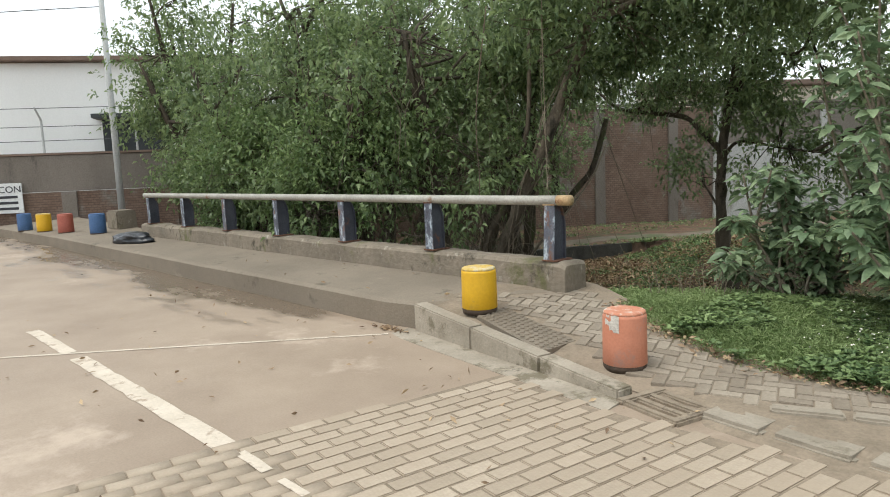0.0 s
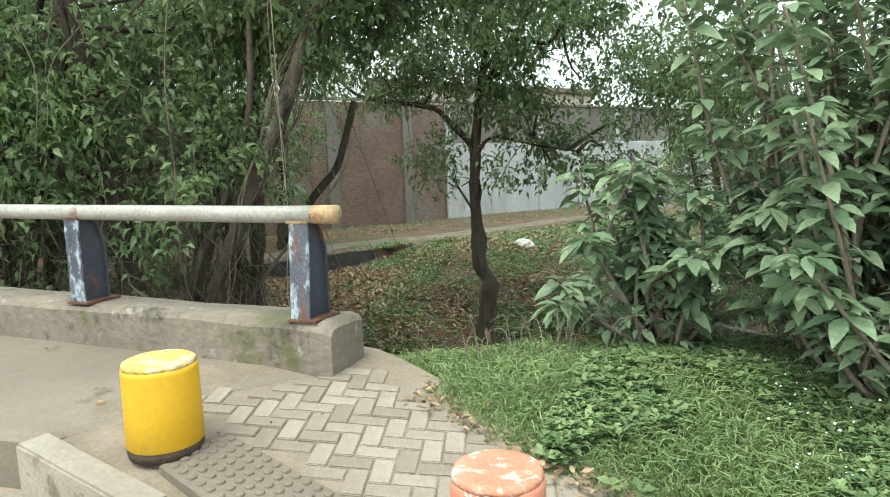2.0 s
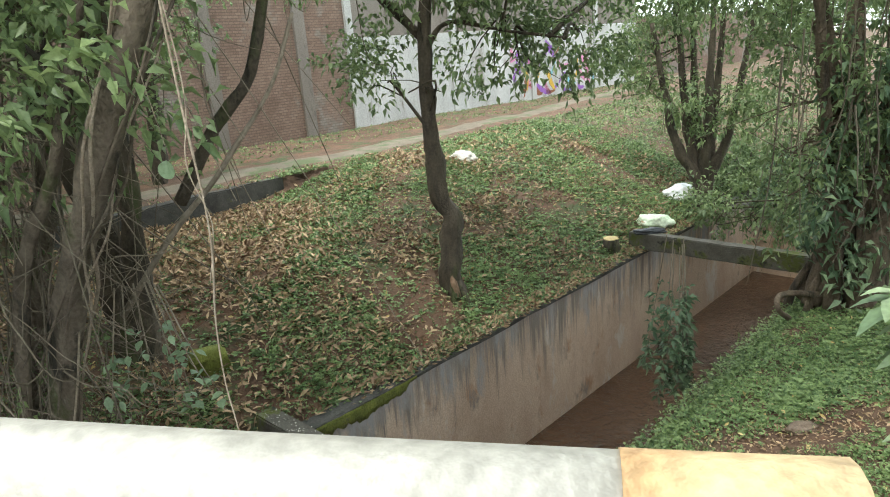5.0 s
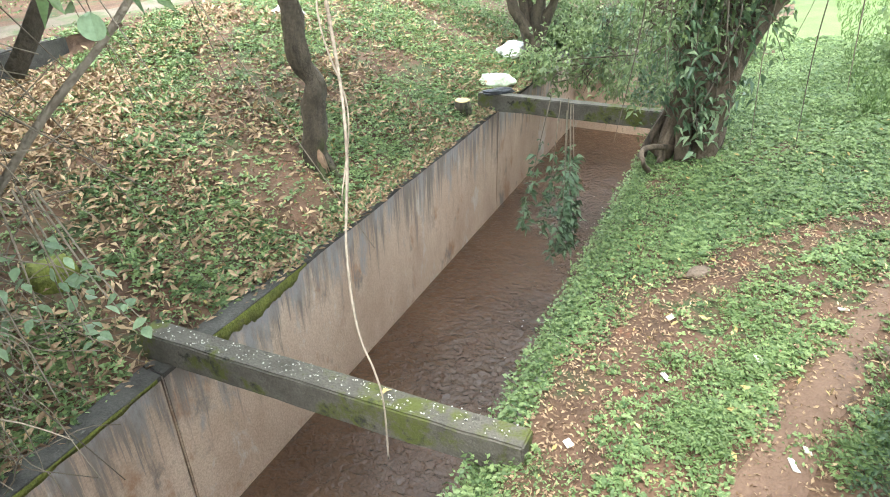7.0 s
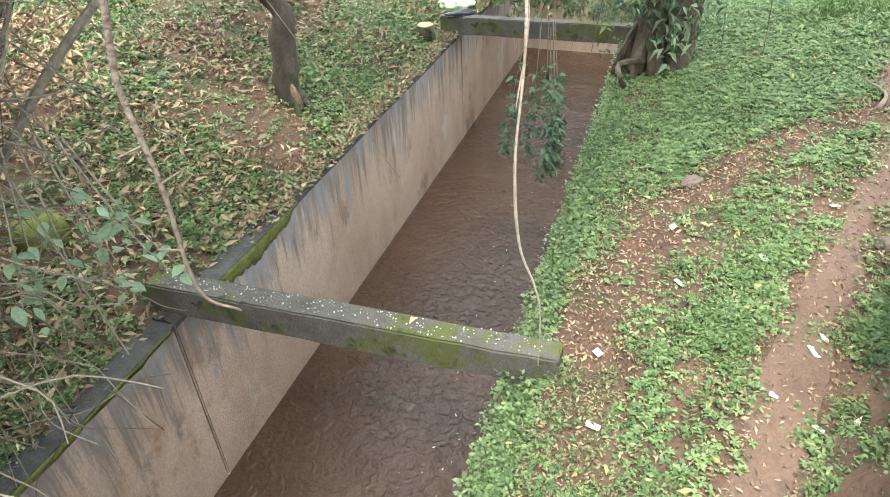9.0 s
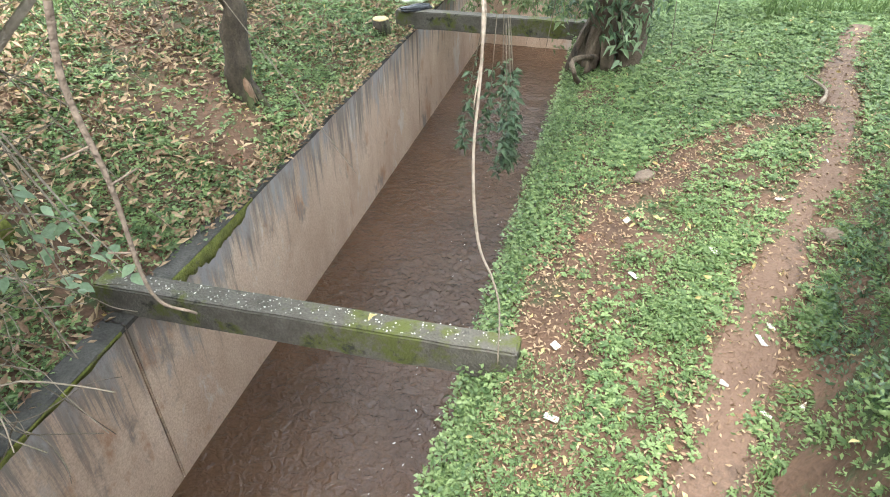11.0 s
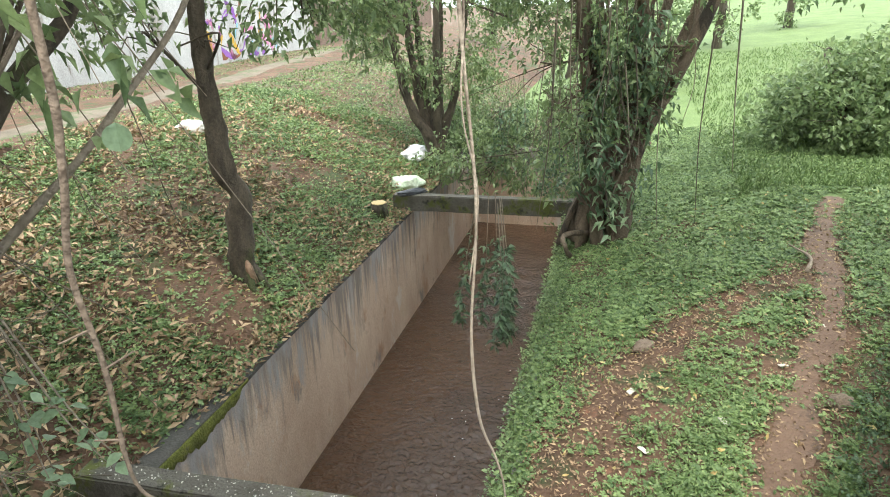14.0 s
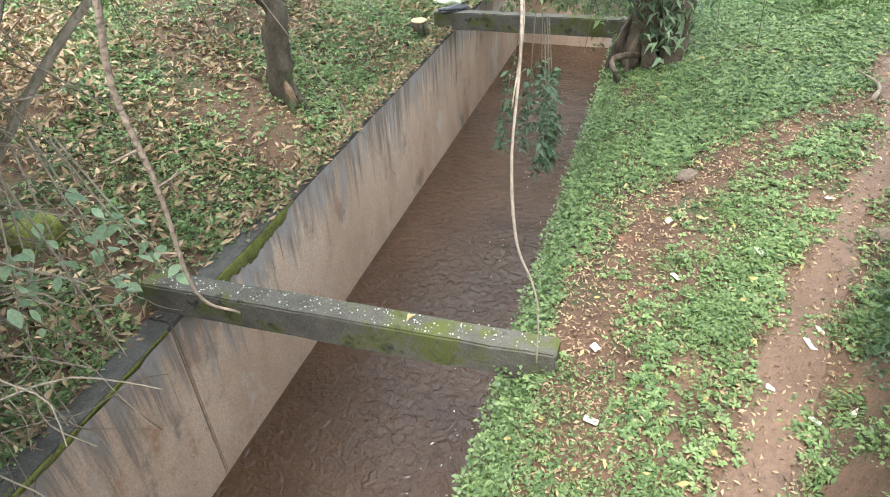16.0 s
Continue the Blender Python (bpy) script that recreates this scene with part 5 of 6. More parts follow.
def big_leaf_bush():
    rng = np.random.default_rng(31)
    spots = [(-1.72, 7.2), (-0.6, 7.0), (0.3, 6.85), (1.2, 6.7), (-0.8, 7.5), (0.6, 7.5), (2.2, 6.6), (0.0, 7.3), (1.5, 7.5), (-0.5, 8.0), (0.6, 8.2), (1.6, 6.3), (-1.85, 7.48), (-0.5, 6.6), (0.35, 6.3), (1.1, 6.15), (1.9, 6.25), (2.7, 6.3)]
    for i, (x, y) in enumerate(spots):
        b = g(x, y, 0.1)
        b[2] = max(b[2], -0.1)
        bush = thing("leafy_bush", tuple(b), "tall shrub with broad pointed green leaves on the verge", "bush", "broad-leaved shrubs")
        h = (1.6, 2.7, 3.3, 3.4, 3.4, 3.8, 3.4, 3.6, 4.0, 4.4, 4.6, 3.2, 1.1, 1.1, 1.2, 1.35, 1.5, 1.6)[i]
        P, D, L = [], [], []
        for k in range(18):
            a = rng.uniform(0, 6.28)
            rr = rng.uniform(0.15, 0.75 + 0.08 * h)
            top = b + np.array([rr * math.cos(a), rr * math.sin(a), h * rng.uniform(0.3, 1.0)])
            path = spline([b + rng.normal(0, 0.04, 3) * (1, 1, 0), (b + top) / 2 + rng.normal(0, 0.14, 3), top], 15)
            part("stem", tube(path, [0.024, 0.009], 6), M["bark_pale"], bush, smooth=True)
            for q, count, size in [(path[14], 12, 0.19), (path[13], 10, 0.185), (path[12], 8, 0.175), (path[11], 8, 0.165), (path[10], 7, 0.155), (path[8], 7, 0.15), (path[6], 6, 0.14), (path[4], 5, 0.12)]:
                turn = rng.uniform(0, 6.28)
                for j in range(count):
                    a = turn + j * 2.4 + rng.normal(0, 0.2)
                    P.append(q + np.array([math.cos(a) * 0.03, math.sin(a) * 0.03, rng.uniform(-0.05, 0.04)]))
                    D.append((math.cos(a), math.sin(a), rng.uniform(-0.3, 0.55)))
                    L.append(size * rng.uniform(0.55, 1.1))
        part("leaves", broad_leaf_mesh(np.array(P), np.array(D), np.array(L), rng, 0.52), M["leaf_big"], bush)


big_leaf_bush()


def far_green():
    rng = np.random.default_rng(41)
    for u, v, s, h in ((8.9, 13.6, 1.3, 2.0), (11.0, 14.2, 1.5, 2.1), (13.5, 15.5, 1.7, 2.4)):
        x, y = can(u, v)
        b = g(x, y)
        stems = [([b, b + (0.1, 0.1, 0.6), b + (rng.normal(0, 0.5), rng.normal(0, 0.5), h * 0.7)], 0.06, 0.02) for k in range(5)]
        tree("round_shrub", stems, [(b + (0, 0, h * 0.45), (s, s, h * 0.5), 3), (b + (0.6, 0.2, h * 0.85), (s * 0.7, s * 0.7, h * 0.25), 1)], 11000, 0.15, ("leaf_mid", "leaf_dark"), "rounded dark green shrub on the lawn", R, 10, fine=False, group="shrubs on the lawn")
    for u, v, h in ((18, 30, 9), (9, 36, 10), (1.5, 34, 9), (-4, 40, 8), (25, 24, 10), (14, 44, 11), (30, 36, 12), (4.5, 24, 7), (22, 14, 9), (16, 10, 8)):
        x, y = can(u, v)
        b = g(x, y)
        stems = [([b, b + (0.2, 0.1, h * 0.3), b + (rng.normal(0, 0.6), rng.normal(0, 0.6), h * 0.85)], 0.2, 0.06) for k in range(2)]
        tree("lawn_tree", stems, [(b + (0, 0, h * 0.75), (2.6, 2.6, h * 0.22), 4), (b + (1.2, 0.5, h * 0.5), (1.8, 1.8, h * 0.16), 2), (b + (-1.4, -0.3, h * 0.45), (1.6, 1.6, h * 0.15), 2), (b + (0.2, -0.6, h * 0.2), (2.0, 1.8, h * 0.14), 2)],
             5200, 0.2, ("leaf_mid", "leaf_dark"), "leafy green tree at the back of the lawn", R, 12, fine=False, group="trees at the back of the lawn")


far_green()


def end_shrubs():
    for u, v, s, h in ((2.7, 17.3, 1.0, 1.7), (0.7, 17.8, 1.0, 1.5), (3.9, 15.2, 0.7, 1.5), (-0.5, 16.6, 0.6, 1.1)):
        x, y = can(u, v)
        b = g(x, y)
        stems = [([b, b + (0.05, 0.1, 0.5), b + (R.normal(0, 0.4), R.normal(0, 0.4), h * 0.8)], 0.03, 0.012) for k in range(5)]
        tree("shrub", stems, [(b + (0, -0.2, h * 0.55), (s, s, h * 0.5), 3), (b + (-0.3, -0.8, h * 0.2), (s * 0.8, s * 0.5, h * 0.35), 1.5)], 3600, 0.14, ("leaf_dark", "leaf_mid"), "dark leafy shrub at the bend of the canal", R, 8, group="shrubs at the bend")


    x, y = can(-0.3, 12.3)
    b = g(x, y)
    c1, c2, c3 = np.array(can(0.7, 12.5, -2.5)), np.array(can(1.7, 13.2, -2.2)), np.array(can(2.7, 12.2, -2.0))
    stems = [([b, b + (0.1, 0.0, 0.5), (b + c1) / 2 + (0, 0, 0.4), c + (0, 0, 0.1)], 0.03, 0.012) for c in (c1, c2, c3, c1 + (0.2, 0.3, 0.5))]
    tree("shrub", stems, [(c1, (0.7, 0.7, 0.7), 2), (c2, (0.8, 0.7, 0.8), 2), (c3, (0.7, 0.7, 0.9), 2)], 3600, 0.13, ("leaf_dark", "leaf_mid"), "straggling shrub leaning over the canal past the strut", R, 10, group="shrubs at the bend")


end_shrubs()


# ---- vines ----
def vines():
    v = thing("hanging_vine", (-5.12, 7.5, 0.0), "long dry twisted vine hanging over the canal", "vine")
    part("strand", tube(spline([(-5.3, 7.75, 3.9), (-5.2, 7.62, 3.0), (-5.17, 7.6, 1.6), (-5.13, 7.58, 0.95), (-5.16, 7.55, 0.55), (-5.15, 7.52, 0.28), (-5.11, 7.48, 0.14), (-5.09, 7.46, 0.02), (-5.09, 7.45, -0.22)], 60), [0.0055, 0.005, 0.0036, 0.0024], 7, 0.6), M["vine"], v, smooth=True)
    part("strand", tube(spline([(-5.25, 7.7, 3.9), (-5.23, 7.6, 2.6), (-5.15, 7.61, 1.55), (-5.17, 7.57, 1.2), (-5.12, 7.59, 0.95), (-5.16, 7.56, 0.7)], 40), [0.0038, 0.0024], 6, 0.6), M["vine"], v, smooth=True)
    w = thing("hanging_branch", (-6.0, 7.1, 0.55), "pale bare branch hanging down with a dark tip", "vine")
    part("strand", tube(spline([(-6.1, 7.5, 3.9), (-6.02, 7.12, 2.4), (-5.985, 7.1, 1.47), (-5.995, 7.1, 1.23), (-6.02, 7.1, 1.06), (-6.005, 7.1, 0.87), (-6.0, 7.1, 0.62), (-5.93, 7.1, 0.545)], 50), [0.0075, 0.007, 0.0055, 0.003], 7, 0.3), M["bark_brown"], w, smooth=True)
    for a, b in (((-6.005, 7.1, 0.87), (-5.95, 7.08, 0.905)), ((-6.01, 7.1, 0.95), (-6.06, 7.08, 0.94)), ((-6.0, 7.1, 0.72), (-6.05, 7.1, 0.73))):
        part("twig", tube([a, b], [0.003, 0.0015], 5), M["bark_brown"], w)
    # heart-shaped leaf on a thin stem
    h = thing("heart_leaf", (-6.19, 8.9, 1.0), "single pale green heart-shaped leaf on a thin stem", "leaf")
    part("stem", tube(spline([(-6.6, 9.4, 2.6), (-6.4, 9.1, 1.7), (-6.2, 8.93, 1.12)], 12), [0.004, 0.002], 5), M["vine"], h)
    V = [(-6.19, 8.9, 1.03)]
    for k in range(24):
        a = 2 * math.pi * k / 24
        r = 0.055 * (1 - 0.32 * math.sin(a)) * (1.0 if math.sin(a) < 0.85 else 0.7)
        V.append((-6.19 + r * math.cos(a), 8.9 - 0.02 * abs(math.cos(a)), 0.985 + 1.05 * r * math.sin(a)))
    part("blade", (V, [[0, 1 + k, 1 + (k + 1) % 24] for k in range(24)]), M["leaf_pale"], h)
    br = thing("bare_branch", (-6.6, 10.0, 0.6), "thin bare branch slanting up from the scrub", "branch")
    part("wood", tube(spline([(-7.7, 10.0, -0.5), (-7.08, 10.0, 0.21), (-6.61, 10.0, 0.65), (-6.36, 10, 0.92), (-5.96, 10, 1.38), (-5.7, 10.0, 1.9)], 24), [0.03, 0.022, 0.014], 7, 0.3), M["bark_pale"], br, smooth=True)
    part("wood", tube(spline([(-7.6, 11, 0.3), (-7.17, 11, 0.91), (-6.91, 11, 1.18), (-6.61, 11, 1.52), (-6.3, 11, 2.4)], 20), [0.07, 0.06, 0.05], 8, 0.3), M["bark"], br, smooth=True)
    # curtains of thin dry vines
    rng = np.random.default_rng(51)
    pieces = []
    for k in range(105):
        x = -6.95 - 8.5 * rng.random() ** 1.6
        y = rng.uniform(7.0, 9.6) if x < -8 else rng.uniform(8.0, 11.5)
        if x > -7.8 and y < 9.0:
            y, x = y + 1.0, x - 0.5
        z0 = rng.uniform(0.4, 5.0)
        z1 = max(ground_z(x, y) + 0.05, z0 - rng.uniform(1.0, 4.5))
        sx, sy = rng.normal(0, 0.8, 2)
        p = [(x, y, z0), (x + sx * 0.4 + rng.normal(0, 0.08), y + sy * 0.4, z0 * 0.6 + z1 * 0.4), (x + sx, y + sy, z1)]
        pieces.append(tube(spline(p, 8), [rng.uniform(0.004, 0.014), 0.004], 4, 0, False))
    for k in range(16):
        x, y = rng.uniform(-9.4, -7.9), rng.uniform(9.2, 11.0)
        z0, z1 = rng.uniform(0.5, 3.6), ground_z(x, y)
        pieces.append(tube(spline([(x + 0.55, y + 0.1, z0 + 0.5), (x + 0.2, y, (z0 + z1) / 2 + 0.3), (x - rng.uniform(0, 0.6), y, z1)], 8), [rng.uniform(0.004, 0.012), 0.004], 4, 0, False))
    tb = can(4.0, 8.2)
    for k in range(60):
        x, y = tb[0] + rng.normal(0.25, 0.65), tb[1] + rng.normal(-0.1, 0.45)
        z0 = rng.uniform(0.5, 3.2)
        z1 = max(z0 - rng.uniform(0.8, 3.6), -2.3)
        pieces.append(tube(spline([(x, y, z0), (x + rng.normal(0, 0.12), y, (z0 + z1) / 2), (x + rng.normal(0, 0.3), y - 0.1, z1)], 8), [rng.uniform(0.006, 0.018), 0.005], 4, 0, False))
    for k in range(20):
        x, y = can(rng.uniform(1.9, 4.1), rng.uniform(8.9, 12.5))
        z0 = rng.uniform(-1.0, 2.4)
        z1 = max(z0 - rng.uniform(1.0, 3.6), -4.6)
        pieces.append(tube(spline([(x + rng.normal(0.5, 0.4), y, z0), (x + rng.normal(0.1, 0.35), y, (z0 + z1) / 2), (x + rng.normal(-0.1, 0.3), y - 0.1, z1)], 8), [rng.uniform(0.005, 0.014), 0.004], 4, 0, False))
    for k in range(150):
        x, y, z = rng.uniform(-12, -4.6), rng.uniform(7.6, 11.0), rng.uniform(1.0, 4.2)
        if x > -6.9:
            y, z = rng.uniform(10.5, 13), rng.uniform(2.2, 4.5)
        e = rng.normal(0, 0.55, 3) * (1, 0.6, 0.9)
        pieces.append(tube(spline([(x, y, z), np.array((x, y, z)) + e * 0.6 + (0, 0, -0.25), np.array((x, y, z)) + e + rng.normal(0, 0.2, 3)], 9), [0.007, 0.003], 4, 0, False))
    for k in range(420):
        p = np.array([rng.uniform(-9.6, -7.45), rng.uniform(8.7, 10.4), rng.uniform(-1.8, 1.9)])
        pts = [p]
        d = rng.normal(0, 0.5, 3) * (1, 0.5, 1) + (0, 0, -0.9)
        for j in range(5):
            d = d + rng.normal(0, 0.45, 3) * (1, 0.6, 0.7)
            pts.append(pts[-1] + unit(d) * rng.uniform(0.14, 0.34))
        pts = [q for q in pts if q[2] > -2.7]
        if len(pts) > 2:
            pieces.append(tube(spline(pts, 14), [rng.uniform(0.003, 0.008), 0.003], 4, 0, False))
    for k in range(330):
        x = rng.uniform(-13.5, -7.6)
        p = np.array([x, rng.uniform(7.2, 10.2), rng.uniform(-0.8, 1.9)])
        d = rng.normal(0, 0.7, 3) + (0, 0, -0.35)
        pts = [p]
        for j in range(5):
            d = d + rng.normal(0, 0.4, 3)
            pts.append(pts[-1] + unit(d) * rng.uniform(0.15, 0.4))
        pts = [q for q in pts if q[2] > -1.8]
        if len(pts) > 2:
            pieces.append(tube(spline(pts, 12), [rng.uniform(0.004, 0.012), 0.003], 4, 0, False))
    V, F = join(*pieces)
    solid("vine_tangle", (V, np.array(F)), M["twig"], "tangle of thin dry hanging vines under the trees", "vines", kind="stuff")
    # leafy sprays
    for name, c, r, n, s, lab in (("leafy_vine", (-7.28, 9.7, -0.95), (0.34, 0.22, 0.36), 64, 0.10, "trailing vine with pale oval leaves over the bank"),
                                  ("hanging_spray", (-2.4, 14.25, -2.55), (0.8, 0.65, 0.9), 640, 0.15, "leafy spray hanging over the canal water"),
                                  ("tangle_leaves", (-8.6, 9.5, 0.3), (0.8, 0.8, 1.3), 420, 0.065, "small green leaves caught in the vine tangle"),
                                  ("tangle_leaves", (-8.3, 9.7, -1.3), (0.7, 0.7, 0.6), 520, 0.08, "low green creeper under the leaning tree"),
                                  ("hanging_spray", can(2.9, 10.9, -1.9), (0.7, 0.6, 1.1), 420, 0.13, "leafy spray hanging behind the far strut"),
                                  ("hanging_spray", can(1.9, 12.8, -1.8), (0.9, 0.7, 1.0), 520, 0.13, "leafy spray hanging behind the far strut"),
                                  ("hanging_spray", can(3.3, 13.6, -1.4), (0.9, 0.8, 1.3), 520, 0.13, "leafy spray hanging behind the far strut")):
        t = thing(name, c, lab, "vine")
        c = np.array(c)
        P, D = [], []
        for k in range(7):
            o = rng.normal(0, 0.45, 2)
            pth = spline([c + (o[0] * r[0] * 0.5, o[1] * r[1] * 0.5, r[2] + 0.5), c + (o[0] * r[0], o[1] * r[1], 0.2), c + (o[0] * r[0] * 1.5, o[1] * r[1], -r[2] * rng.uniform(0.5, 1))], 14)
            part("stem", tube(pth, [0.008, 0.003], 5), M["bark_pale"], t)
            for j in range(n // 7):
                P.append(pth[rng.integers(4, 14)] + rng.normal(0, 0.03, 3))
                D.append(rng.normal(0, 1, 3) * (1, 1, 0.5) + (0, 0, -0.2))
        shape = (lambda a, b, c: broad_leaf_mesh(a, b, c, rng, 0.78)) if name == "leafy_vine" else (lambda a, b, c: leaf_mesh(a, b, c, rng, 0.42))
        part("leaves", shape(np.array(P), np.array(D), rng.uniform(0.6, 1.1, len(P)) * s), M[{"leafy_vine": "leaf_pale", "tangle_leaves": "leaf_mid"}.get(name, "leaf_deep")], t)


vines()


# ---- rubbish and small things ----
def lump(name, at, size, mat, label, category, seed, turn=0.0):
    bm = bmesh.new()
    bmesh.ops.create_icosphere(bm, subdivisions=4, radius=1)
    m = Matrix.Rotation(turn, 3, "Z")
    for v in bm.verts:
        k = 1 + 0.28 * noise.noise(v.co * 1.6 + Vector((seed, 0, 0))) + 0.12 * noise.noise(v.co * 5 + Vector((0, seed, 0))) + 0.05 * noise.noise(v.co * 13 + Vector((0, 0, seed)))
        c = v.co * k
        v.co = m @ Vector((c.x * size[0], c.y * size[1], max(c.z, -0.55) * size[2])) + Vector(at) + Vector((0, 0, 0.5 * size[2]))
    return solid(name, from_bm(bm), mat, label, category, smooth=True)


def on_bank(u, v, dz=0.0):
    x, y = can(u, v)
    return (x, y, ground_z(x, y) + dz)


lump("plastic_bag", on_bank(-1.0, 13.4), (0.42, 0.27, 0.22), M["bag_white"], "crumpled white plastic bag on the bank", "bag", 1, 0.6)
lump("plastic_bag", on_bank(-1.15, 14.0), (0.28, 0.19, 0.12), M["bag_white"], "small white plastic bag on the bank", "bag", 4, 0.2)
lump("plastic_bag", on_bank(-0.55, 11.2), (0.42, 0.26, 0.2), M["bag_green"], "pale green and white plastic bag by the strut", "bag", 2, 0.1)
lump("dark_bag", can(0.02, 9.9, -2.43), (0.36, 0.13, 0.07), M["bag_black"], "flattened dark plastic bag at the end of the strut", "bag", 3, 0.2)
lump("sack", on_bank(-4.98, 9.71), (0.36, 0.2, 0.17), M["sackcloth"], "pale woven sack lying on the leaf-strewn bank", "sack", 5, -0.5)
lump("rubbish_bag", (-14.1, 5.05, walk_z(-14.1, 5.05)), (0.62, 0.28, 0.14), M["bag_black"], "torn black rubbish bag slumped on the sidewalk", "bag", 6, 0.2)
lump("stone", on_bank(4.65, 4.23), (0.16, 0.10, 0.05), M["stone"], "flat brown stone on the bare dirt", "stone", 7, 0.5)
lump("stone", on_bank(6.35, 2.9), (0.13, 0.11, 0.07), M["stone"], "rounded dark stone beside the dirt trail", "stone", 8)
st = on_bank(-0.5, 9.25)
stump = thing("tree_stump", st, "short stump with a yellow cut top beside the strut", "stump")
part("wood", lathe([(0.2, -0.1), (0.17, 0.1), (0.16, 0.26)], 16, st, 0.25), M["bark"], stump, smooth=True)
part("cut_face", lathe([(0.16, 0.255), (0.15, 0.275), (0.02, 0.29)], 16, st, 0.25), M["wood_cut"], stump, "pale yellow cut face")
lump("wood_chips", on_bank(-0.22, 9.0), (0.2, 0.15, 0.07), M["wood_cut"], "yellow wood chips beside the stump", "wood chips", 12)
s0 = on_bank(6.77, 6.08, 0.02)
s1, s2 = on_bank(6.9, 6.5, 0.06), on_bank(6.69, 6.85, 0.16)
sk = thing("stick", s0, "crooked pale stick lying on the dirt trail", "stick")
part("wood", tube(spline([s0, s1, s2], 10), [0.035, 0.022, 0.012], 7, 0.3), M["vine"], sk, smooth=True)
for k, (u, v) in enumerate(((5.6, 1.37), (5.29, 0.88), (5.83, 0.71), (5.68, 1.54), (6.57, 4.4), (4.08, 0.43), (5.32, 2.63), (5.55, 0.6), (4.0, 1.2), (4.5, 3.2), (4.6, 2.2), (6.0, 3.6))):
    rr = random.Random(k)
    x, y, z = on_bank(u, v, 0.03)
    solid("litter_scrap", box(x, y, z, rr.uniform(0.05, 0.14), rr.uniform(0.04, 0.08), 0.012, 0.003, Matrix.Rotation(rr.uniform(0, 3), 4, "Z") @ Matrix.Rotation(0.25, 4, "X"), 0.02), M["chalk"], "scrap of pale litter on the bank", "litter", "litter on the bank")


# ---- ground cover, grass and leaf litter ----
def trail_gap(u, v):
    return gap_cell(round(u * 25), round(v * 25))


@functools.lru_cache(maxsize=None)
def gap_cell(i, j):
    u, v, d = i / 25, j / 25, 9.0
    for pts, w in ((TRAIL_A, 0.2), (TRAIL_B, 0.27)):
        P = np.array(pts)
        for a, b in zip(P[:-1], P[1:]):
            t = min(max(((u - a[0]) * (b[0] - a[0]) + (v - a[1]) * (b[1] - a[1])) / ((b - a) @ (b - a)), 0), 1)
            d = min(d, math.hypot(u - a[0] - t * (b[0] - a[0]), v - a[1] - t * (b[1] - a[1])) - w)
    return d


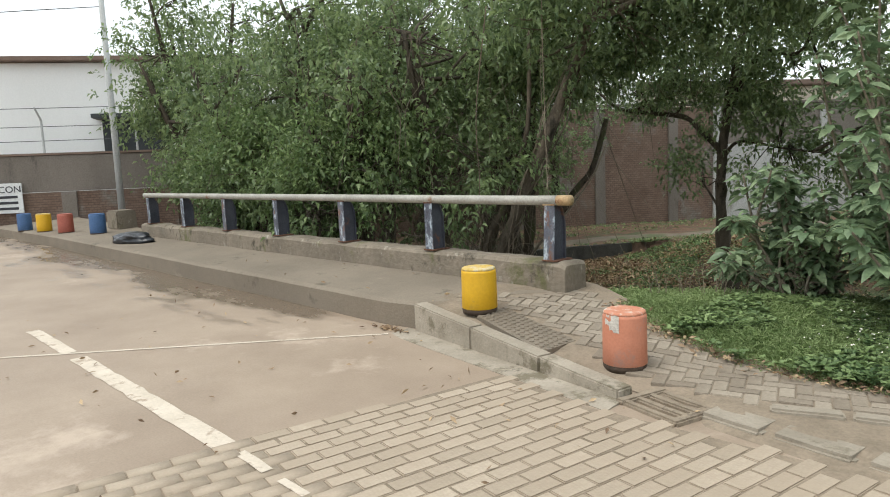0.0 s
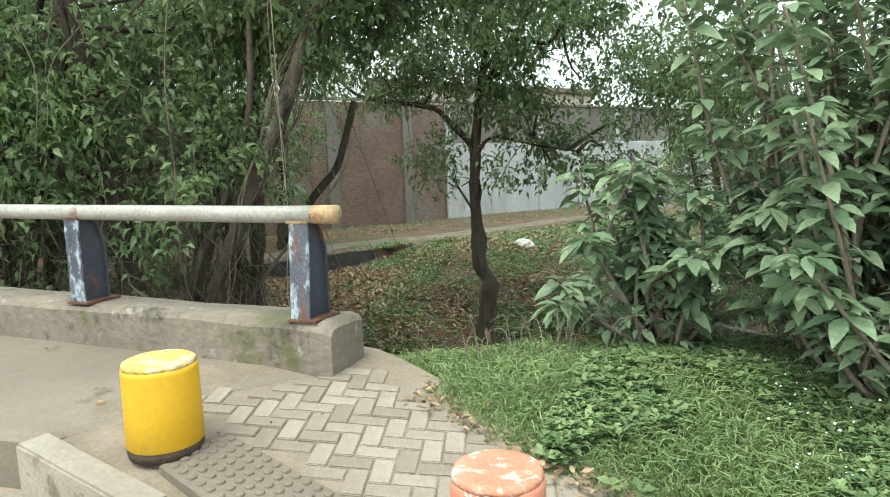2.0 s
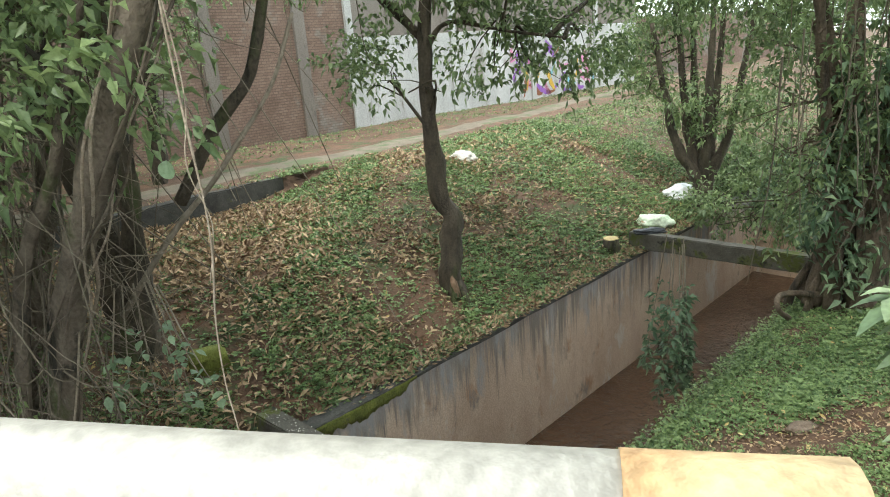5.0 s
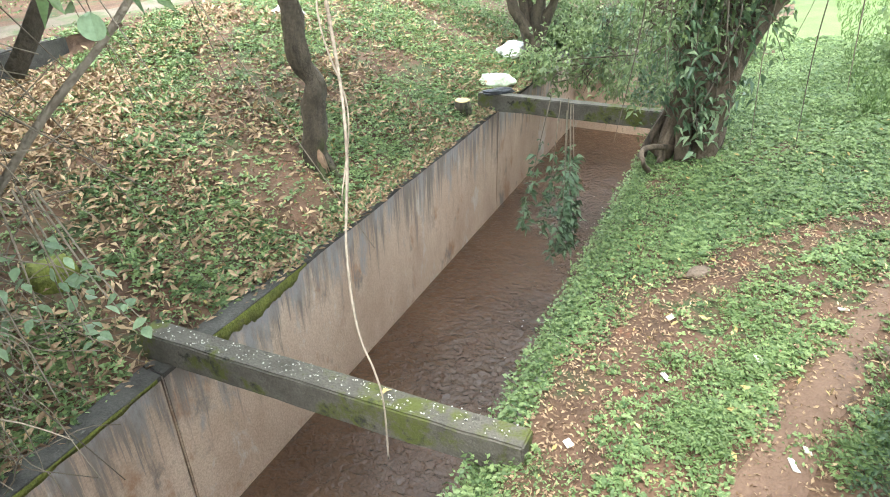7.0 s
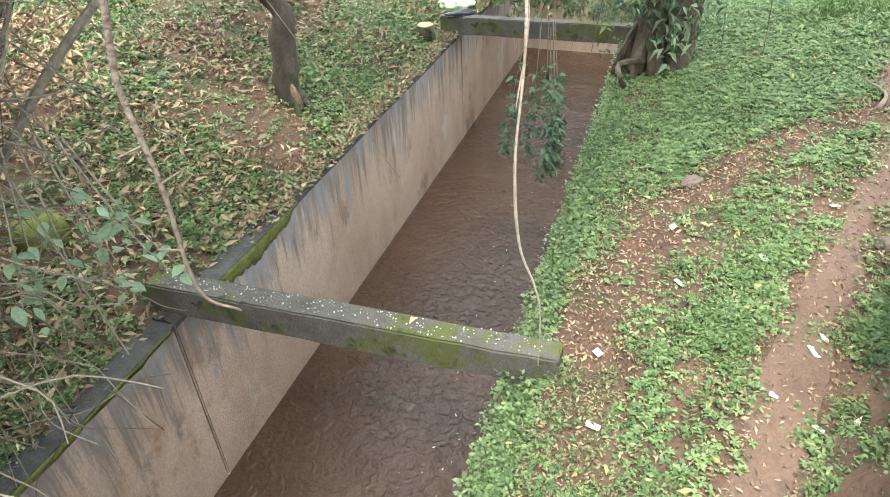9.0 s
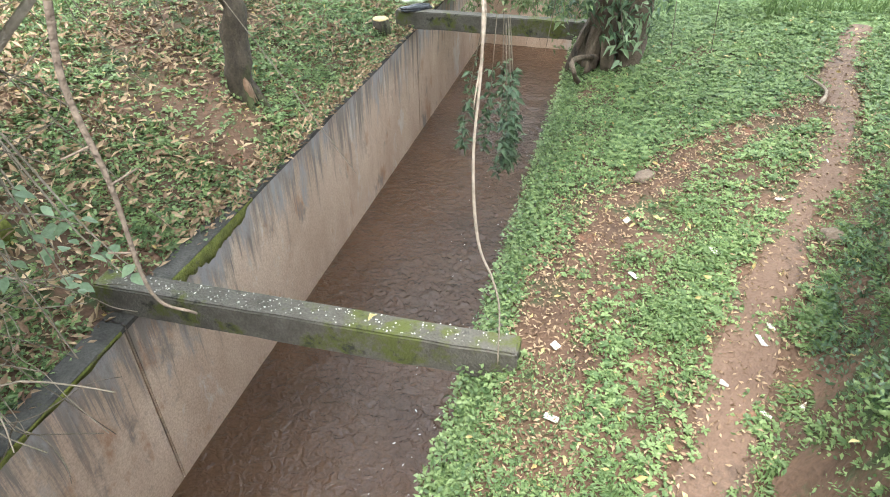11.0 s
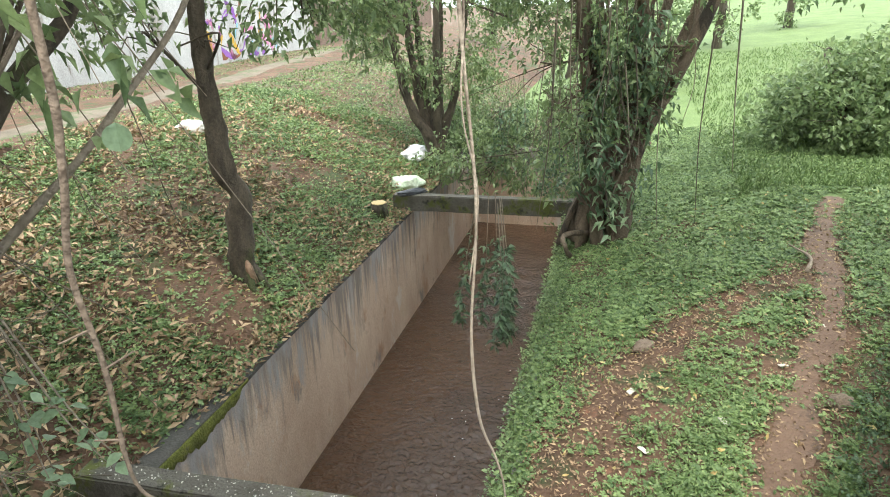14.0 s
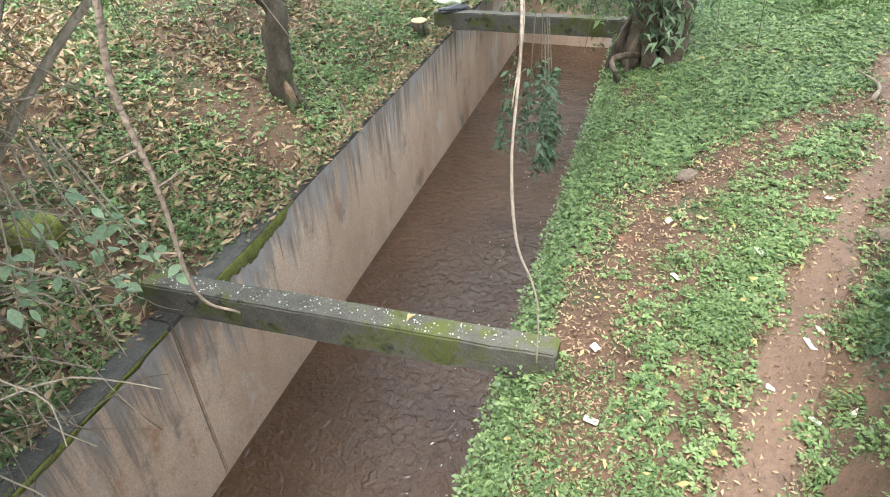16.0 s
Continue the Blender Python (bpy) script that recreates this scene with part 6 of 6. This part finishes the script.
def covers():
    rng = np.random.default_rng(61)

    def spread(n, u0, u1, v0, v1, chance, near=1.0):
        out = []
        uu = rng.uniform(u0, u1, n)
        vv = v0 + (v1 - v0) * rng.random(n) ** near
        for u, v in zip(uu, vv):
            c = chance(u, v)
            if c > 0 and rng.random() < c:
                x, y = can(u, v)
                if u < WIDE or rim(x, y) > 0.2:
                    out.append((x, y, ground_z(x, y)))
        return np.array(out)

    def lay(name, P, size, mat, label, up, lift=0.02, width=0.6, cat="ground cover"):
        n = len(P)
        D = unit(np.concatenate([rng.normal(0, 1, (n, 2)), np.abs(rng.normal(up, 0.3, (n, 1)))], 1))
        P = P + np.array([0, 0, 1]) * (rng.random((n, 1)) * lift)
        solid(name, small_leaf_mesh(P, D, size * rng.uniform(0.6, 1.35, n), rng, width), M[mat], label, cat, kind="stuff")

    def plants(name, P, lo, hi, mat, label, k=7, lift=0.55, cat="ground cover"):
        n = len(P)
        P = P + np.array([0, 0, 1]) * (rng.random((n, 1)) * 0.05)
        solid(name, rosette_mesh(P, rng.uniform(lo, hi, n), rng, k, lift), M[mat], label, cat, kind="stuff")

    left = lambda u, v: 0.2 + 0.8 * smooth(-0.12, 0.16, noise.noise(Vector((u * 0.55, v * 0.55, 2))) + 0.25 * (u > -1.6) + 0.03 * (v - 6) + 0.2 * noise.noise(Vector((u * 2, v * 2, 21))))
    def right(u, v):
        edge = smooth(-0.2, 0.34, trail_gap(u, v) + 0.42 * noise.noise(Vector((u * 1.6, v * 1.6, 9))) + 0.22 * noise.noise(Vector((u * 5, v * 5, 19))))
        worn = smooth(-0.25, 0.22, noise.noise(Vector((u * 0.8, v * 0.8, 5))) + 0.5 * noise.noise(Vector((u * 2.9, v * 2.9, 15))) + 0.3 * (u < 4.6) + 0.25 * smooth(3, 7, v))
        return edge * (0.22 + 0.78 * worn)

    lay("bank_weeds", spread(120000, -7.6, -0.16, -3, 16, left, 1.25), 0.055, "cover", "low green creeping weeds on the far bank", 0.35, 0.09)
    lay("bank_weeds", spread(210000, 3.3, 9.5, -2.5, 15, right, 1.45), 0.038, "cover_bright", "low bright green creeping weeds along the canal edge", 0.4, 0.05)
    lay("bank_weeds", np.concatenate([spread(26000, -7.8, -0.3, 14, 30, lambda u, v: 0.9, 1.3), spread(14000, -13.2, -7.4, -2, 34, lambda u, v: 0 if abs(u + 9.3) < 1.15 else 0.8), spread(22000, 5.2, 12, 5.5, 15.5, lambda u, v: smooth(5.4, 7.6, u + 1.2 * noise.noise(Vector((u, v, 31)))) * smooth(5.6, 9.0, v + 1.5 * noise.noise(Vector((u, v, 33)))) * smooth(15.5, 12.0, v + 1.5 * noise.noise(Vector((u, v, 35)))) * (0.25 + 0.75 * smooth(-0.2, 0.2, noise.noise(Vector((u * 1.5, v * 1.5, 37))))) * (1.0 if trail_gap(u, v) > 0.05 else 0.1)), spread(9000, -0.2, 3.6, 16.6, 26, lambda u, v: 1.0)]), 0.07, "cover", "low green weeds further along the banks", 0.5, 0.05)
    patchy = lambda u, v: left(u, v) * (0.25 + 0.75 * smooth(-0.15, 0.2, noise.noise(Vector((u * 1.3, v * 1.3, 51)))))
    plants("weed_plants", spread(34000, -7.6, -0.2, -3, 16, patchy, 1.2), 0.045, 0.095, "cover_bright", "small leafy weeds in patches on the far bank")
    tufts = lambda u, v: right(u, v) * (0.3 + 0.7 * smooth(-0.2, 0.15, noise.noise(Vector((u * 1.7, v * 1.7, 53)))))
    plants("weed_plants", spread(58000, 3.35, 9.5, -2.5, 15, tufts, 1.3), 0.028, 0.056, "cover_bright", "small bright leafy weeds on the near bank")
    plants("weed_plants", spread(46000, 4.2, 13, 4.5, 16.5, lambda u, v: (0.35 + 0.65 * smooth(-0.2, 0.15, noise.noise(Vector((u * 1.1, v * 1.1, 57))))) * (1.0 if trail_gap(u, v) > 0.05 else 0.08)), 0.04, 0.08, "cover_bright", "leafy weeds between the canal and the lawn")
    edge = spread(20000, 3.22, 3.62, -2.5, 14, lambda u, v: 0.9)
    edge[:, 2] = Z_TOP + 0.05 + rng.uniform(-0.3, 0.12, len(edge))
    lay("edge_weeds", edge, 0.05, "cover", "weeds spilling over the canal edge", 0.1, 0.05)
    lip = spread(9000, -0.36, 0.02, 1.8, 14, lambda u, v: smooth(1.8, 3.6, v) * (0.5 + 0.5 * smooth(-0.2, 0.2, noise.noise(Vector((v * 1.3, 0, 3))))))
    lip[:, 2] = Z_TOP + 0.03
    lay("edge_weeds", lip[::2], 0.07, "cover", "weeds along the top of the canal wall", 0.3, 0.06)
    lay("leaf_litter", lip[1::2], 0.11, "dead", "dry leaves along the top of the canal wall", 0.2, 0.05, 0.36, "leaf litter")
    tall = lambda u, v: smooth(0.05, 0.3, noise.noise(Vector((u * 1.1, v * 1.1, 12)))) * (trail_gap(u, v) > 0.1)
    P = np.concatenate([spread(22000, 4.6, 9.0, -2.0, 4.5, tall), spread(4000, 3.4, 4.2, -2.2, 1.0, lambda u, v: 1.0)])
    lay("fern_weeds", P, 0.04, "cover", "taller feathery weeds beside the dirt trail", 0.5, 0.14, 0.45)
    Q = np.concatenate([spread(420, 4.3, 5.8, -1.5, 4.4, lambda u, v: smooth(0.0, 0.25, noise.noise(Vector((u * 1.5, v * 1.5, 81)))) * (trail_gap(u, v) > 0.12)), spread(420, 5.8, 8.5, -2.0, 3.2, lambda u, v: smooth(-0.1, 0.25, noise.noise(Vector((u * 1.5, v * 1.5, 83)))) * (trail_gap(u, v) > 0.12))])
    FP, FD, FS = [], [], []
    for q in Q:
        for j in range(4):
            a, reach = rng.uniform(0, 6.28), rng.uniform(0.14, 0.3)
            dirn, sidew = np.array([math.cos(a), math.sin(a), 0.0]), np.array([-math.sin(a), math.cos(a), 0.0])
            for i in range(1, 8):
                f = i / 7
                at = q + dirn * reach * f + np.array([0, 0, 0.03 + reach * (0.7 * f - 0.6 * f * f)])
                for sgn in (-1, 1):
                    FP.append(at)
                    FD.append(sidew * sgn + dirn * 0.6 + np.array([0, 0, rng.normal(0, 0.15)]))
                    FS.append(0.075 * (1.15 - 0.75 * f))
    solid("fern_fronds", small_leaf_mesh(np.array(FP), np.array(FD), np.array(FS), rng, 0.34), M["leaf_bright"], "feathery fern fronds beside the dirt trail", "ferns", kind="stuff")
    lay("fern_weeds", spread(30000, 5.9, 9.0, -2.5, 3.6, lambda u, v: smooth(0.12, 0.4, trail_gap(u, v) + 0.2 * noise.noise(Vector((u * 2, v * 2, 41))))), 0.05, "leaf_deep", "darker leafy weeds above the dirt trail", 0.55, 0.2, 0.45)
    dead = lambda u, v: 0.2 + 0.8 * smooth(-0.1, 0.25, noise.noise(Vector((u * 0.6, v * 0.6, 8))) + 0.14 * (v < 6) - 0.015 * (v - 6))
    lay("leaf_litter", spread(24000, -7.4, -0.16, -3, 15, dead, 1.2), 0.14, "dead", "dry brown fallen leaves over the far bank", 0.3, 0.10, 0.32, "leaf litter")
    lay("leaf_litter", spread(24000, 3.5, 9, -2, 9, lambda u, v: 0.12 + 0.88 * (trail_gap(u, v) < 0.25)), 0.045, "dead", "dry fallen leaves scattered on the near bank", 0.15, 0.05, 0.4, "leaf litter")
    lay("leaf_litter", spread(8000, 3.4, 7.6, -0.8, 9.5, lambda u, v: smooth(0.3, -0.1, trail_gap(u, v) + 0.2 * noise.noise(Vector((u * 3, v * 3, 71)))) * (0.35 if u > 5.2 and v < 4.6 else 1.0)), 0.055, "dead", "dry leaves and bits lying on the bare dirt", 0.15, 0.03, 0.34, "leaf litter")
    lay("leaf_litter", np.concatenate([spread(2200, -7, -0.3, -2, 13, lambda u, v: 1), spread(600, 3.5, 9, -2, 10, lambda u, v: 1)]), 0.08, "litter_leaf", "yellow fallen leaves on the banks", 0.2, 0.06, 0.4, "leaf litter")
    lay("leaf_litter", spread(9000, -7.0, -2.6, -1.0, 6.5, lambda u, v: smooth(6.5, 3.5, v) * (0.35 + 0.65 * smooth(-0.1, 0.2, noise.noise(Vector((u * 0.9, v * 0.9, 14))))) * smooth(-2.4, -3.6, u)), 0.15, "dead", "long dry leaves heaped below the low wall", 0.35, 0.09, 0.3, "leaf litter")
    # lawn and far grass
    P = np.concatenate([spread(30000, 6.5, 22, 10, 34, lambda u, v: 1.0 if trail_gap(u, v) > 0 else 0.1, 1.6)])
    n = len(P)
    D = unit(np.concatenate([rng.normal(0, 0.5, (n, 2)), np.ones((n, 1))], 1))
    solid("lawn_grass", small_leaf_mesh(P, D, rng.uniform(0.08, 0.2, n), rng, 0.16), M["lawn_blades"], "short bright grass on the lawn", "grass", kind="stuff")
    # verge by the parapet's end
    P, D, S = [], [], []
    k = 0
    while k < 165000:
        x = -3.4 + 8.5 * rng.random() ** 1.5
        y = edge_y(x) + 3.2 * rng.random() ** 1.2 - 0.04
        d = rim(x, y)
        k += 1
        if d > 0.06:
            continue
        if y - edge_y(x) < 0.1 and rng.random() < 0.6:
            continue
        P.append((x, y, ground_z(x, y + 0.12) - 0.02))
        a = rng.uniform(0, 6.28)
        D.append((0.55 * math.cos(a), 0.55 * math.sin(a), rng.uniform(0.5, 1.2)))
        S.append(rng.uniform(0.1, 0.38) * (0.6 + 0.4 * smooth(0.0, 0.5, y - edge_y(x))))
    solid("verge_grass", leaf_mesh(np.array(P), np.array(D), np.array(S), rng, 0.024, 0.45, 0.02), M["grass"], "long green grass on the verge beside the bridge", "grass", kind="stuff")
    P = np.array([(x, y, z + 0.1) for x, y, z in P if rng.random() < 0.16 and x > -2.2 and noise.noise(Vector((x * 1.2, y * 1.2, 1))) > -0.1])
    plants("verge_weeds", P, 0.035, 0.075, "cover", "broad-leaved weeds among the verge grass", 6, 0.7)
    P = np.array([(x, y, ground_z(x, y) + rng.uniform(0.12, 0.26)) for x, y in ((-1.2 + 2.4 * rng.random(), 5.2 + 1.5 * rng.random()) for k in range(420)) if rim(x, y) < 0 and y > edge_y(x) + 0.1 and noise.noise(Vector((x * 1.7, y * 1.7, 6))) > -0.05])
    lay("white_flowers", P, 0.016, "chalk", "tiny white flowers of weeds in the verge grass", 0.5, 0.05, 0.9, "flowers")
    stalks = []
    for k in range(46):
        f = rng.random()
        x, y = -3.3 + 1.9 * f + rng.normal(0, 0.08), 6.2 + 1.35 * f + rng.normal(-0.05, 0.08)
        z, a, h = walk_z(x, y) - 0.05, rng.uniform(0, 6.28), rng.uniform(0.2, 0.5)
        lean = np.array([math.cos(a), math.sin(a), 0]) * h * rng.uniform(0.3, 1.1)
        root = np.array([x, y, z])
        stalks.append(tube(spline([root, root + lean * 0.35 + (0, 0, h * 0.7), root + lean + (0, 0, h * rng.uniform(0.5, 1.0))], 8), [0.004, 0.0015], 4, 0, False))
    V, F = join(*stalks)
    solid("dry_stalks", (V, np.array(F)), M["vine"], "dry bent weed stalks along the edge of the verge", "weeds", kind="stuff")
    # dry leaves along the pavers' edge and in the gutter
    P = []
    for k in range(480):
        x = rng.uniform(-3.0, 1.0)
        y = edge_y(x) + rng.normal(-0.03, 0.07)
        P.append((x, y, walk_z(x, y) + 0.025))
    for k in range(90):
        P.append((-4.75 + rng.normal(0, 0.16), 4.34 - abs(rng.normal(0, 0.05)), -0.045))
    for k in range(160):
        x, y = rng.uniform(-9, -1), rng.uniform(0, 5.5)
        P.append((x, y, (walk_z(x, y) + 0.012) if y > 4.5 else -0.04 + hump(x)))
    lay("leaf_litter", np.array(P), 0.055, "dead", "small dry leaves along the pavers and gutter", 0.1, 0.01, 0.4, "leaf litter")


covers()


# ---- kerbs, drain, paving ----
def kerbs():
    A, B = np.array([-4.45, 4.47]), np.array([-1.86, 3.98])
    kb = thing("kerb", (-3.2, 4.2, -0.1), "pale concrete kerb stones sloping down to the drain", "kerb", kind="structure")
    m = Matrix.Rotation(math.atan2(B[1] - A[1], B[0] - A[0]), 4, "Z")
    run = np.linalg.norm(B - A)
    fall = (0.03 - 0.245) / run
    shear = Matrix(((1, 0, 0, 0), (0, 1, 0, 0), (fall, 0, 1, 0), (0, 0, 0, 1)))
    for f0, f1 in ((0.0, 0.36), (0.362, 0.70), (0.702, 1.0)):
        p, l = A + (B - A) * (f0 + f1) / 2, run * (f1 - f0)
        part("kerb_stone", box(p[0], p[1], 0.245 + fall * run * (f0 + f1) / 2 - 0.16, l, 0.155, 0.32, 0.012, m @ shear, 0.004, 5), M["kerb"], kb)
    for x, y, l, w in ((-1.12, 4.02, 0.42, 0.24), (-0.66, 3.94, 0.46, 0.21), (-0.16, 3.86, 0.5, 0.2), (0.45, 3.75, 0.7, 0.2), (1.25, 3.58, 0.9, 0.2), (2.3, 3.32, 1.15, 0.2)):
        part("kerb_stone", box(x, y, -0.11, l - 0.012, w, 0.22, 0.022, Matrix.Rotation(radians(-11), 4, "Z"), 0.012, 4), M["kerb"], kb)
    for x, y, l, a in ((-0.83, 4.3, 0.4, 20), (-0.42, 4.43, 0.38, 14), (0.05, 4.5, 0.5, 8), (0.65, 4.56, 0.6, 5), (1.35, 4.6, 0.7, 3)):
        part("edging_stone", box(x, y, -0.02, l, 0.11, 0.1, 0.014, Matrix.Rotation(radians(a), 4, "Z"), 0.008, 3), M["kerb"], kb)
    # gutter strip
    V = [(-4.62, 4.17, -0.046), (-1.84, 3.70, -0.046), (-1.84, 3.92, -0.028), (-4.6, 4.44, -0.028)]
    V += [(x, y, z - 0.03) for x, y, z in V]
    solid("gutter", (V, [[0, 1, 2, 3], [0, 4, 5, 1], [1, 5, 6, 2], [2, 6, 7, 3], [3, 7, 4, 0]]), M["kerb"], "narrow concrete gutter strip below the kerb", "gutter", kind="structure")
    d = thing("drain_grate", (-1.57, 4.0, -0.04), "old slotted street drain grate clogged with mud", "drain grate")
    dm = Matrix.Rotation(radians(-17), 4, "Z")
    part("pit", box(-1.57, 4.0, -0.085, 0.46, 0.34, 0.06, 0.004, dm), M["dark_base"], d)
    for k in range(4):
        o = dm @ Vector((0, -0.165 + 0.11 * k, 0))
        part("bar", box(-1.57 + o.x, 4.0 + o.y, -0.045, 0.44, 0.062, 0.05, 0.012, dm, 0.006, 4), M["iron"], d)
    for q in (-1, 1):
        o = dm @ Vector((0.225 * q, 0, 0))
        part("frame_bar", box(-1.57 + o.x, 4.0 + o.y, -0.043, 0.075, 0.41, 0.055, 0.012, dm, 0.006), M["iron"], d)


kerbs()


def inside(poly, x, y):
    c = False
    for (x0, y0), (x1, y1) in zip(poly, poly[1:] + poly[:1]):
        if (y0 > y) != (y1 > y) and x < (x1 - x0) * (y - y0) / (y1 - y0) + x0:
            c = not c
    return c


def paving():
    # bed under the herringbone pavers
    xs, V, F = np.arange(-4.5, 6.01, 0.25), [], []
    for x in xs:
        y0 = np.interp(x, [-4.5, -1.9, -1.8, -1.36, -1.3, -0.3, 2.45, 6], [4.55, 4.18, 4.17, 4.15, 3.9, 3.72, 3.1, 2.3]) - 0.04
        y1 = edge_y(x) + 0.25
        for j in range(7):
            y = y0 + (y1 - y0) * j / 6
            V.append((x, y, walk_z(x, y) - (0.05 if j == 0 else 0.0) + 0.005 * noise.noise(Vector((x * 4, y * 4, 0)))))
    for i in range(len(xs) - 1):
        F += [[i * 7 + j, (i + 1) * 7 + j, (i + 1) * 7 + j + 1, i * 7 + j + 1] for j in range(6)]
    walkbed = solid("pavement_2", (V, F), M["joint"], "herringbone brick pavers set in dirt", "pavement", kind="structure")
    region = [(-4.35, 4.92), (-3.72, 4.92), (-2.68, 4.66), (-2.3, 4.42), (-1.7, 4.30), (-1.1, 4.34), (-0.6, 4.52), (0.6, 4.68), (4, 4.72), (4, 4.86), (0, 4.88), (-1.1, 4.94), (-1.7, 5.05), (-2.3, 5.26), (-2.9, 5.62), (-3.45, 5.92), (-3.62, 5.60), (-3.78, 5.38), (-4.1, 5.1)]
    w, th = 0.1005, radians(17)
    ca, sa = math.cos(th), math.sin(th)
    shape = box(0, 0, 0, 2 * w - 0.008, w - 0.008, 0.05, 0.005)
    me = make_mesh("paver", shape[0], shape[1], M["paver_walk"])
    rng = random.Random(5)
    for a in range(-60, 60):
        for b in range(-40, 40):
            c = (a - b) % 4
            if c == 0:
                px, py, r = (a + 1) * w, (b + 0.5) * w, 0
            elif c == 3:
                px, py, r = (a + 0.5) * w, (b + 1) * w, 90
            else:
                continue
            x, y = -2.98 + px * ca - py * sa, 4.94 + px * sa + py * ca
            if not inside(region, x, y):
                continue
            ob = new("paver", me)
            ob.parent = walkbed
            o = ORIGIN[walkbed.name]
            flat = pose(0, 0, 0, rng.uniform(-0.9, 0.9), rng.uniform(-0.9, 0.9), rng.uniform(-0.8, 0.8) + 17 + r)
            up = Vector((walk_z(x - 0.05, y) - walk_z(x + 0.05, y), walk_z(x, y - 0.05) - walk_z(x, y + 0.05), 0.1)).normalized()
            tip = Vector((0, 0, 1)).rotation_difference(up).to_matrix().to_4x4()
            ob.matrix_basis = Matrix.Translation((x - o[0], y - o[1], walk_z(x, y) - 0.016 + rng.uniform(-0.003, 0.003) - o[2])) @ tip @ flat
    # tactile slab
    t = solid("tactile_slab", prism([(-3.7, 4.5), (-2.72, 4.2), (-2.68, 4.6), (-3.68, 4.88)], lambda x, y: walk_z(x, y) - 0.05, lambda x, y: walk_z(x, y) + 0.004), M["walkway"], "worn tactile slab with raised dots", "tactile paving", kind="structure")
    dots = []
    for i in range(15):
        for j in range(6):
            x = -3.64 + i * 0.065
            y = 4.53 + j * 0.062 - 0.29 * i * 0.065
            dots.append(lathe([(0.022, 0.0), (0.02, 0.008), (0.012, 0.011)], 8, (x, y, walk_z(x, y) + 0.003)))
    part("stud", join(*dots), M["walkway"], t)
    # running-bond pavers in the road
    bed = [(-2.86, 3.84), (-1.9, 3.68), (-1.3, 3.70), (-0.3, 3.72), (2.6, 3.15), (6, 2.4), (6, -6), (-4.2, -6), (-3.45, 0.6), (-3.36, 1.3), (-3.25, 2.1), (-3.02, 2.9)]
    road_bed = solid("road_bed", prism(bed[::-1], -0.09, -0.040), M["joint"], "brick paving in the road with muddy joints", "road", kind="structure")
    th = radians(80)
    ca, sa = math.cos(th), math.sin(th)
    L, w = 0.235, 0.118
    shape = box(0, 0, 0, L - 0.009, w - 0.009, 0.05, 0.006)
    me = make_mesh("paver", shape[0], shape[1], M["paver"])
    far = []
    count = 0
    for b in range(-60, 60):
        for a in range(-60, 60):
            px, py = (a + 0.5 * (b % 2)) * L, b * w
            x, y = -1.8 + px * ca - py * sa, 2.4 + px * sa + py * ca
            if not inside(bed, x, y) or x > 4.5 or y < -2.5:
                continue
            z, zr = -0.058 + rng.uniform(-0.003, 0.003), 80 + rng.uniform(-0.8, 0.8)
            if x < 0.0 and y > 1.9 and count < 300:
                count += 1
                ob = new("paver", me)
                ob.parent = road_bed
                o = ORIGIN[road_bed.name]
                ob.matrix_basis = pose(x - o[0], y - o[1], z - o[2], rng.uniform(-0.8, 0.8), rng.uniform(-0.8, 0.8), zr)
            else:
                m = pose(x, y, z, 0, 0, zr)
                far.append(([m @ Vector(v) for v in ((-L / 2 + .006, -w / 2 + .006, 0.025), (L / 2 - .006, -w / 2 + .006, 0.025), (L / 2 - .006, w / 2 - .006, 0.025), (-L / 2 + .006, w / 2 - .006, 0.025),
                                                     (-L / 2 + .003, -w / 2 + .003, 0), (L / 2 - .003, -w / 2 + .003, 0), (L / 2 - .003, w / 2 - .003, 0), (-L / 2 + .003, w / 2 - .003, 0))],
                            [[0, 1, 2, 3], [4, 5, 1, 0], [5, 6, 2, 1], [6, 7, 3, 2], [7, 4, 0, 3]]))
    V, F = [], []
    for v, f in far:
        k = len(V)
        V += v
        F += [[i + k for i in q] for q in f]
    o = ORIGIN[road_bed.name]
    rest = part("pavers_rest", (np.array([tuple(v) for v in V]), np.array(F)), M["paver_stuff"], road_bed)
    tagged(rest, kind="stuff")


paving()
